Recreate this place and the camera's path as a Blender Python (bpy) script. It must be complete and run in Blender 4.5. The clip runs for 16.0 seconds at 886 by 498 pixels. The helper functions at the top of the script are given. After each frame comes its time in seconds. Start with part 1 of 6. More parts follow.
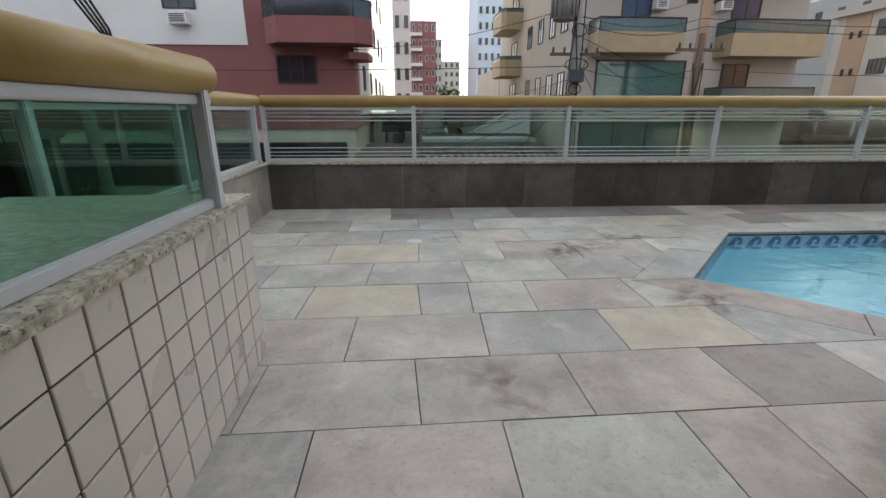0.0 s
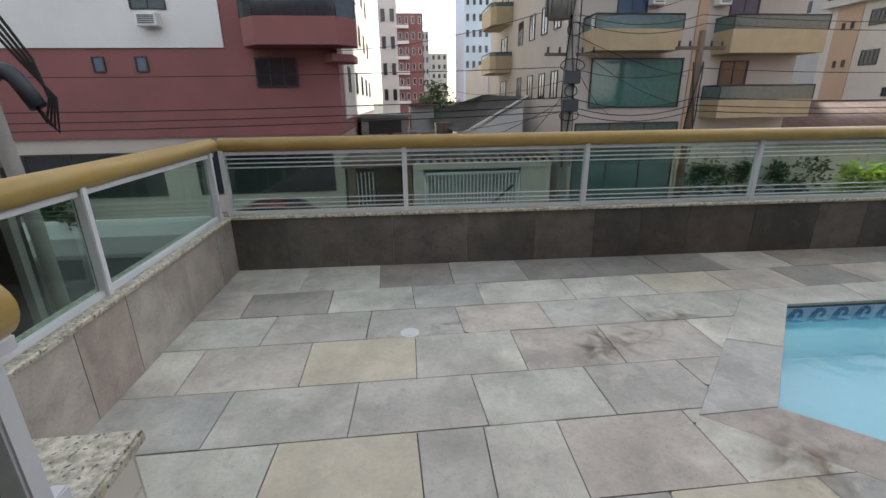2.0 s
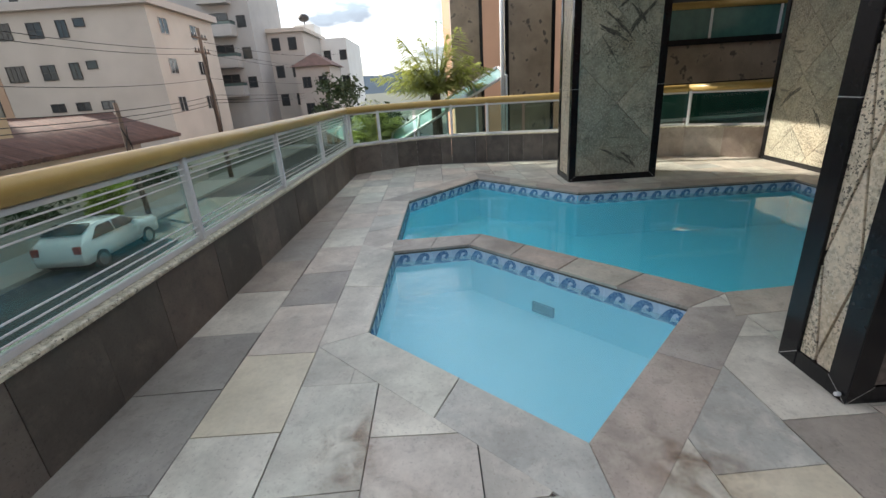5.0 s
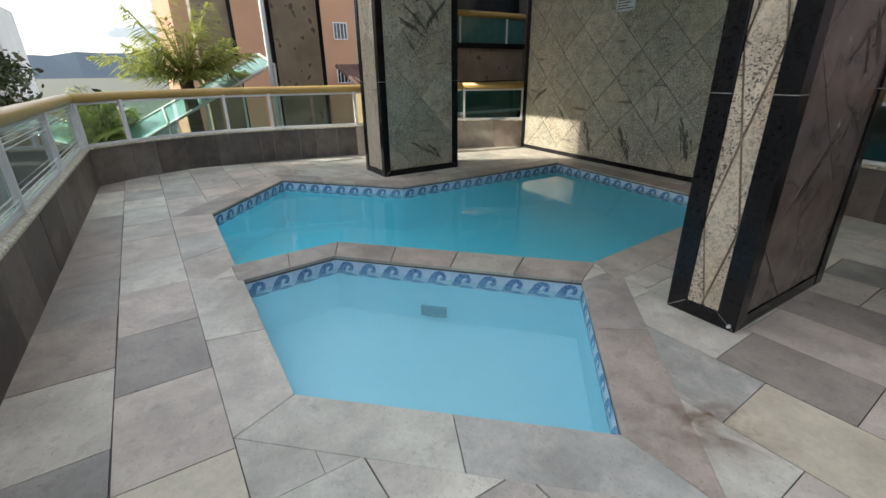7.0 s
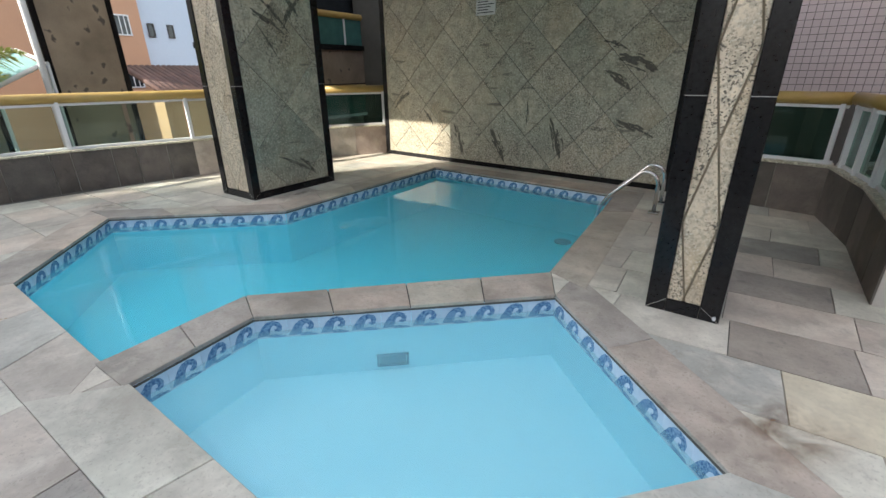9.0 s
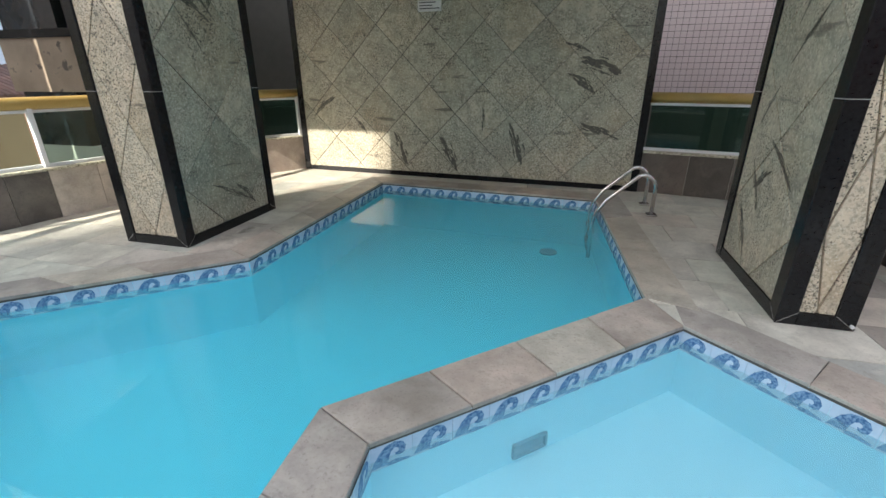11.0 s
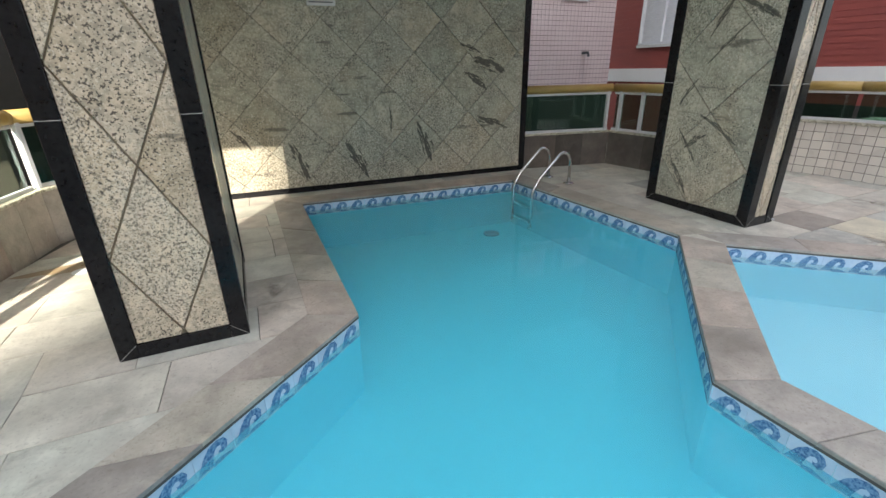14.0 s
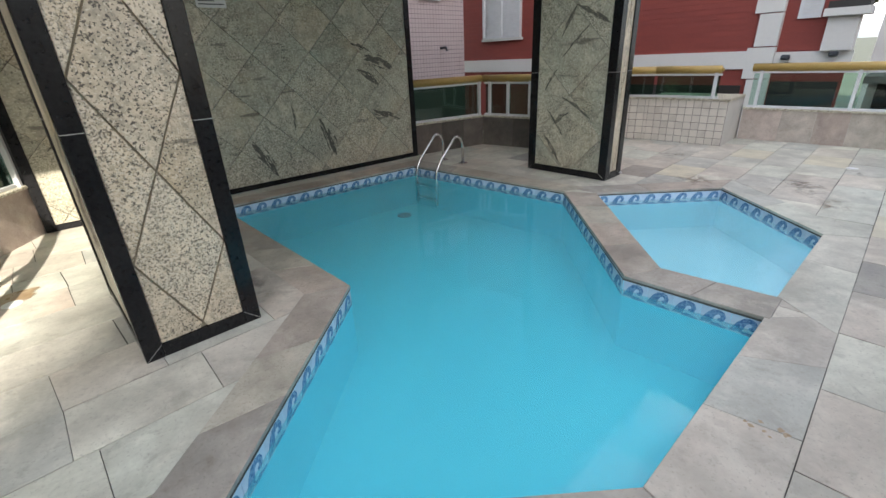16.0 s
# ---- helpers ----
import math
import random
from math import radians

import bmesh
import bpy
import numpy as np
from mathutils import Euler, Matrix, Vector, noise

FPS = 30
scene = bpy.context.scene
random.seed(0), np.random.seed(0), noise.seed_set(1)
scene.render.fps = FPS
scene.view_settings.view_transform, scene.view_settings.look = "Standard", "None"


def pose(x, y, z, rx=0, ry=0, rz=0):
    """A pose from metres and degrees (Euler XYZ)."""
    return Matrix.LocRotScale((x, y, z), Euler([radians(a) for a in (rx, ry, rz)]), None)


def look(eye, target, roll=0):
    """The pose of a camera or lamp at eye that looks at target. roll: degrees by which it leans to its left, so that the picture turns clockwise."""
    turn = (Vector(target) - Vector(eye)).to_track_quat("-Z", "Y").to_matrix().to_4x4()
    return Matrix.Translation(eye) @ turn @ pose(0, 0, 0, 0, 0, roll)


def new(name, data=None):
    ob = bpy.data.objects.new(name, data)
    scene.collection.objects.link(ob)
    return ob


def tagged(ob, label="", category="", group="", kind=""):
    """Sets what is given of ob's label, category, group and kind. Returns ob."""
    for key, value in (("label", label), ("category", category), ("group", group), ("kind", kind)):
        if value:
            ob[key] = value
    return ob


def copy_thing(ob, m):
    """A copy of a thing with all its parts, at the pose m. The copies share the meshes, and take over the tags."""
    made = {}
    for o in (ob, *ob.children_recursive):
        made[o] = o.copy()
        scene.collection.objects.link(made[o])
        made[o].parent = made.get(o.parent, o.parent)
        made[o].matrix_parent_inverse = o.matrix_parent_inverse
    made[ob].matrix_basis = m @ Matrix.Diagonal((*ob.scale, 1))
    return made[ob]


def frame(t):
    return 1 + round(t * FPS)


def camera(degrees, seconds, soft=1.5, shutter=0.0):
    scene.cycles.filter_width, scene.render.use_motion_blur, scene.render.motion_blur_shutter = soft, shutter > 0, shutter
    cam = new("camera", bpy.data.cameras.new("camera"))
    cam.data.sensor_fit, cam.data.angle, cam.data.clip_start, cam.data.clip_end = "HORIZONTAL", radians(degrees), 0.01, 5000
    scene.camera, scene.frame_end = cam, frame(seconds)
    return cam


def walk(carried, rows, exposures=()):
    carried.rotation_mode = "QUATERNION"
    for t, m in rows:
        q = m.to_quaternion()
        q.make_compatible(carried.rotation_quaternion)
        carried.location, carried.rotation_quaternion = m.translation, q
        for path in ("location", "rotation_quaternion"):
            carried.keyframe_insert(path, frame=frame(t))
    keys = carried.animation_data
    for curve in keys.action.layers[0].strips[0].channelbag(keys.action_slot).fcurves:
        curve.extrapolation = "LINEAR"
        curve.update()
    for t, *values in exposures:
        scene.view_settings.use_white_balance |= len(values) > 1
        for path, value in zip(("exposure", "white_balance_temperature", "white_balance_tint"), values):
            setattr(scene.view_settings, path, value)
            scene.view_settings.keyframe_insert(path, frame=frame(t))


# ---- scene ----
cam = camera(90.6, 16.0)
PATH = [
    (0, (-0.095, 0.041, 1.08), (0.052, 1.942, 0.478), 0.0),
    (0.5, (-0.043, 0.229, 1.205), (0.229, 2.114, 0.596), -0.0),
    (1, (-0.027, 0.389, 1.35), (0.238, 2.274, 0.735), 0.5),
    (1.5, (-0.063, 0.648, 1.416), (0.127, 2.539, 0.794), -0.1),
    (2, (-0.09, 0.969, 1.515), (0.097, 2.856, 0.88), -0.8),
    (2.5, (-0.059, 1.313, 1.543), (0.288, 3.178, 0.91), -0.9),
    (3, (-0.045, 1.714, 1.53), (0.84, 3.393, 0.899), -2.4),
    (3.5, (0.001, 2.152, 1.525), (1.35, 3.478, 0.876), -3.9),
    (4, (0.143, 2.539, 1.501), (1.768, 3.511, 0.858), -1.1),
    (4.5, (0.232, 2.889, 1.465), (2.063, 3.378, 0.825), -3.9),
    (5, (0.344, 3.243, 1.468), (2.221, 3.238, 0.777), -3.9),
    (5.2, (0.412, 3.353, 1.472), (2.279, 3.216, 0.768), -4.9),
    (7.3, (1.121, 4.178, 1.443), (2.609, 3.07, 0.695), -1.8),
    (7.5, (1.187, 4.237, 1.459), (2.63, 3.073, 0.708), -3.0),
    (8, (1.401, 4.328, 1.455), (2.699, 3.01, 0.695), -1.9),
    (8.5, (1.695, 4.327, 1.443), (2.976, 2.988, 0.691), -1.8),
    (9, (2.028, 4.321, 1.445), (3.062, 2.78, 0.698), -0.5),
    (9.2, (2.192, 4.323, 1.447), (3.079, 2.693, 0.7), -0.7),
    (11.3, (4.064, 4.252, 1.435), (4.456, 2.432, 0.706), -0.5),
    (11.5, (4.272, 4.26, 1.446), (4.608, 2.426, 0.723), -1.0),
    (12, (4.748, 4.153, 1.426), (4.925, 2.298, 0.701), -2.6),
    (12.5, (5.225, 4.049, 1.463), (5.035, 2.203, 0.717), -1.6),
    (13, (5.816, 3.971, 1.463), (5.299, 2.197, 0.697), -1.4),
    (13.5, (6.297, 3.898, 1.493), (5.685, 2.153, 0.731), -0.7),
    (14, (6.732, 3.893, 1.509), (5.959, 2.213, 0.746), -1.1),
    (14.5, (7.146, 3.838, 1.528), (6.179, 2.261, 0.768), -2.1),
    (15, (7.501, 3.816, 1.553), (6.41, 2.332, 0.773), -3.7),
    (15.5, (7.688, 3.861, 1.577), (6.517, 2.446, 0.783), -3.4),
    (16, (7.718, 4.008, 1.583), (6.458, 2.68, 0.778), -2.7),
]
EXPOSURES = [(0.0, 0.72), (2.0, 0.70), (2.5, 0.65), (3.0, 0.44), (3.5, 0.03), (4.0, 0.16), (4.5, 0.57), (5.0, 0.75), (7.5, 0.85), (8.0, 0.95), (9.0, 1.21), (11.5, 1.30), (13.0, 1.36), (15.0, 1.32), (16.0, 1.22)]
walk(cam, [(t, look(eye, target, roll)) for t, eye, target, roll in PATH], EXPOSURES)

# ---- light ----
SUN_WAY = Vector((0.535, 0.845, 0.676)).normalized()      # towards the sun
world = bpy.data.worlds.new("sky")
scene.world = world
world.use_nodes = True
wn = world.node_tree.nodes
sky = wn.new("ShaderNodeTexSky")
sky.sky_type, sky.sun_disc = "NISHITA", False
sky.sun_elevation = math.asin(SUN_WAY.z)
sky.sun_rotation = math.atan2(SUN_WAY.x, SUN_WAY.y)
sky.air_density, sky.dust_density, sky.ozone_density = 1.0, 1.4, 1.0
# broken cloud cover: white cloud mixed over the clear sky
wl = world.node_tree.links
wc = wn.new("ShaderNodeTexCoord")
wmap = wn.new("ShaderNodeMapping")
wmap.inputs["Scale"].default_value = (1.0, 1.0, 3.0)
wnoise = wn.new("ShaderNodeTexNoise")
wnoise.inputs["Scale"].default_value, wnoise.inputs["Detail"].default_value = 2.4, 6.0
wramp = wn.new("ShaderNodeValToRGB")
wramp.color_ramp.elements[0].position, wramp.color_ramp.elements[1].position = 0.40, 0.64
wmix = wn.new("ShaderNodeMix")
wmix.data_type = "RGBA"
cnoise, cramp = wn.new("ShaderNodeTexNoise"), wn.new("ShaderNodeMix")
cnoise.inputs["Scale"].default_value, cnoise.inputs["Detail"].default_value = 5.5, 5.0
cspan = wn.new("ShaderNodeMapRange")
cspan.inputs["From Min"].default_value, cspan.inputs["From Max"].default_value = 0.36, 0.56
cramp.data_type = "RGBA"
cramp.inputs[6].default_value, cramp.inputs[7].default_value = (2.4, 2.75, 3.25, 1), (12.9, 12.7, 12.6, 1)
wl.new(wmap.outputs["Vector"], cnoise.inputs["Vector"])
wl.new(cnoise.outputs["Fac"], cspan.inputs["Value"])
wl.new(cspan.outputs[0], cramp.inputs[0])
wl.new(cramp.outputs[2], wmix.inputs[7])
wl.new(wc.outputs["Generated"], wmap.inputs["Vector"])
wl.new(wmap.outputs["Vector"], wnoise.inputs["Vector"])
wl.new(wnoise.outputs["Fac"], wramp.inputs["Fac"])
wl.new(wramp.outputs["Color"], wmix.inputs[0])
wl.new(sky.outputs["Color"], wmix.inputs[6])
wl.new(wmix.outputs[2], wn["Background"].inputs["Color"])
wn["Background"].inputs["Strength"].default_value = 0.15
sun = new("sun", bpy.data.lights.new("sun", "SUN"))
sun.data.energy, sun.data.angle, sun.data.color = 5.0, radians(0.6), (1.0, 0.93, 0.82)
sun.matrix_world = look(SUN_WAY * 60, (0, 0, 0))


# ---- materials ----
def mat(name, color, color2=None, rough=0.6, scale=6.0, fine=60.0, bump=0.1, metal=0.0, vary=0.0, spots=None, spot_scale=90.0, spot_at=0.62, stretch=(1, 1, 1), coat=0.0, contrast=0.25, spec=0.5):
    """A surface with two scales of variation, fine relief, and a shade of its own for each piece."""
    m = bpy.data.materials.new(name)
    m.use_nodes = True
    n, l = m.node_tree.nodes, m.node_tree.links
    b = n["Principled BSDF"]
    b.inputs["Roughness"].default_value, b.inputs["Metallic"].default_value = rough, metal
    b.inputs["Coat Weight"].default_value = coat
    b.inputs["Specular IOR Level"].default_value = spec
    tc, mp = n.new("ShaderNodeTexCoord"), n.new("ShaderNodeMapping")
    info = n.new("ShaderNodeObjectInfo")
    geo = n.new("ShaderNodeNewGeometry")
    mp.inputs["Scale"].default_value = stretch
    shift = n.new("ShaderNodeVectorMath")
    shift.operation = "MULTIPLY_ADD"
    shift.inputs[1].default_value = (37.0, 21.0, 13.0)
    l.new(info.outputs["Random"], shift.inputs[0])
    l.new(geo.outputs["Position"], shift.inputs[2])
    l.new(shift.outputs[0], mp.inputs["Vector"])
    big, small = n.new("ShaderNodeTexNoise"), n.new("ShaderNodeTexNoise")
    big.inputs["Scale"].default_value, big.inputs["Detail"].default_value = scale, 5.0
    small.inputs["Scale"].default_value, small.inputs["Detail"].default_value = fine, 4.0
    l.new(mp.outputs[0], big.inputs["Vector"])
    l.new(mp.outputs[0], small.inputs["Vector"])
    ramp = n.new("ShaderNodeValToRGB")
    ramp.color_ramp.elements[0].position, ramp.color_ramp.elements[1].position = 0.5 - contrast, 0.5 + contrast
    c2 = color2 or tuple(c * 0.8 for c in color)
    ramp.color_ramp.elements[0].color, ramp.color_ramp.elements[1].color = (*c2, 1), (*color, 1)
    add = n.new("ShaderNodeMath")
    add.operation = "MULTIPLY_ADD"
    add.inputs[1].default_value = 0.3
    l.new(small.outputs["Fac"], add.inputs[0])
    sub = n.new("ShaderNodeMath")
    sub.operation = "SUBTRACT"
    sub.inputs[1].default_value = 0.15
    l.new(big.outputs["Fac"], sub.inputs[0])
    l.new(sub.outputs[0], add.inputs[2])
    l.new(add.outputs[0], ramp.inputs["Fac"])
    out = ramp.outputs["Color"]
    if vary:
        hsv = n.new("ShaderNodeHueSaturation")
        mr = n.new("ShaderNodeMapRange")
        mr.inputs["To Min"].default_value, mr.inputs["To Max"].default_value = 1 - vary, 1 + vary
        l.new(info.outputs["Random"], mr.inputs["Value"])
        l.new(mr.outputs[0], hsv.inputs["Value"])
        l.new(out, hsv.inputs["Color"])
        out = hsv.outputs["Color"]
    if spots:
        sp = n.new("ShaderNodeTexNoise")
        sp.inputs["Scale"].default_value, sp.inputs["Detail"].default_value = spot_scale, 3.0
        l.new(mp.outputs[0], sp.inputs["Vector"])
        sr = n.new("ShaderNodeValToRGB")
        sr.color_ramp.elements[0].position, sr.color_ramp.elements[1].position = spot_at, spot_at + 0.05
        l.new(sp.outputs["Fac"], sr.inputs["Fac"])
        mx = n.new("ShaderNodeMix")
        mx.data_type = "RGBA"
        mx.inputs[7].default_value = (*spots, 1)
        l.new(sr.outputs["Color"], mx.inputs[0])
        l.new(out, mx.inputs[6])
        out = mx.outputs[2]
    l.new(out, b.inputs["Base Color"])
    rr = n.new("ShaderNodeMapRange")
    rr.inputs["To Min"].default_value, rr.inputs["To Max"].default_value = max(rough - 0.12, 0.02), min(rough + 0.12, 1)
    l.new(big.outputs["Fac"], rr.inputs["Value"])
    l.new(rr.outputs[0], b.inputs["Roughness"])
    if bump:
        bp = n.new("ShaderNodeBump")
        bp.inputs["Strength"].default_value, bp.inputs["Distance"].default_value = bump, 0.01
        l.new(add.outputs[0], bp.inputs["Height"])
        l.new(bp.outputs[0], b.inputs["Normal"])
    return m


def stone_mix(name, colors, rough, scale, fine, bump, veins=(0.05, 0.045, 0.04), vein_amount=0.0):
    """Natural stone whose pieces differ in hue: each takes its own colour from a ramp."""
    m = mat(name, (0.52, 0.52, 0.52), (0.31, 0.31, 0.31), rough, scale, fine, bump)
    n, l = m.node_tree.nodes, m.node_tree.links
    b = n["Principled BSDF"]
    old = b.inputs["Base Color"].links[0].from_socket
    info = next(x for x in n if x.bl_idname == "ShaderNodeObjectInfo")
    pick = n.new("ShaderNodeValToRGB")
    pick.color_ramp.interpolation = "LINEAR"
    e = pick.color_ramp.elements
    e[0].color, e[1].color = (*colors[0], 1), (*colors[-1], 1)
    for i, c in enumerate(colors[1:-1], 1):
        e.new(i / (len(colors) - 1)).color = (*c, 1)
    l.new(info.outputs["Random"], pick.inputs["Fac"])
    mx = n.new("ShaderNodeMix")
    mx.data_type, mx.blend_type = "RGBA", "MULTIPLY"
    mx.inputs[0].default_value = 1.0
    gain = n.new("ShaderNodeMix")
    gain.data_type, gain.blend_type = "RGBA", "MULTIPLY"
    gain.inputs[0].default_value = 1.0
    gain.inputs[7].default_value = (2.2, 2.2, 2.2, 1)
    l.new(old, gain.inputs[6])
    l.new(gain.outputs[2], mx.inputs[6])
    l.new(pick.outputs["Color"], mx.inputs[7])
    out = mx.outputs[2]
    if vein_amount:
        mp = next(x for x in n if x.bl_idname == "ShaderNodeMapping")
        vn = n.new("ShaderNodeTexNoise")
        vn.inputs["Scale"].default_value, vn.inputs["Detail"].default_value, vn.inputs["Distortion"].default_value = 1.7, 8.0, 0.6
        l.new(mp.outputs[0], vn.inputs["Vector"])
        vr = n.new("ShaderNodeValToRGB")
        ve = vr.color_ramp.elements
        ve[0].position, ve[0].color = 0.485, (0, 0, 0, 1)
        ve[1].position, ve[1].color = 0.515, (0, 0, 0, 1)
        ve.new(0.5).color = (vein_amount, vein_amount, vein_amount, 1)
        l.new(vn.outputs["Fac"], vr.inputs["Fac"])
        vx = n.new("ShaderNodeMix")
        vx.data_type = "RGBA"
        vx.inputs[7].default_value = (*veins, 1)
        l.new(vr.outputs["Color"], vx.inputs[0])
        l.new(out, vx.inputs[6])
        out = vx.outputs[2]
    l.new(out, b.inputs["Base Color"])
    return m


def speckle(m, grain=70.0, crowd=0.42, rust=0.4):
    """Fine dark grains, crowded in places, and a few long dark streaks, on top of a stone's colour."""
    n, l = m.node_tree.nodes, m.node_tree.links
    b = n["Principled BSDF"]
    out = b.inputs["Base Color"].links[0].from_socket
    mp = next(x for x in n if x.bl_idname == "ShaderNodeMapping")

    def noise_mask(scale, detail, lo, hi, stretch=None):
        src = mp.outputs[0]
        if stretch:
            turn = n.new("ShaderNodeMapping")
            turn.inputs["Scale"].default_value = stretch
            turn.inputs["Rotation"].default_value = (0.5, 0.7, 0.4)
            l.new(src, turn.inputs["Vector"])
            src = turn.outputs[0]
        t = n.new("ShaderNodeTexNoise")
        t.inputs["Scale"].default_value, t.inputs["Detail"].default_value = scale, detail
        l.new(src, t.inputs["Vector"])
        r = n.new("ShaderNodeMapRange")
        r.inputs["From Min"].default_value, r.inputs["From Max"].default_value = lo, hi
        l.new(t.outputs["Fac"], r.inputs["Value"])
        return r.outputs[0]

    def over(mask, color, amount):
        nonlocal out
        k = n.new("ShaderNodeMath")
        k.operation = "MULTIPLY"
        k.use_clamp = True
        k.inputs[1].default_value = amount
        l.new(mask, k.inputs[0])
        mx = n.new("ShaderNodeMix")
        mx.data_type = "RGBA"
        mx.inputs[7].default_value = (*color, 1)
        l.new(k.outputs[0], mx.inputs[0])
        l.new(out, mx.inputs[6])
        out = mx.outputs[2]

    def times(a, b):
        k = n.new("ShaderNodeMath")
        k.operation = "MULTIPLY"
        l.new(a, k.inputs[0])
        l.new(b, k.inputs[1])
        return k.outputs[0]

    over(noise_mask(grain * 0.45, 4.0, 0.47, 0.62), (0.16, 0.15, 0.115), 0.45)
    over(noise_mask(1.6, 4.0, 0.50, 0.72), (0.42, 0.30, 0.16), rust)
    over(noise_mask(grain * 0.7, 2.0, 0.58, 0.66), (0.68, 0.62, 0.50), 0.6)
    over(times(noise_mask(grain, 1.5, 0.57, 0.62), noise_mask(2.6, 3.0, crowd, crowd + 0.16)), (0.045, 0.038, 0.03), 0.9)
    over(times(noise_mask(grain * 0.62, 2.0, 0.66, 0.70), noise_mask(4.0, 2.0, 0.45, 0.60)), (0.05, 0.042, 0.035), 0.85)
    over(noise_mask(3.2, 5.0, 0.655, 0.70, (0.45, 0.45, 3.2)), (0.07, 0.062, 0.05), 0.7)
    # every third slab or so is coarsely grained, pale and black
    info = next(x for x in n if x.bl_idname == "ShaderNodeObjectInfo")
    coarse = n.new("ShaderNodeMapRange")
    coarse.inputs["From Min"].default_value, coarse.inputs["From Max"].default_value = 0.62, 0.78
    l.new(info.outputs["Random"], coarse.inputs["Value"])
    over(times(noise_mask(grain * 0.8, 3.0, 0.50, 0.58), coarse.outputs[0]), (0.70, 0.63, 0.50), 0.55)
    over(times(noise_mask(grain * 0.85, 2.5, 0.56, 0.62), coarse.outputs[0]), (0.06, 0.05, 0.04), 0.65)
    l.new(out, b.inputs["Base Color"])


def weather(m, dark, pale, amount=0.5, ground_scale=0.55):
    """Cleft-stone weathering: blotches within each piece, pale lime bloom, fine pits, and dirt that runs across pieces."""
    n, l = m.node_tree.nodes, m.node_tree.links
    b = n["Principled BSDF"]
    out = b.inputs["Base Color"].links[0].from_socket
    mp = next(x for x in n if x.bl_idname == "ShaderNodeMapping")
    geo = next(x for x in n if x.bl_idname == "ShaderNodeNewGeometry")
    for src, scale, detail, rough, lo, hi, color, k in (
            (mp.outputs[0], 2.3, 6.0, 0.6, 0.46, 0.70, dark, 0.75 * amount),
            (mp.outputs[0], 4.5, 6.0, 0.65, 0.50, 0.72, pale, 0.8 * amount),
            (geo.outputs["Position"], ground_scale, 5.0, 0.6, 0.48, 0.68, dark, 0.7 * amount),
            (geo.outputs["Position"], 9.0, 5.0, 0.7, 0.56, 0.70, dark, 0.7 * amount),
            (mp.outputs[0], 75.0, 2.0, 0.5, 0.60, 0.70, dark, 0.6 * amount)):
        t = n.new("ShaderNodeTexNoise")
        t.inputs["Scale"].default_value, t.inputs["Detail"].default_value, t.inputs["Roughness"].default_value, t.inputs["Distortion"].default_value = scale, detail, rough, 0.4
        l.new(src, t.inputs["Vector"])
        r = n.new("ShaderNodeMapRange")
        r.inputs["From Min"].default_value, r.inputs["From Max"].default_value, r.inputs["To Max"].default_value = lo, hi, k
        l.new(t.outputs["Fac"], r.inputs["Value"])
        mx = n.new("ShaderNodeMix")
        mx.data_type = "RGBA"
        mx.inputs[7].default_value = (*color, 1)
        l.new(r.outputs[0], mx.inputs[0])
        l.new(out, mx.inputs[6])
        out = mx.outputs[2]
    l.new(out, b.inputs["Base Color"])


def glass(name, color, rough=0.02, ior=1.45, weight=1.0):
    m = bpy.data.materials.new(name)
    m.use_nodes = True
    b = m.node_tree.nodes["Principled BSDF"]
    b.inputs["Base Color"].default_value = (*color, 1)
    b.inputs["Roughness"].default_value, b.inputs["IOR"].default_value = rough, ior
    b.inputs["Transmission Weight"].default_value = weight
    return m


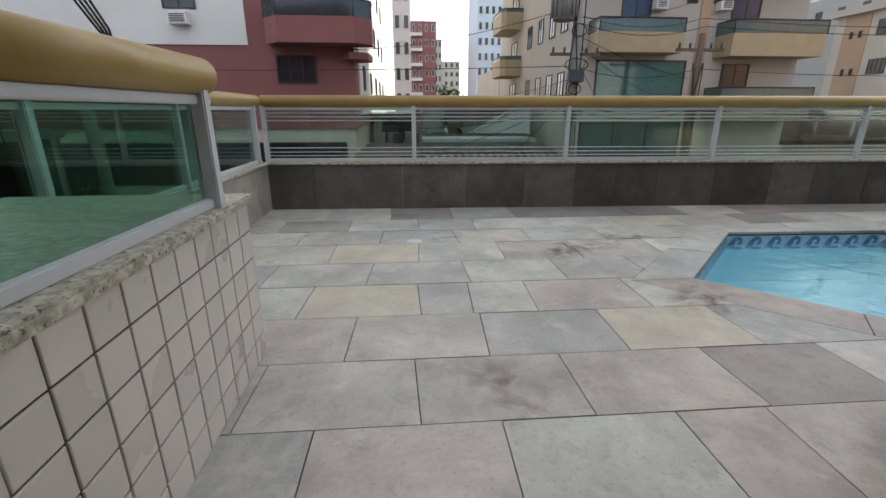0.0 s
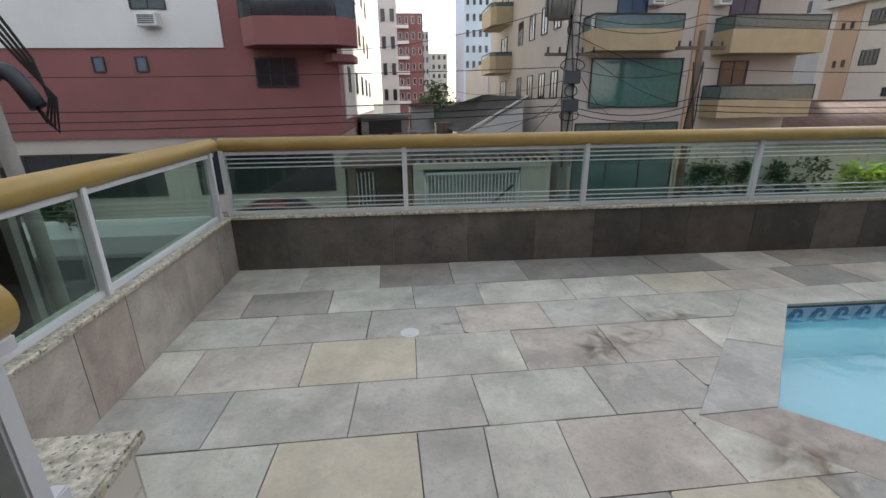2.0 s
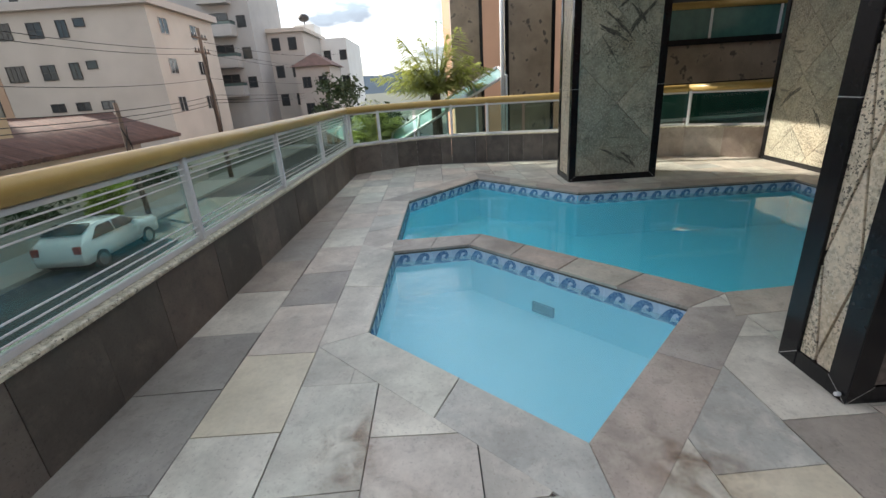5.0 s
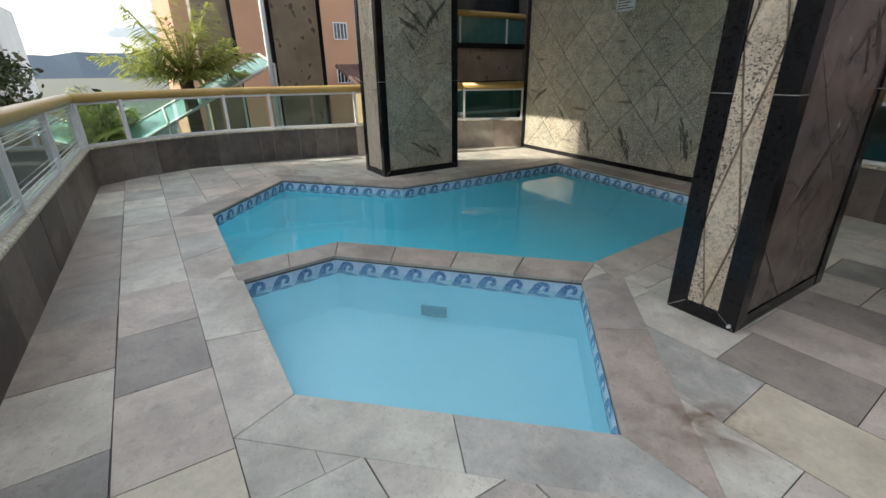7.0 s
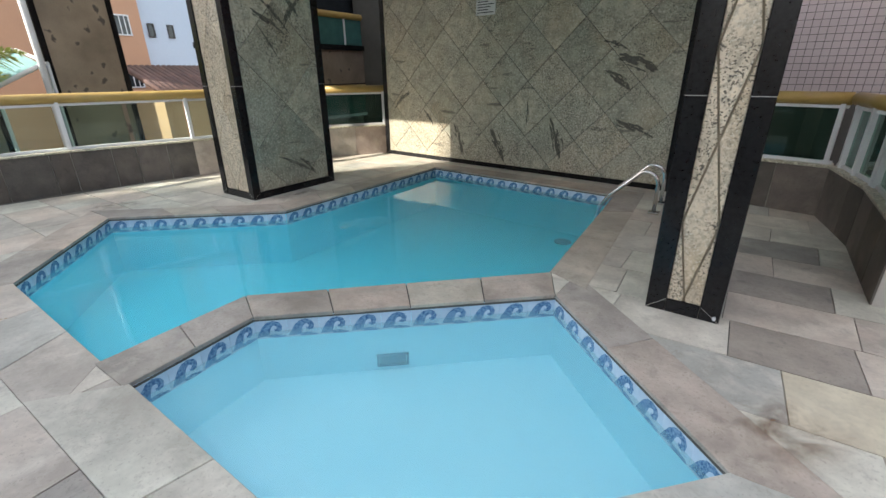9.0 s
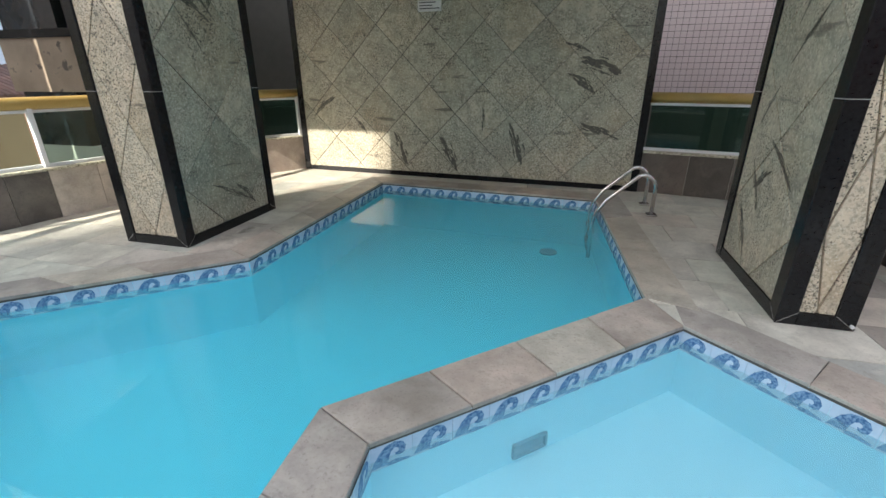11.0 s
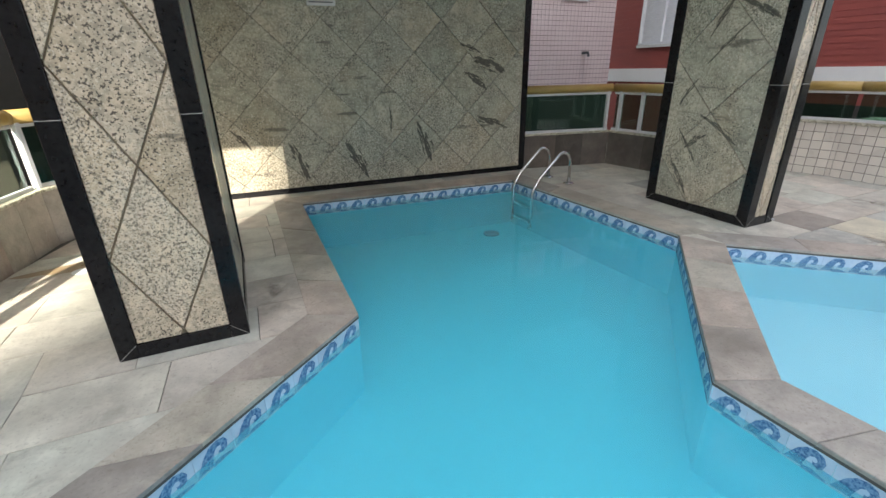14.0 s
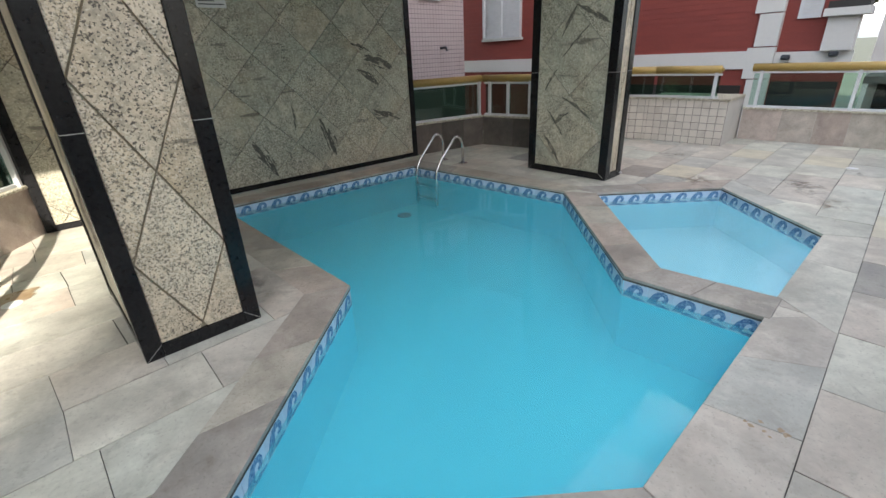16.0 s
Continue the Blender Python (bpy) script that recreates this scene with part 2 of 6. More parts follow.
def water(name, scale, strength, tint, cloudy, milk):
    """Pool water: see-through, a diffuse colour standing in for light scattered by its slight cloudiness, with a mirror
    gloss that grows at grazing angles, and small ripples.
    """
    m = bpy.data.materials.new(name)
    m.use_nodes = True
    n, l = m.node_tree.nodes, m.node_tree.links
    n.remove(n["Principled BSDF"])
    geo, w1, w2, bp = n.new("ShaderNodeNewGeometry"), n.new("ShaderNodeTexNoise"), n.new("ShaderNodeTexNoise"), n.new("ShaderNodeBump")
    w1.inputs["Scale"].default_value, w1.inputs["Detail"].default_value, w1.inputs["Distortion"].default_value = scale, 2.0, 0.5
    w2.inputs["Scale"].default_value, w2.inputs["Detail"].default_value = scale * 0.22, 2.0
    add = n.new("ShaderNodeMath")
    add.operation = "MULTIPLY_ADD"
    add.inputs[1].default_value = 0.35
    l.new(geo.outputs["Position"], w1.inputs["Vector"])
    l.new(geo.outputs["Position"], w2.inputs["Vector"])
    l.new(w1.outputs["Fac"], add.inputs[0])
    l.new(w2.outputs["Fac"], add.inputs[2])
    bp.inputs["Strength"].default_value, bp.inputs["Distance"].default_value = strength, 0.02
    l.new(add.outputs[0], bp.inputs["Height"])
    clear, gloss, mix, fres = n.new("ShaderNodeBsdfTransparent"), n.new("ShaderNodeBsdfGlossy"), n.new("ShaderNodeMixShader"), n.new("ShaderNodeFresnel")
    clear.inputs["Color"].default_value = (*tint, 1)
    gloss.inputs["Roughness"].default_value = 0.015
    fres.inputs["IOR"].default_value = 1.33
    l.new(bp.outputs[0], gloss.inputs["Normal"])
    l.new(bp.outputs[0], fres.inputs["Normal"])
    l.new(fres.outputs[0], mix.inputs[0])
    # milky diffuse share paints in light scattered within the water
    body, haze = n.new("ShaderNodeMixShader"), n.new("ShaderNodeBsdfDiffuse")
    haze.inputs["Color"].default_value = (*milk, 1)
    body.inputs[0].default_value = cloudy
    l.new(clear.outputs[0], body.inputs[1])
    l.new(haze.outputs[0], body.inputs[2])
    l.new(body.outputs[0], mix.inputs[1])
    l.new(gloss.outputs[0], mix.inputs[2])
    l.new(mix.outputs[0], n["Material Output"].inputs["Surface"])
    return m


SLATE = stone_mix("slate_paving", [(0.625, 0.58, 0.49), (0.455, 0.46, 0.415), (0.62, 0.54, 0.455), (0.545, 0.55, 0.465), (0.68, 0.655, 0.555), (0.48, 0.445, 0.385), (0.60, 0.51, 0.425), (0.585, 0.60, 0.51), (0.515, 0.50, 0.435)], 0.5, 3.2, 38.0, 0.35)
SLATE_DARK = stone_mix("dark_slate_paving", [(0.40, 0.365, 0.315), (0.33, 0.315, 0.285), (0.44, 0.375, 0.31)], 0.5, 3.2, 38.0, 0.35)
SLATE_BEIGE = stone_mix("beige_slate_paving", [(0.66, 0.60, 0.455), (0.62, 0.565, 0.43)], 0.5, 3.2, 38.0, 0.35)
COPING = stone_mix("slate_coping", [(0.49, 0.42, 0.35), (0.34, 0.32, 0.29), (0.53, 0.44, 0.36), (0.29, 0.265, 0.245), (0.52, 0.48, 0.39), (0.38, 0.31, 0.265)], 0.5, 4.0, 50.0, 0.35)
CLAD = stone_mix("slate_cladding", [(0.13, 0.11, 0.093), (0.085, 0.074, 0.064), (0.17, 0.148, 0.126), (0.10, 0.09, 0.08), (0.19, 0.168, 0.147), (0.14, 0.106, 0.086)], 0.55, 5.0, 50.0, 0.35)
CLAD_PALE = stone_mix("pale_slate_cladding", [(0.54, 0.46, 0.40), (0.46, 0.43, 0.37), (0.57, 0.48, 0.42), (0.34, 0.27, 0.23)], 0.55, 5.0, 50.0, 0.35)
for stone, dark, pale, much in ((SLATE, (0.25, 0.225, 0.19), (0.76, 0.72, 0.62), 0.6), (SLATE_DARK, (0.14, 0.13, 0.115), (0.38, 0.345, 0.30), 0.65), (SLATE_BEIGE, (0.36, 0.32, 0.24), (0.62, 0.58, 0.48), 0.4),
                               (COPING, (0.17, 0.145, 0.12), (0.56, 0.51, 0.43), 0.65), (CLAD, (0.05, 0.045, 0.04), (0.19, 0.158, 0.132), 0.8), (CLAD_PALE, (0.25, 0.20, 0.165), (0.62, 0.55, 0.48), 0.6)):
    weather(stone, dark, pale, much)
GRANITE = stone_mix("green_granite", [(0.47, 0.425, 0.315), (0.34, 0.335, 0.26), (0.58, 0.515, 0.385), (0.40, 0.385, 0.295), (0.50, 0.44, 0.32)], 0.34, 7.0, 130.0, 0.08, (0.06, 0.055, 0.045), 0.35)
speckle(GRANITE, 72.0, 0.43, 0.3)
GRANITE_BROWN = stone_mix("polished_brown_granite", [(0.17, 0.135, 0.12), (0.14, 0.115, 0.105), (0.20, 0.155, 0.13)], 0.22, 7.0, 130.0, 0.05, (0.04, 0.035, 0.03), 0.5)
GRANITE_PALE = stone_mix("pale_speckled_granite", [(0.63, 0.54, 0.405), (0.56, 0.48, 0.36), (0.67, 0.58, 0.435)], 0.34, 7.0, 130.0, 0.10, (0.06, 0.055, 0.045), 0.2)
speckle(GRANITE_PALE, 85.0, 0.34, 0.5)
JOINT = mat("dark_stone_joint", (0.15, 0.13, 0.10), (0.10, 0.09, 0.07), rough=0.85)
PILLAR_JOINT = mat("brown_stone_joint", (0.33, 0.285, 0.205), (0.23, 0.20, 0.145), rough=0.85)
PALE_JOINT = mat("pale_mitre_joint", (0.42, 0.41, 0.38), (0.33, 0.32, 0.30), rough=0.8)
WET_STAIN = mat("brown_water_stain", (0.27, 0.185, 0.10), (0.36, 0.27, 0.17), rough=0.3, scale=9, fine=60, bump=0.05)
TILE_GROUT = mat("brown_tile_grout", (0.10, 0.075, 0.055), (0.07, 0.055, 0.04), rough=0.9)
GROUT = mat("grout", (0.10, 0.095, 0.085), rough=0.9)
BLACK = mat("black_granite", (0.014, 0.014, 0.015), (0.006, 0.006, 0.007), rough=0.2, scale=40, fine=200, bump=0.02, spec=0.3)
CAP = mat("pale_granite_cap", (0.66, 0.62, 0.50), (0.30, 0.275, 0.20), rough=0.35, scale=32, fine=140, bump=0.05, spots=(0.11, 0.095, 0.07), spot_scale=75, spot_at=0.60, contrast=0.14)
GOLD = mat("gold_painted_tube", (0.46, 0.32, 0.105), (0.38, 0.255, 0.08), rough=0.36, scale=5, fine=90, bump=0.03, spec=0.4)
WHITE_METAL = mat("white_painted_aluminium", (0.72, 0.73, 0.74), (0.62, 0.63, 0.64), rough=0.4, bump=0.03)
GLASS = glass("green_tinted_glass", (0.56, 0.76, 0.67), 0.01, 1.45)
# tint deepened to put the darkness behind these panes into the glass
GLASS_DARKENED = glass("darkened_green_tinted_glass", (0.24, 0.46, 0.36), 0.01, 1.45)
TILE = mat("cream_wall_tile", (0.70, 0.645, 0.57), (0.62, 0.575, 0.51), rough=0.3, scale=3, fine=80, bump=0.04, vary=0.06)
PLASTER = mat("grey_plaster", (0.50, 0.47, 0.43), (0.42, 0.40, 0.37), rough=0.85, scale=4, fine=70, bump=0.15)
POOL_BLUE = mat("main_pool_lining", (0.095, 0.80, 0.94), (0.085, 0.765, 0.92), rough=0.5, scale=1.5, fine=40, bump=0.03)
POOL_PALE = mat("small_pool_lining", (0.48, 0.89, 0.98), (0.43, 0.85, 0.96), rough=0.5, scale=1.5, fine=40, bump=0.03)
BAND = mat("white_band_tile", (0.58, 0.68, 0.78), (0.46, 0.57, 0.70), rough=0.22, scale=14, fine=70, bump=0.02, vary=0.05)
WAVE = mat("blue_wave_glaze", (0.05, 0.13, 0.28), (0.22, 0.36, 0.55), rough=0.22, scale=75, fine=160, bump=0.02, contrast=0.12)
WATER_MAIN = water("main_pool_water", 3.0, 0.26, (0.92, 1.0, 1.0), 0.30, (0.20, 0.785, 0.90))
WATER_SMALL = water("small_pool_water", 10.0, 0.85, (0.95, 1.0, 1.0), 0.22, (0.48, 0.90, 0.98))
CHROME = mat("polished_steel", (0.72, 0.72, 0.72), (0.62, 0.62, 0.62), rough=0.16, metal=1.0, bump=0.0)
PLASTIC = mat("white_plastic", (0.75, 0.75, 0.73), rough=0.4, bump=0.02)
DARKPLASTIC = mat("dark_plastic", (0.05, 0.06, 0.07), rough=0.5, bump=0.02)
INLET = mat("blue_grey_plastic", (0.15, 0.36, 0.46), rough=0.5, bump=0.02)
STREAK = mat("dark_stone_streak", (0.055, 0.05, 0.04), (0.13, 0.12, 0.09), rough=0.35, scale=30, fine=120, bump=0.05)
INK = mat("dark_print", (0.08, 0.08, 0.09), rough=0.7, bump=0)
CEIL = mat("ceiling_paint", (0.80, 0.79, 0.76), (0.74, 0.73, 0.70), rough=0.9, bump=0.05)
ASPHALT = mat("asphalt", (0.055, 0.054, 0.052), (0.04, 0.04, 0.039), rough=0.9, scale=1.2, fine=40, bump=0.2)
PAVE = mat("concrete_pavement", (0.30, 0.29, 0.27), (0.22, 0.21, 0.20), rough=0.9, scale=0.8, fine=20, bump=0.2)
EARTH = mat("town_ground", (0.09, 0.095, 0.075), (0.06, 0.07, 0.045), rough=0.95, scale=0.2, fine=3, bump=0.2)
RED_WALL = mat("dark_red_render", (0.27, 0.105, 0.10), (0.22, 0.085, 0.08), rough=0.8, scale=0.7, fine=25, bump=0.1)
BRICK_RED = mat("red_brick_paint", (0.30, 0.065, 0.05), (0.23, 0.048, 0.04), rough=0.75, scale=1.2, fine=25, bump=0.15)
CREAM_WALL = mat("cream_render", (0.50, 0.455, 0.41), (0.43, 0.39, 0.35), rough=0.85, scale=0.5, fine=20, bump=0.1)
BEIGE_WALL = mat("beige_render", (0.58, 0.52, 0.45), (0.47, 0.42, 0.36), rough=0.85, scale=0.4, fine=20, bump=0.1)
TAN_WALL = mat("tan_render", (0.47, 0.33, 0.23), (0.40, 0.27, 0.18), rough=0.85, scale=0.5, fine=20, bump=0.1)
YELLOW_TILE = mat("ochre_balcony_tile", (0.42, 0.33, 0.20), (0.35, 0.27, 0.16), rough=0.6, scale=2, fine=25, bump=0.1)
GREY_WALL = mat("grey_render", (0.45, 0.44, 0.42), (0.36, 0.35, 0.34), rough=0.85, scale=0.5, fine=20, bump=0.1)
WHITE_WALL = mat("white_render", (0.74, 0.73, 0.70), (0.64, 0.63, 0.60), rough=0.8, scale=0.5, fine=20, bump=0.08)
PINK_TILE = mat("pinkish_white_tile", (0.62, 0.54, 0.53), (0.55, 0.47, 0.46), rough=0.4, scale=2, fine=40, bump=0.03, vary=0.05)
ORANGE_WALL = mat("orange_render", (0.55, 0.32, 0.20), (0.47, 0.27, 0.17), rough=0.85, scale=0.5, fine=20, bump=0.1)
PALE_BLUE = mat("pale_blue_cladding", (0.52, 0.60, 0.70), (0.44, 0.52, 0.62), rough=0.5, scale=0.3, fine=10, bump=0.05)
ROOF_TILE = mat("clay_roof_tile", (0.17, 0.10, 0.08), (0.085, 0.055, 0.048), rough=0.85, scale=2.0, fine=25, bump=0.3, vary=0.2)
ROOF_GREY = mat("fibre_cement_roof", (0.20, 0.195, 0.185), (0.12, 0.12, 0.115), rough=0.9, scale=1.0, fine=15, bump=0.2)
PANE = mat("dark_window_glass", (0.03, 0.036, 0.04), (0.02, 0.024, 0.028), rough=0.08, bump=0.0, spec=0.6)
BLUE_PANE = mat("blue_curtained_glass", (0.035, 0.06, 0.13), (0.025, 0.045, 0.10), rough=0.12, bump=0.0)
RAIL_PANE = mat("grey_green_rail_glass", (0.10, 0.15, 0.145), (0.07, 0.11, 0.105), rough=0.08, bump=0.0, spec=0.6)
GREEN_PANE = mat("green_mirror_glass", (0.065, 0.17, 0.15), (0.045, 0.13, 0.115), rough=0.06, bump=0.0, spec=0.7)
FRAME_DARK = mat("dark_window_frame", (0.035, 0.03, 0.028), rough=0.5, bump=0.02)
WOOD = mat("weathered_pole_wood", (0.16, 0.11, 0.08), (0.10, 0.07, 0.05), rough=0.9, scale=6, fine=60, bump=0.3, stretch=(1, 1, 0.15))
CONCRETE = mat("weathered_concrete", (0.33, 0.31, 0.28), (0.22, 0.21, 0.19), rough=0.9, scale=3, fine=40, bump=0.2)
CABLE = mat("black_cable", (0.012, 0.012, 0.012), rough=0.7, bump=0)
GATE = mat("white_gate_paint", (0.84, 0.86, 0.86), rough=0.5, bump=0.02)
CAR_WHITE = mat("silver_car_paint", (0.60, 0.63, 0.65), (0.57, 0.60, 0.62), rough=0.25, bump=0, coat=0.6)
CAR_RED = mat("dark_red_car_paint", (0.22, 0.03, 0.03), rough=0.25, bump=0, coat=0.6)
RUBBER = mat("tyre_rubber", (0.02, 0.02, 0.02), rough=0.8)
TAN_STONE = mat("brown_stone", (0.34, 0.27, 0.20), (0.19, 0.15, 0.11), rough=0.4, scale=2.5, fine=60, bump=0.05, spots=(0.09, 0.075, 0.06), spot_scale=5, spot_at=0.62)
LEAF = mat("palm_leaf", (0.46, 0.48, 0.14), (0.27, 0.32, 0.08), rough=0.55, scale=8, fine=50, bump=0.05)
LEAF_DARK = mat("shrub_leaf", (0.055, 0.085, 0.025), (0.03, 0.05, 0.018), rough=0.6, scale=3, fine=30, bump=0.05)
LEAF_LIME = mat("lime_hedge_leaf", (0.38, 0.46, 0.08), (0.24, 0.32, 0.05), rough=0.6, scale=4, fine=30, bump=0.05)
for leaf in (LEAF, LEAF_LIME):
    # thin leaves let light through
    ln, ll = leaf.node_tree.nodes, leaf.node_tree.links
    thin, half = ln.new("ShaderNodeBsdfTranslucent"), ln.new("ShaderNodeMixShader")
    half.inputs[0].default_value = 0.45
    ll.new(ln["Principled BSDF"].inputs["Base Color"].links[0].from_socket, thin.inputs["Color"])
    ll.new(ln["Principled BSDF"].outputs[0], half.inputs[1])
    ll.new(thin.outputs[0], half.inputs[2])
    ll.new(half.outputs[0], ln["Material Output"].inputs["Surface"])
BARK = mat("palm_bark", (0.13, 0.10, 0.075), (0.08, 0.06, 0.045), rough=0.9, scale=6, fine=50, bump=0.4)
HILL = mat("far_hill", (0.035, 0.065, 0.10), (0.028, 0.05, 0.075), rough=1.0, scale=0.01, fine=0.1, bump=0)
TEAL_GLASS = mat("teal_canopy_glass", (0.42, 0.66, 0.66), (0.36, 0.60, 0.60), rough=0.1, bump=0, spec=0.7)


# ---- building blocks ----
def box(bm, x0, x1, y0, y1, z0, z1):
    v = [bm.verts.new((x, y, z)) for z in (z0, z1) for x, y in ((x0, y0), (x1, y0), (x1, y1), (x0, y1))]
    for f in ((3, 2, 1, 0), (4, 5, 6, 7), (0, 1, 5, 4), (1, 2, 6, 5), (2, 3, 7, 6), (3, 0, 4, 7)):
        bm.faces.new([v[i] for i in f])
    return v


def prism(bm, poly, z0, z1):
    if sum(a[0] * b[1] - b[0] * a[1] for a, b in zip(poly, poly[1:] + poly[:1])) < 0:
        poly = poly[::-1]
    lo, hi = [bm.verts.new((x, y, z0)) for x, y in poly], [bm.verts.new((x, y, z1)) for x, y in poly]
    bm.faces.new(lo[::-1])
    bm.faces.new(hi)
    for i in range(len(poly)):
        j = (i + 1) % len(poly)
        bm.faces.new((lo[i], lo[j], hi[j], hi[i]))


def tube(bm, pts, r, n=10, r1=None):
    """A round tube along the points; r1: its radius at the far end."""
    pts = [Vector(p) for p in pts]
    rings, side = [], None
    for i, p in enumerate(pts):
        d = (pts[min(i + 1, len(pts) - 1)] - pts[max(i - 1, 0)]).normalized()
        if side is None:
            side = d.orthogonal().normalized()
        side = (side - d * side.dot(d)).normalized()
        up = d.cross(side)
        rad = r if r1 is None else r + (r1 - r) * i / (len(pts) - 1)
        rings.append([bm.verts.new(p + (side * math.cos(a) + up * math.sin(a)) * rad) for a in (k * math.tau / n for k in range(n))])
    for a, b in zip(rings, rings[1:]):
        for i in range(n):
            f = bm.faces.new((a[i], a[(i + 1) % n], b[(i + 1) % n], b[i]))
            f.smooth = True
    bm.faces.new(rings[0][::-1])
    bm.faces.new(rings[-1])


def mesh_of(name, bm, *materials):
    me = bpy.data.meshes.new(name)
    bm.normal_update()
    bm.to_mesh(me)
    bm.free()
    for m in materials:
        me.materials.append(m)
    return me


def part(name, bm, material, parent=None, label=""):
    ob = new(name, mesh_of(name, bm, material))
    ob.parent = parent
    return tagged(ob, label)


def thing(name, label, category, at=(0, 0, 0), turn=0, group="", kind=""):
    ob = new(name)
    ob.empty_display_size = 0.2
    ob.matrix_world = pose(*at, 0, 0, turn)
    return tagged(ob, label, category, group, kind)


def piece(name, me, parent, m):
    ob = new(name, me)
    ob.parent = parent
    ob.matrix_basis = m
    return ob


def boxed(name, material, parent, *dims, label="", bevel=0.0):
    bm = bmesh.new()
    box(bm, *dims)
    if bevel:
        bmesh.ops.bevel(bm, geom=bm.edges[:], offset=bevel, segments=2, affect="EDGES")
    return part(name, bm, material, parent, label)


def clip_half(poly, p, d, sign):
    """The piece of a convex polygon on one side of the line through p along d."""
    out = []
    side = lambda q: sign * (d[0] * (q[1] - p[1]) - d[1] * (q[0] - p[0]))
    for a, b in zip(poly, poly[1:] + poly[:1]):
        sa, sb = side(a), side(b)
        if sa >= -1e-9:
            out.append(a)
        if (sa > 1e-9 and sb < -1e-9) or (sa < -1e-9 and sb > 1e-9):
            k = sa / (sa - sb)
            out.append((a[0] + (b[0] - a[0]) * k, a[1] + (b[1] - a[1]) * k))
    return out if len(out) > 2 else []


def area(poly):
    return 0.5 * sum(a[0] * b[1] - b[0] * a[1] for a, b in zip(poly, poly[1:] + poly[:1])) if len(poly) > 2 else 0


def ccw(poly):
    return list(poly) if area(poly) > 0 else list(poly)[::-1]


def minus(polys, hole):
    """Convex polygons less a convex hole."""
    hole = ccw(hole)
    out = []
    for rest in polys:
        for a, b in zip(hole, hole[1:] + hole[:1]):
            d = (b[0] - a[0], b[1] - a[1])
            cut = clip_half(rest, a, d, -1)
            if abs(area(cut)) > 1e-4:
                out.append(cut)
            rest = clip_half(rest, a, d, 1)
            if abs(area(rest)) < 1e-5:
                break
    return out


def within(poly, keep):
    keep = ccw(keep)
    for a, b in zip(keep, keep[1:] + keep[:1]):
        poly = clip_half(poly, a, (b[0] - a[0], b[1] - a[1]), 1)
        if not poly:
            return []
    return poly


def offset(poly, dist):
    """The polygon (counter-clockwise) moved outward by dist, mitred."""
    out, n = [], len(poly)
    for i in range(n):
        p0, p1, p2 = (Vector(poly[k % n]) for k in (i - 1, i, i + 1))
        d0, d1 = (p1 - p0).normalized(), (p2 - p1).normalized()
        n0, n1 = Vector((d0.y, -d0.x)), Vector((d1.y, -d1.x))
        k = dist / max(1 + n0.dot(n1), 0.35)
        out.append(tuple(p1 + (n0 + n1) * k))
    return out


# ---- plan ----
KID = ccw([(2.85, 3.77), (4.36, 3.72), (4.42, 2.96), (2.89, 1.62), (1.79, 2.67)])
MAIN = [(6.37, 3.67), (7.63, 2.55), (6.20, 1.33), (6.13, -1.60), (3.20, -1.34), (3.05, 1.30), (4.70, 2.82), (4.68, 3.72)]
MAIN_CONVEX = [[MAIN[2], MAIN[3], MAIN[4], MAIN[5]], [MAIN[5], MAIN[6], MAIN[2]], [MAIN[6], MAIN[7], MAIN[0], MAIN[1], MAIN[2]]]
MAIN = ccw(MAIN)
WATER = -0.115
CURVE = [(8.78, 4.79), (9.10, 4.3), (9.36, 3.6), (9.44, 2.9), (9.36, 2.2), (9.15, 1.5), (8.92, 0.8), (8.72, 0.1), (8.58, -0.6), (8.45, -1.3)]
GROUND = -3.4


# ---- terrace: parapets and railings ----
def line_pose(a, b):
    """A frame whose x runs from a to b along the floor and whose y points to the outside (left of the way)."""
    d = Vector((b[0] - a[0], b[1] - a[1]))
    return pose(a[0], a[1], 0, 0, 0, math.degrees(math.atan2(d.y, d.x))), d.length


def parapet(name, a, b, clad, label, height=0.505, thick=0.17, panel=(0.42, 0.75), cap=0.03, seed=1):
    """A low wall along a-b, its room face on the right of the way, clad in upright stone panels under a granite cap."""
    m, length = line_pose(a, b)
    rng = random.Random(seed)
    wall = tagged(new(name, None), label, "parapet", kind="structure")
    wall.matrix_world = m
    boxed("core", PLASTER, wall, 0, length, 0.012, thick, -0.25, height)
    if clad:
        x = 0.0
        while x < length - 0.02:
            w = min(rng.uniform(*panel), length - x)
            if length - x - w < 0.2:
                w = length - x
            bm = bmesh.new()
            box(bm, x + 0.002, x + w - 0.002, rng.uniform(-0.002, 0.001), 0.012, -0.02, height)
            part("panel", bm, clad, wall)
            x += w
    bm = bmesh.new()
    box(bm, -0.01, length + 0.01, -0.022, thick + 0.02, height, height + cap)
    bmesh.ops.bevel(bm, geom=bm.edges[:], offset=0.006, segments=1, affect="EDGES")
    part("cap", bm, CAP, wall, "speckled pale granite cap")
    return wall


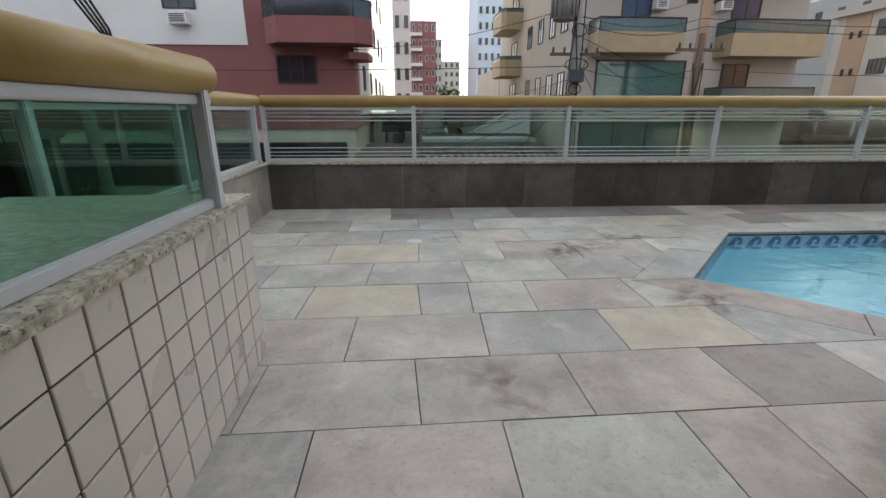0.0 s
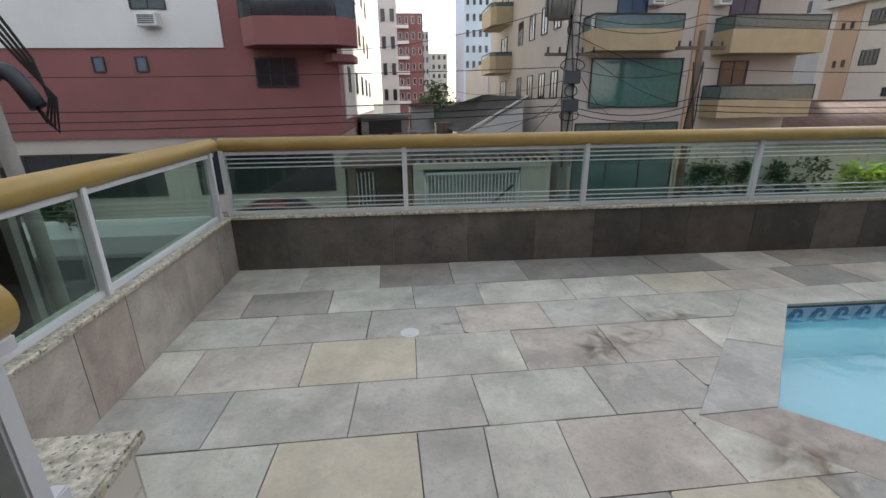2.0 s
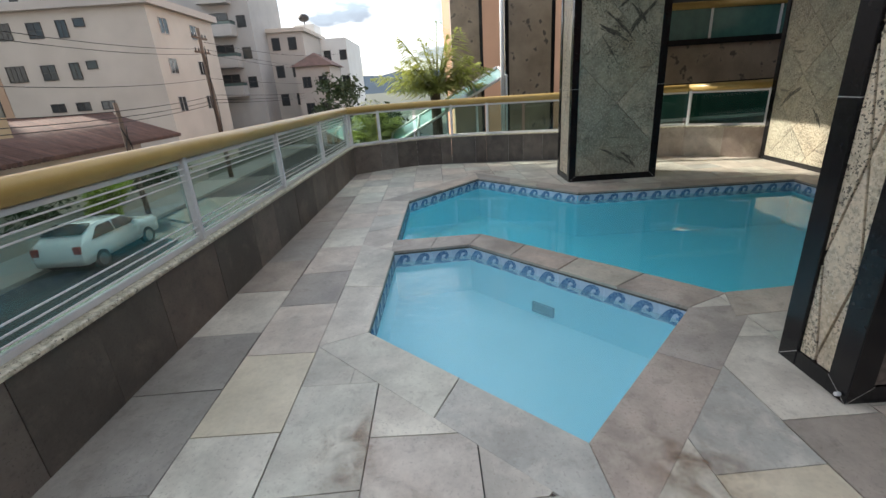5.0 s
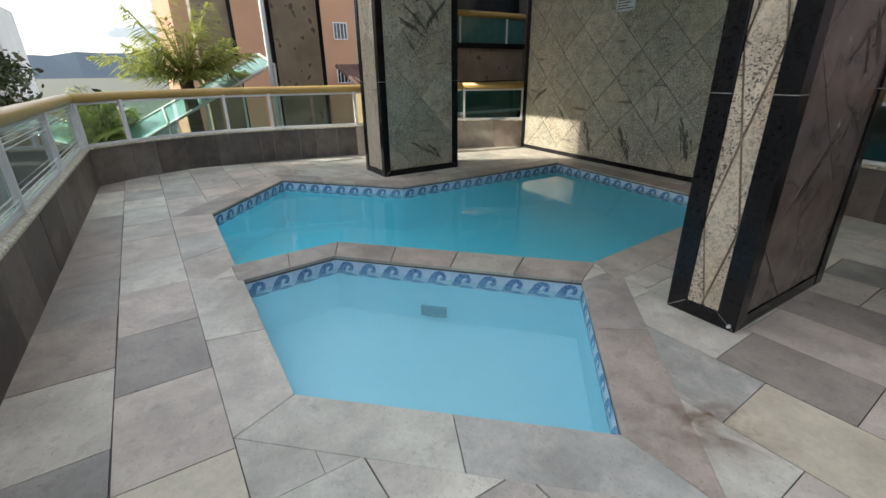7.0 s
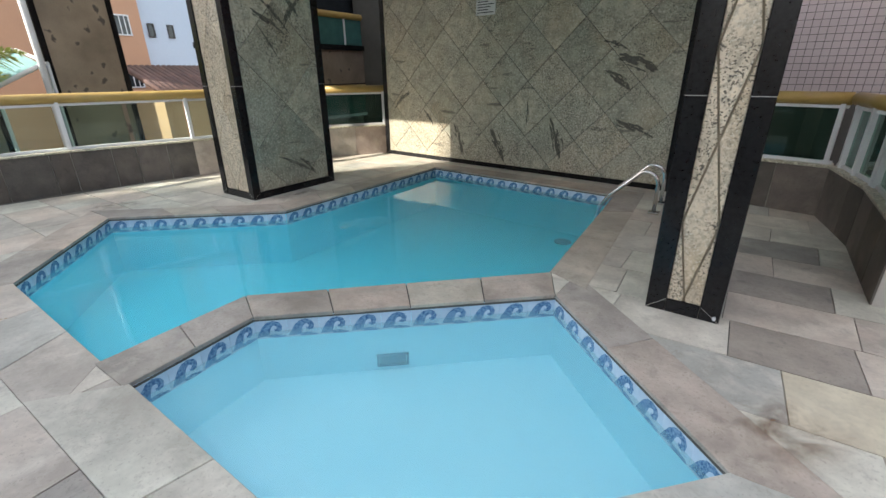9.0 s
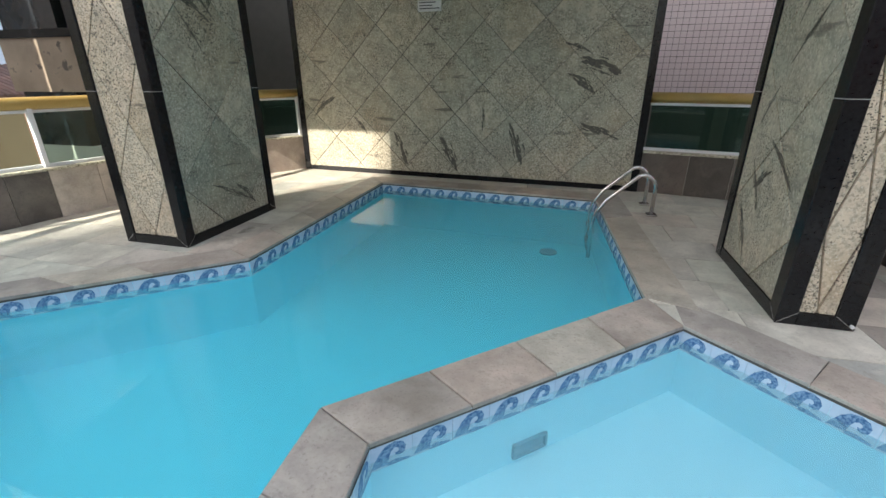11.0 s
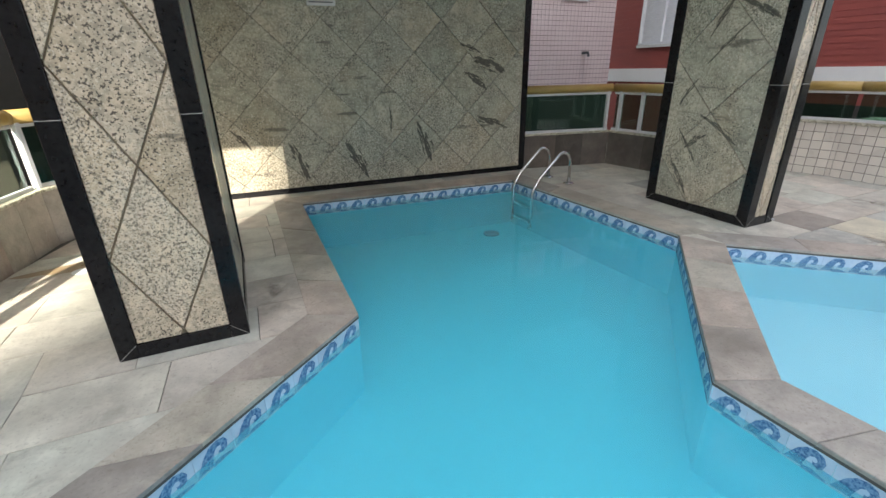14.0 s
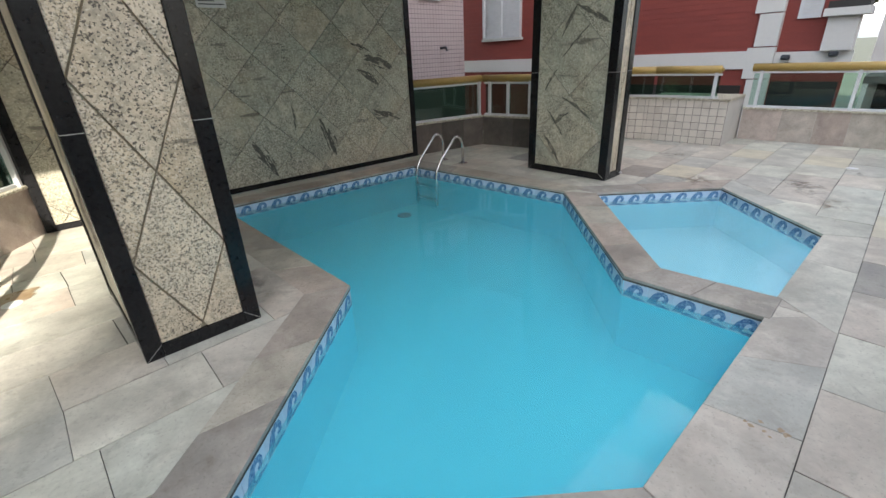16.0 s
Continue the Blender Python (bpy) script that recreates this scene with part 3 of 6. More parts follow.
def railing(a, b, posts, base, top, label, rods=False, inset=0.06, tube_r=0.062, round_end=False, overhang=0.01, pane_glass=None, handrail=True):
    """White posts, bottom and top bar, green glass panes and the gold tube on top."""
    m, length = line_pose(a, b)
    rail = thing("railing", label, "railing", kind="structure", group="terrace railings")
    rail.matrix_world = m
    y = inset
    boxed("bottom_bar", WHITE_METAL, rail, 0, length, y - 0.018, y + 0.018, base, base + 0.035, bevel=0.004)
    boxed("top_bar", WHITE_METAL, rail, 0, length, y - 0.018, y + 0.018, top - 0.03, top, bevel=0.004)
    for x in posts:
        bm = bmesh.new()
        box(bm, x - 0.022, x + 0.022, y - 0.04, y + 0.03, base - 0.004, top + 0.03)
        bmesh.ops.bevel(bm, geom=bm.edges[:], offset=0.005, segments=2, affect="EDGES")
        part("post", bm, WHITE_METAL, rail)
    stops = sorted({0.0, length, *posts})
    for x0, x1 in zip(stops, stops[1:]):
        if x1 - x0 > 0.08:
            bm = bmesh.new()
            box(bm, x0 + 0.024, x1 - 0.024, y + 0.006, y + 0.014, base + 0.03, top - 0.02)
            pane = part("pane", bm, pane_glass or GLASS, rail, "green tinted glass pane")
            pane.visible_shadow = False
    if rods:
        for z in (base + 0.065, base + 0.105, base + 0.15, top - 0.14, top - 0.10, top - 0.06):
            bm = bmesh.new()
            tube(bm, [(0, y - 0.022, z), (length, y - 0.022, z)], 0.0055, 6)
            part("rod", bm, WHITE_METAL, rail)
    if not handrail:
        return rail
    bm = bmesh.new()
    tube(bm, [(-overhang, y, top + tube_r), (length + overhang, y, top + tube_r)], tube_r, 20)
    if round_end:
        bmesh.ops.bevel(bm, geom=[e for e in bm.edges if all(abs(v.co.x - length - overhang) < 1e-5 for v in e.verts)], offset=0.035, segments=4, affect="EDGES")
    part("handrail", bm, GOLD, rail, "gold painted round handrail")
    return rail


RB, RT = 0.535, 1.115
NORTH_W, NORTH_E = (-1.66, 5.10), (8.80, 4.78)      # the street side runs slightly askew
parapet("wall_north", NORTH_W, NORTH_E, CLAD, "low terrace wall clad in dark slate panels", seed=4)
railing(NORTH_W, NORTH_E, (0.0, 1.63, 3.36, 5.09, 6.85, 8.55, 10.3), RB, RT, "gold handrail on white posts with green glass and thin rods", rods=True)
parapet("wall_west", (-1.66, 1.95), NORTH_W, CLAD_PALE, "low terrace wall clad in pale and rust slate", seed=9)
railing((-1.66, 1.97), (-1.66, NORTH_W[1] - 0.02), (0.13, 1.38, 3.0), RB, RT, "gold handrail on white posts with clear green glass")
# the curved east side, one straight wall a facet
for i, (a, b) in enumerate(zip(CURVE, CURVE[1:])):
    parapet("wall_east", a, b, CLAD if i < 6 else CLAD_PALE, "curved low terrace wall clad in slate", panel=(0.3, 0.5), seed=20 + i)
    railing(a, b, (0.02,) if i in (0, 1, 3, 4, 6, 7) else (), RB, RT, "curved railing of green glass between white posts", handrail=False)
bend = offset(CURVE, -0.06)[1:-1]
bend = [(8.76, 4.84)] + bend + [(8.51, -1.31)]
path = []
for k in range(len(bend) - 1):
    # a smooth line through the corners
    p = [Vector(bend[min(max(k + q, 0), len(bend) - 1)]) for q in (-1, 0, 1, 2)]
    for q in range(6):
        t = q / 6
        w = ((-t + 2 * t * t - t ** 3) / 2, (2 - 5 * t * t + 3 * t ** 3) / 2, (t + 4 * t * t - 3 * t ** 3) / 2, (-t * t + t ** 3) / 2)
        path.append((*sum((a * b for a, b in zip(p, w)), Vector((0, 0))), RT + 0.062))
path.append((*bend[-1], RT + 0.062))
bm = bmesh.new()
tube(bm, path, 0.062, 20)
tagged(part("handrail", bm, GOLD), "curved gold painted round handrail", "railing", "terrace railings", "structure")
parapet("wall_south_east", CURVE[-1], (7.72, -2.27), CLAD_PALE, "low pale stone wall beside the granite wall", seed=33)
railing(CURVE[-1], (7.72, -2.27), (0.03, 1.18), RB, RT, "gold handrail over dark glass", pane_glass=GLASS_DARKENED)
# entrance side
ENTRY = [(2.66, -1.88), (1.22, -1.58), (1.08, -0.63), (1.11, 0.65)]
for i, (a, b) in enumerate(zip(ENTRY, ENTRY[1:])):
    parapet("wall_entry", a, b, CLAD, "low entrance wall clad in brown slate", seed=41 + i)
    railing(a, b, ((1.42,), (0.12, 0.5, 0.93), (0.04, 0.66, 1.24))[i], RB, RT, "gold handrail on white posts over dark glass", pane_glass=GLASS_DARKENED)

# tiled pier beside the entrance
PIER = [(-0.60, 0.10), (-0.765, 0.60), (-0.785, 1.92)]
PIER_H, SIDE, WIDE = 0.71, 0.12, 0.126
bm = bmesh.new()
box(bm, -SIDE / 2 + 0.0035, SIDE / 2 - 0.0035, -0.006, 0.002, -SIDE / 2 + 0.0035, SIDE / 2 - 0.0035)
bmesh.ops.bevel(bm, geom=[e for e in bm.edges if all(v.co.y < 0 for v in e.verts)], offset=0.0018, segments=1, affect="EDGES")
TILE_MESH = mesh_of("tile", bm, TILE)
for i, (a, b) in enumerate(zip(PIER, PIER[1:])):
    m, length = line_pose(a, b)
    wall = tagged(new("wall_pier"), "low wall faced with square cream tiles, granite capped", "wall", kind="structure")
    wall.matrix_world = m
    boxed("core", TILE_GROUT, wall, 0, length, 0.0, 0.2, -0.1, PIER_H)
    if i == 1:
        boxed("end_face", PLASTER, wall, length - 0.002, length + 0.012, 0.0, 0.96, -0.05, PIER_H, label="smooth plaster end")
    x = length - WIDE / 2
    while x > -WIDE / 2:
        w = min(1.0, (x + WIDE / 2) / WIDE)
        for z in range(6):
            h = 1.0 if z else PIER_H / SIDE - 5
            zc = PIER_H - SIDE * (5 - z) - SIDE / 2 if z else h * SIDE / 2
            if w > 0.2:
                piece("tile", TILE_MESH, wall, Matrix.Translation((x + (1 - w) * WIDE / 2, 0, zc)) @ Matrix.Diagonal((w * WIDE / SIDE, 1, h, 1)))
        x -= WIDE
    bm = bmesh.new()
    box(bm, -0.02, length + (0.03 if i else 0.0), -0.03, 0.24 if not i else 0.95, PIER_H, PIER_H + 0.036)
    bmesh.ops.bevel(bm, geom=bm.edges[:], offset=0.008, segments=2, affect="EDGES")
    part("cap", bm, CAP, wall, "speckled granite cap with a rounded edge")
PR = [(-0.69, 0.05), (-0.835, 0.70), (-0.81, 1.75)]
railing(PR[0], PR[1], (), PIER_H + 0.036, 1.13, "gold handrail over green glass on the tiled wall", inset=0.0, pane_glass=GLASS_DARKENED)
railing(PR[1], PR[2], (0.97,), PIER_H + 0.036, 1.13, "gold handrail with a rounded end over green glass on the tiled wall", inset=0.0, round_end=True, pane_glass=GLASS_DARKENED)

# ---- granite wall and pillars ----
def diamond_face(root, name, width, z0, z1, side, material, thick=0.02, shift=(0.0, 0.0), gap=0.0045):
    """Square stone slabs set on their corners, clipped to a field 0..width by z0..z1, standing proud in -y."""
    field = [(0, z0), (width, z0), (width, z1), (0, z1)]
    half = side / math.sqrt(2)
    nx, nz = int(width / half) + 3, int((z1 - z0) / half) + 3
    for i in range(-2, nx):
        for j in range(-2, nz):
            if (i + j) % 2:
                continue
            cx, cz = shift[0] + i * half, z0 + shift[1] + j * half
            r = half - gap
            poly = within([(cx - r, cz), (cx, cz - r), (cx + r, cz), (cx, cz + r)], field)
            if abs(area(poly)) < 2e-3:
                continue
            bm = bmesh.new()
            v0 = [bm.verts.new((x, -thick, z)) for x, z in poly]
            v1 = [bm.verts.new((x, 0.0, z)) for x, z in poly]
            bm.faces.new(v0)
            for a in range(len(poly)):
                b = (a + 1) % len(poly)
                bm.faces.new((v0[b], v0[a], v1[a], v1[b]))
            bmesh.ops.recalc_face_normals(bm, faces=bm.faces[:])
            bmesh.ops.bevel(bm, geom=[e for e in bm.edges if all(v.co.y < -thick + 1e-6 for v in e.verts)], offset=0.0012, segments=1, affect="EDGES")
            part(name, bm, material, root)


CEILING = 3.6
FW_A, FW_B = (7.72, -2.27), (2.66, -1.88)
m, FW_L = line_pose(FW_A, FW_B)
wall = tagged(new("wall_south"), "polished green granite wall of diamond slabs in a black frame", "wall", kind="structure")
wall.matrix_world = m
boxed("core", JOINT, wall, 0, FW_L, 0.0, 0.3, -0.1, CEILING)
diamond_face(wall, "slab", FW_L, 0.07, CEILING, 0.549, GRANITE, shift=(0.626, 0.084))
boxed("frame_strip", BLACK, wall, 0.0, FW_L, -0.032, 0, 0.0, 0.068, label="black granite base strip", bevel=0.003)
boxed("frame_strip", BLACK, wall, -0.004, 0.09, -0.034, 0.3, 0.0, CEILING, label="black granite edge strip", bevel=0.003)
boxed("frame_strip", BLACK, wall, FW_L - 0.09, FW_L + 0.004, -0.034, 0.3, 0.0, CEILING, label="black granite edge strip", bevel=0.003)

# dark feathery streaks in some of the slabs
def streak(root, x0, z0, x1, z1, width, seed, face=None):
    rng = random.Random(seed)
    d = Vector((x1 - x0, z1 - z0))
    n = Vector((-d.y, d.x)).normalized()
    bm = bmesh.new()
    for k in range(44):
        # short grains crowded along the streak
        c = rng.uniform(0.05, 0.95)
        a, b = c - rng.uniform(0.05, 0.16), c + rng.uniform(0.05, 0.16)
        o = rng.gauss(0, 0.33) * width * math.sin(math.pi * c)
        w = width * rng.uniform(0.04, 0.12)
        left, right = [], []
        for i in range(5):
            t = a + (b - a) * i / 4
            q = Vector((x0, z0)) + d * t + n * (o + rng.uniform(-0.05, 0.05) * width + 0.22 * width * math.sin(3 * t))
            h = w * (0.35 + math.sin(math.pi * i / 4)) * rng.uniform(0.5, 1.3)
            left.append(bm.verts.new((q.x + n.x * h, -0.0206 - 0.00006 * k, q.y + n.y * h)))
            right.append(bm.verts.new((q.x - n.x * h, -0.0206 - 0.00006 * k, q.y - n.y * h)))
        for i in range(4):
            bm.faces.new((left[i], left[i + 1], right[i + 1], right[i]))
    bm.normal_update()
    for f in bm.faces:
        if f.normal.y > 0:
            f.normal_flip()
    if face:
        bmesh.ops.transform(bm, matrix=face, verts=bm.verts)
    part("vein", bm, STREAK, root, "dark mineral streak")


for k, (x0, z0, x1, z1, w) in enumerate(((1.63, 0.64, 1.80, 0.17, 0.09), (2.33, 0.62, 2.59, 0.13, 0.10), (3.36, 0.80, 3.53, 0.27, 0.10), (4.08, 1.45, 4.39, 1.22, 0.09), (4.22, 1.62, 4.67, 1.45, 0.13),
                                         (4.29, 0.84, 4.73, 0.66, 0.08), (0.96, 0.85, 1.15, 0.62, 0.06), (0.29, 0.87, 0.64, 1.14, 0.07), (2.97, 1.04, 2.97, 0.71, 0.03), (4.02, 1.80, 4.30, 1.70, 0.05))):
    streak(wall, x0, z0, x1, z1, w, k)


def pillar(name, x0, x1, y0, y1, label, turn=0.0, top=CEILING, seed=0, edge=0.1, west=None):
    """A stone pillar: granite panels sunk between black granite corner posts and base strips, pale to north and south,
    darker to east and west to paint in their shade.
    """
    root = tagged(new(name), label, "pillar", group="granite clad pillars", kind="structure")
    cx, cy, w, d = (x0 + x1) / 2, (y0 + y1) / 2, x1 - x0, y1 - y0
    root.matrix_world = pose(cx, cy, 0, 0, 0, turn)
    boxed("core", PILLAR_JOINT, root, -w / 2 + 0.03, w / 2 - 0.03, -d / 2 + 0.03, d / 2 - 0.03, -0.05, top)
    for sx in (-1, 1):
        for sy in (-1, 1):
            z = 0.0
            for h in (1.32, top - 1.32):
                bm = bmesh.new()
                ax, ay = sx * w / 2, sy * d / 2
                e = min(edge, 0.27 * min(w, d))
                box(bm, min(ax, ax - sx * e), max(ax, ax - sx * e), min(ay, ay - sy * e), max(ay, ay - sy * e), z, z + h - 0.004)
                bmesh.ops.bevel(bm, geom=bm.edges[:], offset=0.004, segments=1, affect="EDGES")
                part("corner_strip", bm, BLACK, root, "black granite corner strip")
                z += h
            boxed("joint", PALE_JOINT, root, min(ax, ax - sx * e) + 0.002, max(ax, ax - sx * e) - 0.002, min(ay, ay - sy * e) + 0.002, max(ay, ay - sy * e) - 0.002, 1.3165, 1.3205, label="pale joint line")
    for k, (span, deep) in enumerate(((w, d), (d, w), (w, d), (d, w))):
        face = Matrix.Rotation(k * math.pi / 2, 4, "Z") @ Matrix.Translation((-span / 2, -deep / 2 + 0.02, 0))
        e = min(edge, 0.27 * min(w, d))
        bm = bmesh.new()
        box(bm, e + 0.002, span - e - 0.002, -0.016, 0.02, 0.0, 0.085)
        bmesh.ops.transform(bm, matrix=face, verts=bm.verts)
        part("base_strip", bm, BLACK, root, "black granite base strip")
        for x0, x1 in ((0.004, e), (span - 0.004, span - e)):
            bm = bmesh.new()
            v = [bm.verts.new(p) for p in ((x0, -0.0212, 0.004), (x1, -0.0212, 0.087), (x1, -0.0212, 0.0905), (x0, -0.0212, 0.008))]
            bm.faces.new(v if x0 < x1 else v[::-1])
            bmesh.ops.transform(bm, matrix=face, verts=bm.verts)
            part("mitre_line", bm, PALE_JOINT, root, "pale mitre joint")
        field = [(e + 0.002, 0.088), (span - e - 0.002, 0.088), (span - e - 0.002, top), (e + 0.002, top)]
        rng = random.Random(seed + k)
        # broad faces carry square diamonds, the narrow ones tall ones as wide as the face
        hx = (span - 2 * e) / 2
        hz, sz = (hx + 0.02, 0.525) if k % 2 else (0.48, 0.60)
        for i in range(-2, 3):
            for j in range(-2, 8):
                if (i + j) % 2:
                    continue
                cx, cz, rx, rz = span / 2 + i * hx, sz + j * hz, hx - 0.006, hz - 0.006 * hz / hx
                poly = within([(cx - rx, cz), (cx, cz - rz), (cx + rx, cz), (cx, cz + rz)], field)
                if abs(area(poly)) < 2e-3:
                    continue
                bm = bmesh.new()
                v0, v1 = [bm.verts.new((x, -0.006, z)) for x, z in poly], [bm.verts.new((x, 0.01, z)) for x, z in poly]
                bm.faces.new(v0)
                for a in range(len(poly)):
                    b = (a + 1) % len(poly)
                    bm.faces.new((v0[b], v0[a], v1[a], v1[b]))
                bmesh.ops.recalc_face_normals(bm, faces=bm.faces[:])
                bmesh.ops.bevel(bm, geom=[q for q in bm.edges if all(v.co.y < -0.005 for v in q.verts)], offset=0.002, segments=1, affect="EDGES")
                bmesh.ops.transform(bm, matrix=face, verts=bm.verts)
                # darker granite, brown on one face, paints in the east and west sides' shade
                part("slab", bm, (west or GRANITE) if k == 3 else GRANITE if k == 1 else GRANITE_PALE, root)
        if k % 2:
            for q in range(9 if span > 1.2 else 0):
                x, z, tilt = rng.uniform(e + 0.12, span - e - 0.3), rng.uniform(0.2, 2.4), rng.choice((-1, 1)) * rng.uniform(0.4, 1.1)
                ln = rng.uniform(0.25, 0.6)
                x1, z1 = x + ln * math.cos(tilt), z + ln * math.sin(tilt)
                if x1 < span - e - 0.04 and z1 > 0.14:
                    streak(root, x, z, x1, z1, rng.uniform(0.03, 0.06), seed + q, face @ Matrix.Translation((0, 0.0138, 0)))
    return root


pillar("pillar_east", 6.845, 7.53, -0.04, 1.26, "square pillar in green granite with black granite edges", -1.0, seed=3)
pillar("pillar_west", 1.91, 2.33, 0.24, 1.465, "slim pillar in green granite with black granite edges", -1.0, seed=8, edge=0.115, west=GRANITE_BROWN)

# unseen ceiling of the storey that the pillars carry, outlined to shade granite wall and entrance
bm = bmesh.new()
prism(bm, [(0.2, -2.6), (10.8, -3.3), (10.8, 1.42), (1.2, 2.1), (1.2, 0.9), (0.2, 0.9)], CEILING, CEILING + 0.35)
tagged(part("ceiling", bm, CEIL), "unseen painted soffit under the tower", "ceiling", kind="structure")


# ---- pools ----
def basin(name, poly, depth, lining, water_mat, label, water_label):
    """Walls, floor, band of wave tiles and water."""
    root = tagged(new(name), label, "pool", kind="structure")
    rim, poly = poly, offset(poly, -0.005)
    bm = bmesh.new()
    top = [bm.verts.new((x, y, -0.02)) for x, y in poly]
    low = [bm.verts.new((x, y, -depth)) for x, y in poly]
    for i in range(len(poly)):
        j = (i + 1) % len(poly)
        bm.faces.new((top[i], low[i], low[j], top[j]))
    bm.faces.new(low)
    part("lining", bm, lining, root)
    # dark strip paints in the joint and the shade under the coping's overhang
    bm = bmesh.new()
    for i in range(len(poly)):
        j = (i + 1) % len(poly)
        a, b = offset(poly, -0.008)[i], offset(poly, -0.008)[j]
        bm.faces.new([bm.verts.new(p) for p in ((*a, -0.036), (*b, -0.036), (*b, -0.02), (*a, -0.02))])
    part("joint_line", bm, GROUT, root, "dark joint and overhang shade under the coping")
    bm = bmesh.new()
    bm.faces.new([bm.verts.new((x, y, WATER)) for x, y in offset(poly, -0.004)])
    surface = part("water", bm, water_mat)
    surface.visible_shadow = False
    tagged(surface, water_label, "water", kind="structure")
    return root


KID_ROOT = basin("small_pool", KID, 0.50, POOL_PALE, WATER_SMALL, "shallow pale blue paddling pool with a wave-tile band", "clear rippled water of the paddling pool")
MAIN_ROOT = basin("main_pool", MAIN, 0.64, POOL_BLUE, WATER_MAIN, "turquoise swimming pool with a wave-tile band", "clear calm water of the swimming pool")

# one band tile: white glaze with a curling blue wave standing 1 mm proud
bm = bmesh.new()
TW, TH = 0.2, 0.15
box(bm, -TW / 2 + 0.001, TW / 2 - 0.001, -0.006, 0.0, -TH, -0.002)
def ribbon(bm, outer, inner):
    a, b = [bm.verts.new((x, -0.0075, z)) for x, z in outer], [bm.verts.new((x, -0.0075, z)) for x, z in inner]
    for i in range(len(a) - 1):
        f = bm.faces.new((a[i], a[i + 1], b[i + 1], b[i]))
        f.material_index = 1
CREST = [(-0.097, -0.138), (-0.078, -0.102), (-0.054, -0.060), (-0.022, -0.030), (0.018, -0.021), (0.054, -0.034), (0.069, -0.062), (0.062, -0.094), (0.040, -0.106), (0.019, -0.097)]
HOLLOW = [(-0.020, -0.135), (-0.014, -0.112), (-0.008, -0.088), (0.002, -0.066), (0.018, -0.056), (0.030, -0.060), (0.035, -0.070), (0.032, -0.080), (0.025, -0.084), (0.017, -0.081)]
ribbon(bm, CREST, HOLLOW)
ribbon(bm, [(-0.020, -0.126), (0.02, -0.120), (0.05, -0.128), (0.085, -0.135)], [(-0.020, -0.146), (0.02, -0.146), (0.05, -0.146), (0.085, -0.146)])
bmesh.ops.recalc_face_normals(bm, faces=bm.faces[:])
for f in bm.faces:
    if f.material_index == 1 and f.normal.y > 0:
        f.normal_flip()
BAND_MESH = mesh_of("band_tile", bm, BAND, WAVE)


def band(root, poly):
    n = len(poly)
    for i in range(n):
        a, b = poly[i], poly[(i + 1) % n]
        m, length = line_pose(a, b)
        count = max(1, round(length / TW))
        w = length / count
        for k in range(count):
            # the tile faces the water, on the left of the way
            piece("band_tile", BAND_MESH, root, m @ Matrix.Translation(((k + 0.5) * w, 0.004, -0.02)) @ Matrix.Rotation(math.pi, 4, "Z") @ Matrix.Diagonal((w / TW, 1, 1, 1)))


def coping(root, poly, width, skip=(), seed=0, over=0.012, pale=()):
    """Coping stones along the pool's edge; returns the outlines that they cover."""
    rng, n = random.Random(seed), len(poly)
    inner, outer, taken = offset(poly, -over), offset(poly, width), []
    # the outer edge along the north side keeps to the paving joint
    outer = [(x, 4.055 if 3.9 < y < 4.12 else y) for x, y in outer]
    for i in range(n):
        if i in skip:
            continue
        j = (i + 1) % n
        quad = [inner[i], inner[j], outer[j], outer[i]]
        taken.append(quad)
        a, b, c, d = (Vector(q) for q in quad)
        length = (b - a).length
        count = max(1, round(length / rng.uniform(0.6, 0.85)))
        cuts = [0.0] + [(k + rng.uniform(-0.15, 0.15)) / count for k in range(1, count)] + [1.0]
        for u, v in zip(cuts, cuts[1:]):
            g = 0.0018 / length
            q = [a.lerp(b, u + g), a.lerp(b, v - g), d.lerp(c, v - g), d.lerp(c, u + g)]
            bm = bmesh.new()
            prism(bm, [tuple(p) for p in q], -0.024, 0.002 + rng.uniform(-0.002, 0.002))
            bmesh.ops.bevel(bm, geom=[e for e in bm.edges if all(w.co.z > -0.01 for w in e.verts)], offset=0.0025, segments=1, affect="EDGES")
            part("coping_stone", bm, SLATE if i in pale else COPING, root)
    return taken


band(KID_ROOT, KID)
band(MAIN_ROOT, MAIN)


def edge_index(poly, p, q):
    n = len(poly)
    near = lambda u, w: abs(u[0] - w[0]) + abs(u[1] - w[1]) < 1e-6
    return next(i for i in range(n) if (near(poly[i], p) and near(poly[(i + 1) % n], q)) or (near(poly[i], q) and near(poly[(i + 1) % n], p)))


kB, kC, kD = (4.36, 3.72), (4.42, 2.96), (2.89, 1.62)
mF, mG, mH = (3.05, 1.30), (4.70, 2.82), (4.68, 3.72)
TAKEN = coping(KID_ROOT, KID, 0.30, (edge_index(KID, kB, kC), edge_index(KID, kC, kD)), seed=2, pale=(edge_index(KID, (2.85, 3.77), kB), edge_index(KID, (2.85, 3.77), (1.79, 2.67))))
TAKEN += coping(MAIN_ROOT, MAIN, 0.30, (edge_index(MAIN, mF, mG), edge_index(MAIN, mG, mH)), seed=5, pale=(edge_index(MAIN, mH, (6.37, 3.67)),))
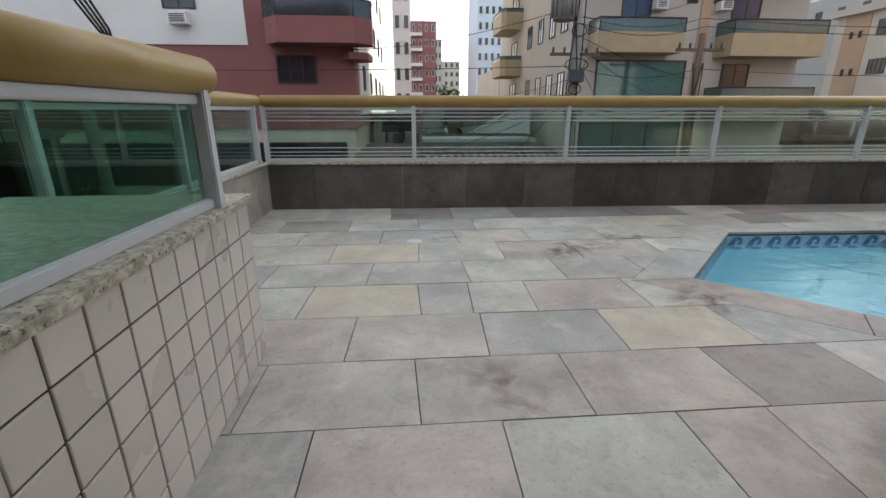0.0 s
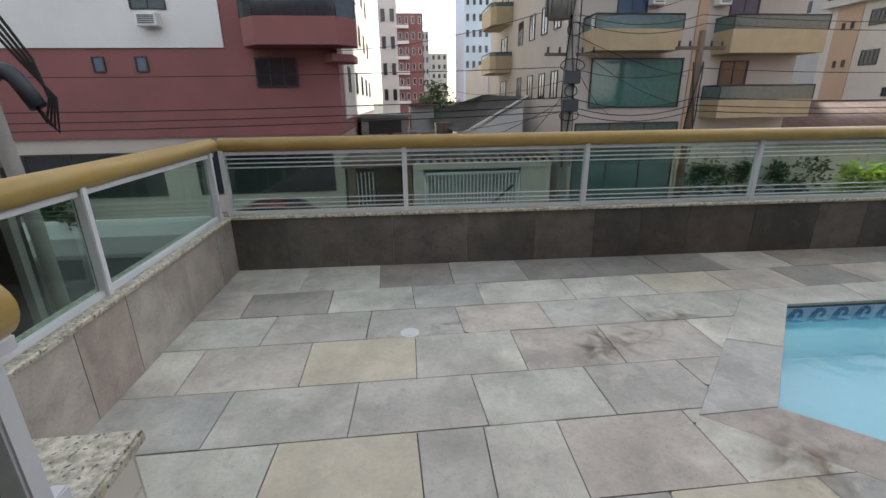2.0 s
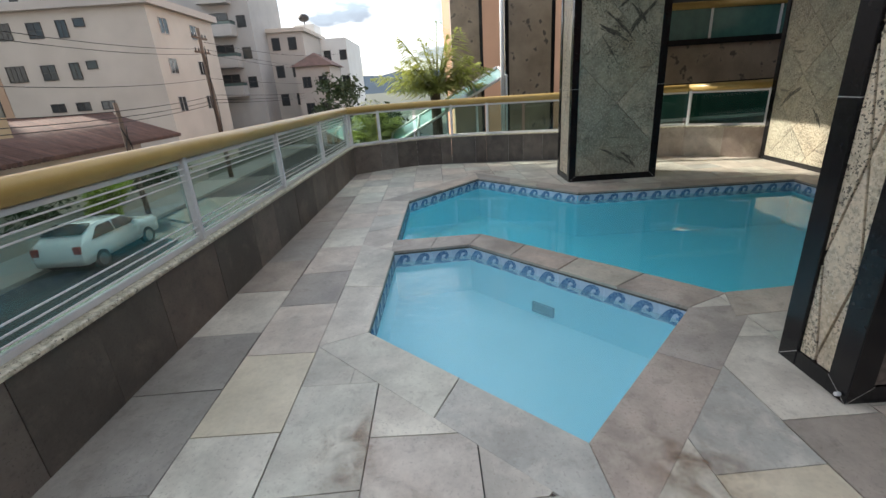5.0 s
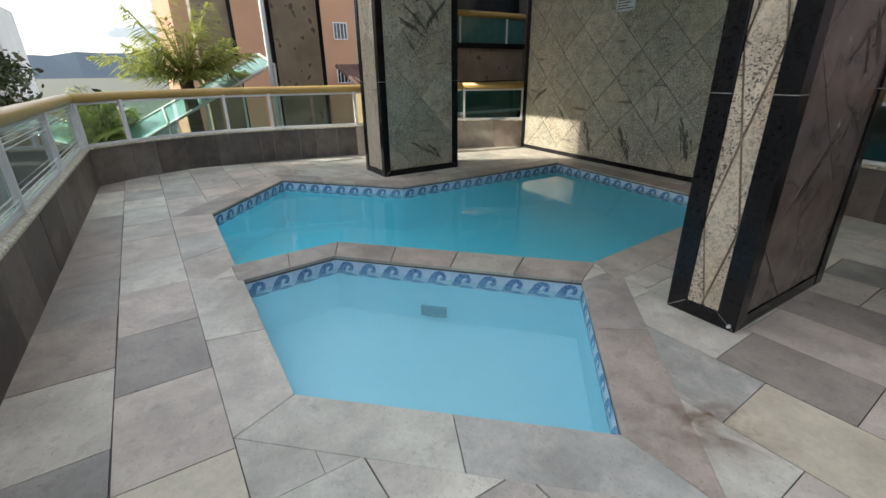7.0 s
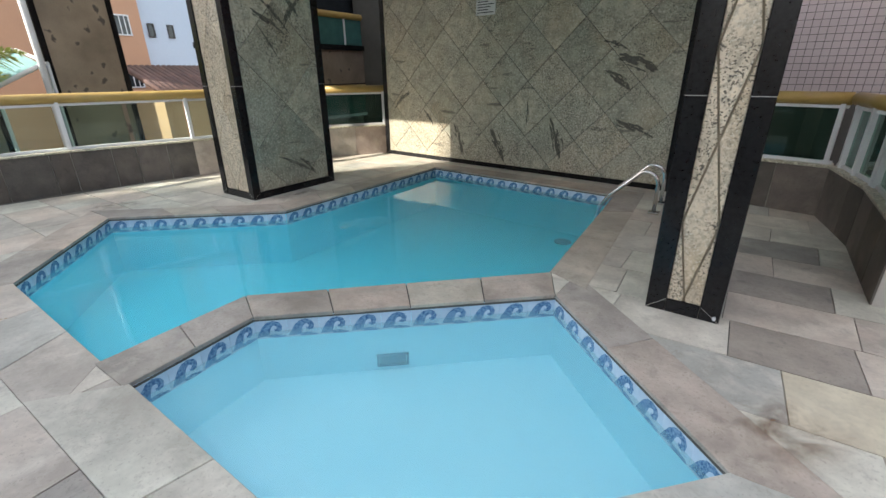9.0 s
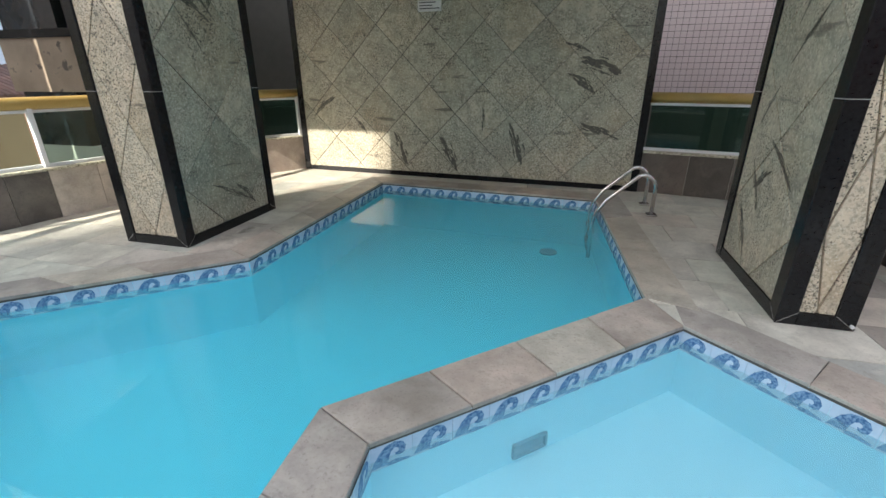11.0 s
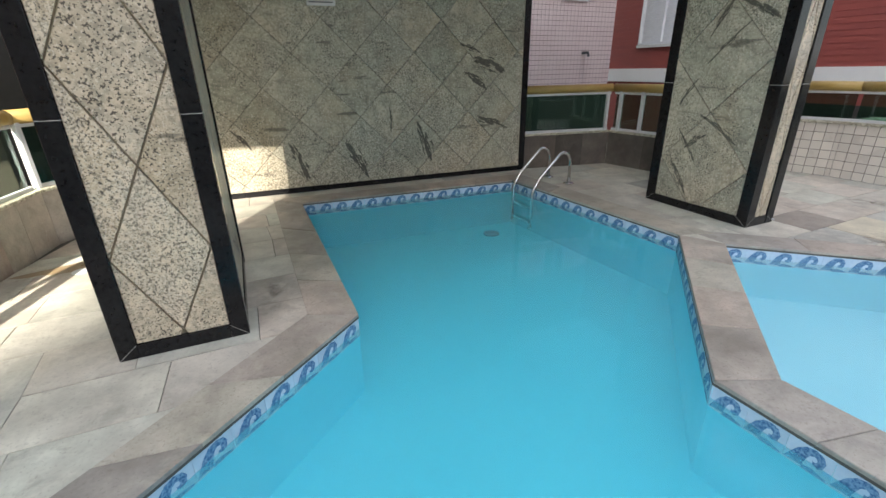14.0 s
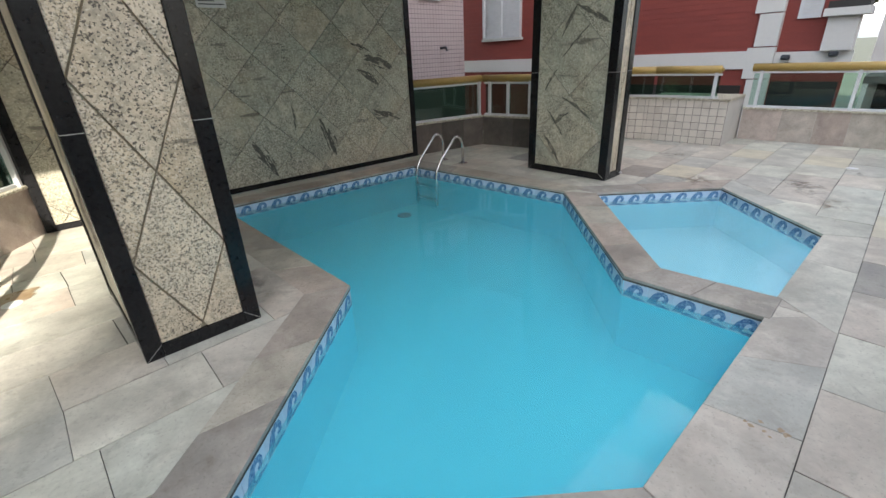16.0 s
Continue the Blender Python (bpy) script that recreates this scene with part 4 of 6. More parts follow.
# the dividing kerb between the pools
divider = tagged(new("pool_divider"), "stone-topped wall dividing the two pools", "pool wall", kind="structure")
for (a, b, c, d), count in ((((4.352, 3.74), (4.408, 2.968), (4.712, 2.82), (4.692, 3.74)), 2), (((4.408, 2.968), (2.89, 1.635), (3.05, 1.288), (4.712, 2.82)), 4)):
    a, b, c, d = (Vector(q) for q in (a, b, c, d))
    TAKEN.append([tuple(q) for q in (a, b, c, d)])
    bm = bmesh.new()
    inset = lambda p, q: tuple(p.lerp(q, 0.1))
    prism(bm, [inset(a, d), inset(b, c), inset(c, b), inset(d, a)], -0.7, -0.024)
    part("core", bm, POOL_PALE, divider)
    for k in range(count):
        u, v = k / count + 0.002, (k + 1) / count - 0.002
        bm = bmesh.new()
        prism(bm, [tuple(p) for p in (a.lerp(b, u), a.lerp(b, v), d.lerp(c, v), d.lerp(c, u))], -0.024, 0.003)
        bmesh.ops.bevel(bm, geom=[e for e in bm.edges if all(w.co.z > -0.01 for w in e.verts)], offset=0.004, segments=1, affect="EDGES")
        part("coping_stone", bm, COPING, divider)

# ---- paved floor ----
FLOOR_EDGE = [(-1.75, 5.12), (-1.75, -3.2), (7.8, -3.2), (8.55, -1.35), (8.68, -0.6), (8.82, 0.1), (9.02, 0.8), (9.25, 1.5), (9.46, 2.2), (9.54, 2.9), (9.46, 3.6), (9.2, 4.3), (8.8, 5.12)]
FLOOR_CONVEX = [[(-1.75, -3.2), (7.75, -3.2), (8.55, -1.35), (8.8, 0.1), (9.25, 1.5), (9.5, 2.6), (9.46, 3.6), (9.2, 4.3), (8.8, 5.12), (-1.75, 5.12)]]
HOLES = [KID] + MAIN_CONVEX
floor = tagged(new("floor"), "terrace floor of grey-green and rust slate slabs", "floor", kind="structure")
bm = bmesh.new()
field = [ccw(FLOOR_CONVEX[0])]
for hole in HOLES:
    field = minus(field, hole)
for poly in field:
    prism(bm, poly, -0.3, -0.012)
part("bed", bm, GROUT, floor)
ROW_Y = [0.92 - 0.445 * k for k in range(9, 0, -1)] + [0.92, 1.36, 1.80, 2.25, 2.71, 3.145, 3.63, 4.055, 4.49, 5.14]
# where the upright joints of the rows stand, from west to east
ROW_JOINTS = {
    0.92: (-1.11, -0.45, 0.22, 0.88, 1.23, 1.90), 1.36: (-0.74, -0.08, 0.58, 1.27, 1.86), 1.80: (-1.06, -0.40, 0.27, 0.94, 1.61),
    2.25: (-1.38, -0.72, -0.05, 0.26, 0.63, 1.30), 2.71: (-1.06, -0.38, 0.29, 0.96, 1.56), 3.145: (-1.38, -0.71, -0.03, 0.63, 1.25, 1.92),
    3.63: (-1.05, -0.35, 0.31, 0.96, 1.64, 2.33), 4.055: (-1.33, -0.68, -0.01, 0.54, 1.30, 2.00, 2.67, 3.32, 3.94, 4.61, 5.24, 5.88, 6.42),
    4.49: (-0.97, -0.30, 0.36, 1.03, 1.70, 2.35, 2.95, 3.62, 4.28, 4.95, 5.62)}
DARK_SLABS = [(1.6, 1.6), (1.5, 0.6), (3.9, 4.7), (3.6, 4.25), (-0.99, 4.3), (1.5, -0.1), (5.3, 4.7)]
BEIGE_SLABS = [(2.3, 4.25), (-0.34, 3.38), (-0.4, 2.5), (1.6, 2.0)]
rng = random.Random(12)
for r, (y0, y1) in enumerate(zip(ROW_Y, ROW_Y[1:])):
    cuts = [-1.75, *ROW_JOINTS.get(y0, (-1.68 if r % 2 else -1.34,))]
    while cuts[-1] < 9.7:
        cuts.append(cuts[-1] + (0.66 if cuts[-1] < 2.0 or rng.random() < 0.6 else rng.choice((0.33, 0.5, 0.8))))
    turned = 0.0
    for x0, x1 in zip(cuts, cuts[1:]):
        lean = rng.uniform(-0.012, 0.012)
        last, turned = -turned, lean
        g = rng.uniform(0.0018, 0.0042)
        rect = [(x0 + g - last, y0 + g), (x1 - g + lean, y0 + rng.uniform(0.0015, 0.006)), (x1 - g - lean, y1 - g), (x0 + g + last, y1 - rng.uniform(0.0015, 0.006))]
        polys = [within(rect, FLOOR_CONVEX[0])]
        polys = [p for p in polys if p]
        for hole in HOLES + TAKEN:
            polys = minus(polys, hole)
        polys = [p for p in polys if abs(area(p)) > 4e-4]
        if not polys:
            continue
        bm = bmesh.new()
        z = rng.uniform(-0.0015, 0.0015)
        for p in polys:
            prism(bm, p, -0.02, z)
        hold = lambda q: x0 <= q[0] < x1 and y0 <= q[1] < y1
        # extra dark slabs in the north row paint in the shade along the wall
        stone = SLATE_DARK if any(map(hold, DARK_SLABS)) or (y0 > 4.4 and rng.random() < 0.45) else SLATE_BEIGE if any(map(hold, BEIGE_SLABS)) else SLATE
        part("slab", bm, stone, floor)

# brown stain where water runs to the drain
rng = random.Random(3)
bm = bmesh.new()
rim = []
for k in range(26):
    a = k * math.tau / 26
    r = 1.0 + 0.22 * math.sin(3 * a + 1) + rng.uniform(-0.12, 0.12)
    rim.append(bm.verts.new((8.2 + 0.30 * r * math.cos(a) + 0.1 * math.sin(a), -0.50 + 0.11 * r * math.sin(a), 0.0035)))
bm.faces.new(rim)
part("stain", bm, WET_STAIN, floor, "brown water stain")


# dirt left by standing water, thinning out to its rim
def stain_mat(name, color, strength):
    m = bpy.data.materials.new(name)
    m.use_nodes = True
    n, l = m.node_tree.nodes, m.node_tree.links
    b = n["Principled BSDF"]
    b.inputs["Base Color"].default_value, b.inputs["Roughness"].default_value = (*color, 1), 0.6
    tc, ln, fall, noise, k = n.new("ShaderNodeTexCoord"), n.new("ShaderNodeVectorMath"), n.new("ShaderNodeMapRange"), n.new("ShaderNodeTexNoise"), n.new("ShaderNodeMath")
    geo, span = n.new("ShaderNodeNewGeometry"), n.new("ShaderNodeMapRange")
    ln.operation, k.operation = "LENGTH", "MULTIPLY"
    fall.inputs["From Min"].default_value, fall.inputs["From Max"].default_value = 1.0, 0.25
    noise.inputs["Scale"].default_value, noise.inputs["Detail"].default_value, noise.inputs["Distortion"].default_value = 7.0, 6.0, 0.8
    span.inputs["From Min"].default_value, span.inputs["From Max"].default_value, span.inputs["To Max"].default_value = 0.42, 0.66, strength
    l.new(tc.outputs["Object"], ln.inputs[0])
    l.new(ln.outputs["Value"], fall.inputs["Value"])
    l.new(geo.outputs["Position"], noise.inputs["Vector"])
    l.new(noise.outputs["Fac"], span.inputs["Value"])
    l.new(fall.outputs[0], k.inputs[0])
    l.new(span.outputs[0], k.inputs[1])
    l.new(k.outputs[0], b.inputs["Alpha"])
    return m


STAIN_DARK = stain_mat("dark_dirt_stain", (0.10, 0.095, 0.085), 0.45)
STAIN_RUST = stain_mat("rust_dirt_stain", (0.30, 0.20, 0.13), 0.6)
for k, (x, y, rx, ry, turn, m) in enumerate((
        (1.1, 3.31, 0.30, 0.16, 60, STAIN_DARK), (0.19, 3.74, 0.22, 0.10, 30, STAIN_DARK), (1.85, 3.7, 0.32, 0.2, 10, STAIN_RUST), (1.62, 2.30, 0.34, 0.26, 45, STAIN_RUST),
        (6.66, 0.74, 0.36, 0.1, 80, STAIN_DARK), (1.35, 3.4, 0.4, 0.25, 20, STAIN_RUST), (0.3, 1.55, 0.3, 0.2, 120, STAIN_RUST), (8.1, 2.3, 0.4, 0.25, 70, STAIN_DARK))):
    bm = bmesh.new()
    bm.faces.new([bm.verts.new((math.cos(a), math.sin(a), 0)) for a in (q * math.tau / 20 for q in range(20))])
    spot = part("stain", bm, m, floor, "faint dirt stain")
    spot.matrix_basis = pose(x, y, 0.0045 + 0.0002 * k, 0, 0, turn) @ Matrix.Diagonal((rx, ry, 1, 1))


# ---- the town around ----
S_FACE = lambda y: (lambda u: pose(u, y, 0))
W_FACE = lambda x: (lambda u: pose(x, u, 0, 0, 0, -90))
E_FACE = lambda x: (lambda u: pose(x, u, 0, 0, 0, 90))


def block(root, name, material, x0, x1, y0, y1, z0, z1, label=""):
    return boxed(name, material, root, x0, x1, y0, y1, z0, z1, label=label)


def window(root, m, w, z0, z1, pane=PANE, frame=FRAME_DARK, bars=1, sill=None, deep=0.05, cross=0, shutter=None):
    """Frame with mullions and a pane, standing on a facade; local x along the wall, -y outwards."""
    t = 0.055
    bm = bmesh.new()
    rings = [[bm.verts.new((x, y, z)) for x, z in q] for y, q in ((0.0, ((0, z0), (w, z0), (w, z1), (0, z1))), (-deep, ((0, z0), (w, z0), (w, z1), (0, z1))),
             (-deep, ((t, z0 + t), (w - t, z0 + t), (w - t, z1 - t), (t, z1 - t))), (0.0, ((t, z0 + t), (w - t, z0 + t), (w - t, z1 - t), (t, z1 - t))))]
    for p, q in zip(rings, rings[1:]):
        for i in range(4):
            bm.faces.new((p[i], p[(i + 1) % 4], q[(i + 1) % 4], q[i]))
    bmesh.ops.recalc_face_normals(bm, faces=bm.faces[:])
    bmesh.ops.transform(bm, matrix=m, verts=bm.verts)
    win = part("window", bm, frame, root)
    strips = [(w * k / (bars + 1) - 0.02, w * k / (bars + 1) + 0.02, z0 + t, z1 - t) for k in range(1, bars + 1)]
    strips += [(t, w - t, z0 + (z1 - z0) * k / (cross + 1) - 0.02, z0 + (z1 - z0) * k / (cross + 1) + 0.02) for k in range(1, cross + 1)]
    for x0, x1, za, zb in strips:
        bm = bmesh.new()
        box(bm, x0, x1, -deep * 0.8, 0.0, za, zb)
        bmesh.ops.transform(bm, matrix=m, verts=bm.verts)
        part("mullion", bm, frame, win)
    bm = bmesh.new()
    box(bm, t * 0.7, w - t * 0.7, -0.022, 0.004, z0 + t * 0.7, z1 - t * 0.7)
    bmesh.ops.transform(bm, matrix=m, verts=bm.verts)
    part("pane", bm, pane, win)
    if shutter:
        n = max(3, int((z1 - z0) / 0.06))
        for k in range(n):
            bm = bmesh.new()
            z = z0 + t + (z1 - z0 - 2 * t) * k / n
            box(bm, t, w - t, -0.045, -0.02, z, z + 0.04)
            bmesh.ops.transform(bm, matrix=m, verts=bm.verts)
            part("slat", bm, shutter, win)
    if sill:
        bm = bmesh.new()
        box(bm, -0.06, w + 0.06, -0.1, 0.0, z0 - 0.07, z0 - 0.004)
        bmesh.ops.transform(bm, matrix=m, verts=bm.verts)
        part("sill", bm, sill, win)
    return win


def balcony(root, m, w, z0, h, deep, material, rail=0.35, chamfer=0.0, rail_pane=RAIL_PANE, rail_label="grey-green glass balcony rail"):
    """A projecting balcony: slab with a solid front and a glass rail above it."""
    c = chamfer
    out = [(0, 0), (0, -deep + c), (c, -deep), (w - c, -deep), (w, -deep + c), (w, 0)] if c else [(0, 0), (0, -deep), (w, -deep), (w, 0)]
    bm = bmesh.new()
    prism(bm, out, z0, z0 + 0.18)
    bmesh.ops.transform(bm, matrix=m, verts=bm.verts)
    bal = part("balcony", bm, material, root)
    loop = ccw(out)
    ring = offset(loop, -0.12)
    for i in range(len(loop)):
        j = (i + 1) % len(loop)
        if abs(loop[i][1]) < 1e-6 and abs(loop[j][1]) < 1e-6:
            continue
        bm = bmesh.new()
        prism(bm, [loop[i], loop[j], ring[j], ring[i]], z0 + 0.18, z0 + h)
        bmesh.ops.transform(bm, matrix=m, verts=bm.verts)
        part("front", bm, material, bal)
    if rail:
        for a, b in zip(out, out[1:]):
            d = Vector((b[0] - a[0], b[1] - a[1]))
            if d.length < 0.05:
                continue
            n = Vector((-d.y, d.x)).normalized() * 0.02
            bm = bmesh.new()
            prism(bm, [a, b, (b[0] + n.x, b[1] + n.y), (a[0] + n.x, a[1] + n.y)], z0 + h, z0 + h + rail - 0.03)
            bmesh.ops.transform(bm, matrix=m, verts=bm.verts)
            part("rail_glass", bm, rail_pane, bal, rail_label)
            for name, p, q, r in (("rail", (*a, z0 + h + rail), (*b, z0 + h + rail), 0.03), ("rail_post", (*a, z0 + h), (*a, z0 + h + rail), 0.025)):
                bm = bmesh.new()
                tube(bm, [p, q], r, 6)
                bmesh.ops.transform(bm, matrix=m, verts=bm.verts)
                part(name, bm, FRAME_DARK, bal, "dark metal rail")
    return bal


def air_conditioner(root, m, z, w=0.7, h=0.45):
    bm = bmesh.new()
    box(bm, 0, w, -0.4, 0.0, z, z + h)
    bmesh.ops.bevel(bm, geom=bm.edges[:], offset=0.02, segments=1, affect="EDGES")
    bmesh.ops.transform(bm, matrix=m, verts=bm.verts)
    ac = part("air_conditioner", bm, PLASTIC, root, "white window air conditioner")
    bm = bmesh.new()
    for k in range(5):
        box(bm, 0.08, w - 0.08, -0.415, -0.4, z + 0.08 + k * 0.06, z + 0.11 + k * 0.06)
    bmesh.ops.transform(bm, matrix=m, verts=bm.verts)
    part("grille", bm, DARKPLASTIC, ac, "dark grille")


def leaves(bm, centre, radii, count, size, rng):
    """Small bent leaves scattered in an uneven crown of clumps."""
    clumps = [(Vector(centre) + Vector((rng.gauss(0, 0.45) * radii[0], rng.gauss(0, 0.45) * radii[1], rng.uniform(-0.8, 0.8) * radii[2])), rng.uniform(0.25, 0.5)) for _ in range(14)]
    for _ in range(count):
        c, r = rng.choice(clumps)
        p = c + Vector((rng.gauss(0, 1) * radii[0], rng.gauss(0, 1) * radii[1], rng.gauss(0, 1) * radii[2])) * r * 0.5
        a, b = Vector((rng.gauss(0, 1), rng.gauss(0, 1), rng.gauss(0, 0.6))).normalized(), Vector((rng.gauss(0, 1), rng.gauss(0, 1), rng.gauss(0, 1)))
        b = a.cross(b).normalized()
        s = size * rng.uniform(0.6, 1.3)
        v = [bm.verts.new(p + a * s), bm.verts.new(p + b * s * 0.45), bm.verts.new(p - a * s), bm.verts.new(p - b * s * 0.45)]
        bm.faces.new(v)


def shrub(name, label, at, radii, count, size, material, seed, trunk=0.0, category="shrub"):
    rng = random.Random(seed)
    root = thing(name, label, category, at)
    bm = bmesh.new()
    top = max(trunk, radii[2] * 0.6)
    tube(bm, [(0, 0, -0.05), (rng.uniform(-0.1, 0.1), 0, top * 0.5), (0, rng.uniform(-0.1, 0.1), top)], 0.05 + 0.03 * trunk, 8, 0.03)
    for k in range(5):
        a = k * 1.3 + rng.uniform(0, 0.6)
        tube(bm, [(0, 0, top * 0.7), (math.cos(a) * radii[0] * 0.6, math.sin(a) * radii[1] * 0.6, top + radii[2] * rng.uniform(0.2, 0.8))], 0.03 + 0.015 * trunk, 6, 0.01)
    part("trunk", bm, BARK, root)
    bm = bmesh.new()
    leaves(bm, (0, 0, top + radii[2] * 0.7 if trunk else radii[2]), radii, count, size, rng)
    part("crown", bm, material, root)
    return root


# ground, street and pavements
bm = bmesh.new()
bm.faces.new([bm.verts.new(p) for p in ((-2500, -2500, GROUND - 0.02), (2500, -2500, GROUND - 0.02), (2500, 2500, GROUND - 0.02), (-2500, 2500, GROUND - 0.02))])
tagged(part("ground", bm, EARTH), "town ground reaching to the horizon", "ground", kind="structure")
tagged(boxed("road", ASPHALT, None, -60, 90, 7.6, 16.2, GROUND - 0.3, GROUND), "dark worn asphalt street below the terrace", "road", kind="structure")
tagged(boxed("road", ASPHALT, None, 0.0, 6.0, 22, 160, GROUND - 0.3, GROUND + 0.004), "asphalt side street between apartment blocks", "road", kind="structure")
tagged(boxed("pavement", PAVE, None, -60, 90, 16.2, 18.6, GROUND - 0.3, GROUND + 0.14, bevel=0.02), "concrete pavement with a kerb", "pavement", kind="structure")
tagged(boxed("pavement", PAVE, None, -60, 90, 5.3, 7.6, GROUND - 0.3, GROUND + 0.14, bevel=0.02), "concrete pavement under the terrace wall", "pavement", kind="structure")
# the storey that carries the terrace
tagged(boxed("podium", PLASTER, None, -1.9, 7.9, 4.6, 5.19, GROUND - 0.1, -0.3), "plain rendered wall under the terrace", "wall", kind="structure")
tagged(boxed("podium", PLASTER, None, 7.8, 8.5, -1.3, 4.5, GROUND - 0.1, -0.3), "plain rendered wall under the terrace", "wall", kind="structure")

# dark red block
red = thing("apartment_building", "dark red and white apartment block with a rounded balcony", "building", (0, 0, 0))
block(red, "wall", RED_WALL, -20, -2.2, 19.5, 46, 0.35, 17)
block(red, "wall", WHITE_WALL, -20, -6.3, 19.44, 19.5, 3.54, 17, "white tiled upper wall")
block(red, "wall", WHITE_WALL, -2.2, -2.15, 21.0, 46, 0.9, 17, "white side wall in the sun")
block(red, "wall", BEIGE_WALL, -20, -2.3, 19.6, 45, GROUND - 0.1, 0.35, "beige ground floor")
# wide dark panes stand in for the ground floor's dark recess
window(red, S_FACE(19.6)(-8.1), 5.4, -1.95, -0.2, bars=3, deep=0.06)
window(red, S_FACE(19.6)(-16.0), 6.6, -1.95, -0.2, bars=3, deep=0.06)
window(red, S_FACE(19.5)(-5.28), 1.54, 2.15, 3.2, bars=2, cross=0, deep=0.08)
for x in (-11.0, -9.52):
    window(red, S_FACE(19.5)(x), 0.43, 2.72, 3.25, pane=BLUE_PANE, bars=0)
window(red, S_FACE(19.44)(-9.27), 1.22, 4.78, 5.7, bars=1)
air_conditioner(red, S_FACE(19.44)(-9.0), 4.2)
window(red, S_FACE(19.5)(-4.6), 2.4, 3.75, 6.0, bars=2)
balcony(red, S_FACE(19.5)(-5.4), 4.0, 3.5, 0.9, 1.3, RED_WALL, rail=0.6, chamfer=0.6, rail_pane=PANE, rail_label="dark glass balcony rail")
balcony(red, S_FACE(19.5)(-5.4), 4.0, 6.7, 0.9, 1.3, RED_WALL, rail=0.6, chamfer=0.6, rail_pane=PANE)
bm = bmesh.new()
prism(bm, [(-2.7, 19.5), (-2.3, 18.7), (-1.6, 19.0), (-1.5, 20.2), (-2.2, 20.4)], 3.0, 3.25)
part("canopy", bm, RED_WALL, red)
for k in range(5):
    for z in (2.0, 4.9, 7.8):
        window(red, E_FACE(-2.15)(22.5 + k * 4.2), 0.9, z, z + 1.1, bars=0)

# pale block with ochre balconies
pale = thing("apartment_building", "cream tiled apartment block with ochre balconies and green glass", "building", (0, 0, 0))
block(pale, "wall", CREAM_WALL, 7.15, 14.0, 19.5, 36, GROUND - 0.1, 18)
block(pale, "wall", CREAM_WALL, 14.0, 17.0, 19.6, 31, GROUND - 0.1, 11.6)
window(pale, S_FACE(19.5)(7.9), 3.95, 1.19, 3.12, pane=GREEN_PANE, bars=0, deep=0.06)
window(pale, S_FACE(19.5)(7.4), 4.6, -2.9, 0.6, pane=RAIL_PANE, bars=2, deep=0.06)
for x in (8.75, 13.5):
    window(pale, S_FACE(19.5)(x), 1.25, 3.4, 5.6, pane=BLUE_PANE, bars=1)
    window(pale, S_FACE(19.5)(x), 1.25, 6.4, 8.6, pane=BLUE_PANE, bars=1)
window(pale, S_FACE(19.5)(13.5), 1.25, 0.9, 3.0, pane=PANE, bars=1)
for z in (3.3, 6.3):
    balcony(pale, S_FACE(19.5)(7.45), 3.5, z, 0.75, 1.1, YELLOW_TILE, rail=0.5)
    balcony(pale, S_FACE(19.5)(13.0), 4.0, z - 0.1, 0.85, 1.1, YELLOW_TILE, rail=0.5)
balcony(pale, S_FACE(19.5)(12.9), 4.1, 0.75, 0.7, 1.1, YELLOW_TILE, rail=0.55)
block(pale, "band", TAN_WALL, 12.15, 12.6, 19.44, 19.5, GROUND, 18, "brown tiled pilaster")
for x in (10.0, 12.75):
    air_conditioner(pale, S_FACE(19.5)(x), 5.0, 0.52, 0.34)
for x in (11.5, 12.6):
    window(pale, S_FACE(19.5)(x), 0.45, 5.3, 5.9, bars=0)
for k, y in enumerate((21.2, 23.0, 25.0, 27.2)):
    for z in (1.6, 4.5, 7.4):
        window(pale, W_FACE(7.15)(y + 0.9), 0.9, z, z + 1.2, bars=1)
for z in (0.6, 3.2, 5.9, 8.6):
    balcony(pale, W_FACE(7.15)(33.0), 3.4, z, 0.95, 1.3, YELLOW_TILE, rail=0.2, chamfer=0.3)
    window(pale, W_FACE(7.15)(32.4), 1.6, z + 0.2, z + 2.2, bars=1)

# beige block further up the street
beige = thing("apartment_building", "weathered beige four-storey apartment block with small windows", "building", (0, 0, 0))
block(beige, "wall", BEIGE_WALL, 34, 43.5, 22, 36, GROUND - 0.1, 8.0)
block(beige, "wall", TAN_WALL, 33.95, 34, 33.2, 35.2, GROUND, 7.9, "tan stair strip")
block(beige, "cornice", CREAM_WALL, 33.6, 43.9, 21.6, 36.4, 8.0, 8.5)
for z in (3.65, 6.3):
    window(beige, W_FACE(34)(32.6), 1.3, z, z + 1.05, bars=3)
    window(beige, W_FACE(34)(30.2), 1.0, z, z + 1.0, bars=1, cross=1)
    window(beige, W_FACE(34)(28.2), 0.7, z - 0.05, z + 1.05, bars=1)
    window(beige, W_FACE(34)(27.0), 0.75, z + 0.55, z + 1.1, bars=0)
    for y in (34.6, 33.9):
        window(beige, W_FACE(33.95)(y), 0.25, z, z + 0.5, bars=0)
    for x in (35.2, 39.5):
        window(beige, S_FACE(22)(x), 1.1, z, z + 1.1, bars=1, pane=PANE, frame=CREAM_WALL)
for y in (30.4, 26.8, 28.6):
    window(beige, W_FACE(34)(y), 1.0, 1.5, 2.1, bars=1)
for x in (35.2, 39.5):
    window(beige, S_FACE(22)(x), 1.1, 1.0, 2.1, bars=1, frame=CREAM_WALL)
back = thing("apartment_building", "pale grey roof storey of a block behind", "building", (0, 0, 0))
block(back, "wall", GREY_WALL, 41, 56, 31, 48, GROUND, 11.5)
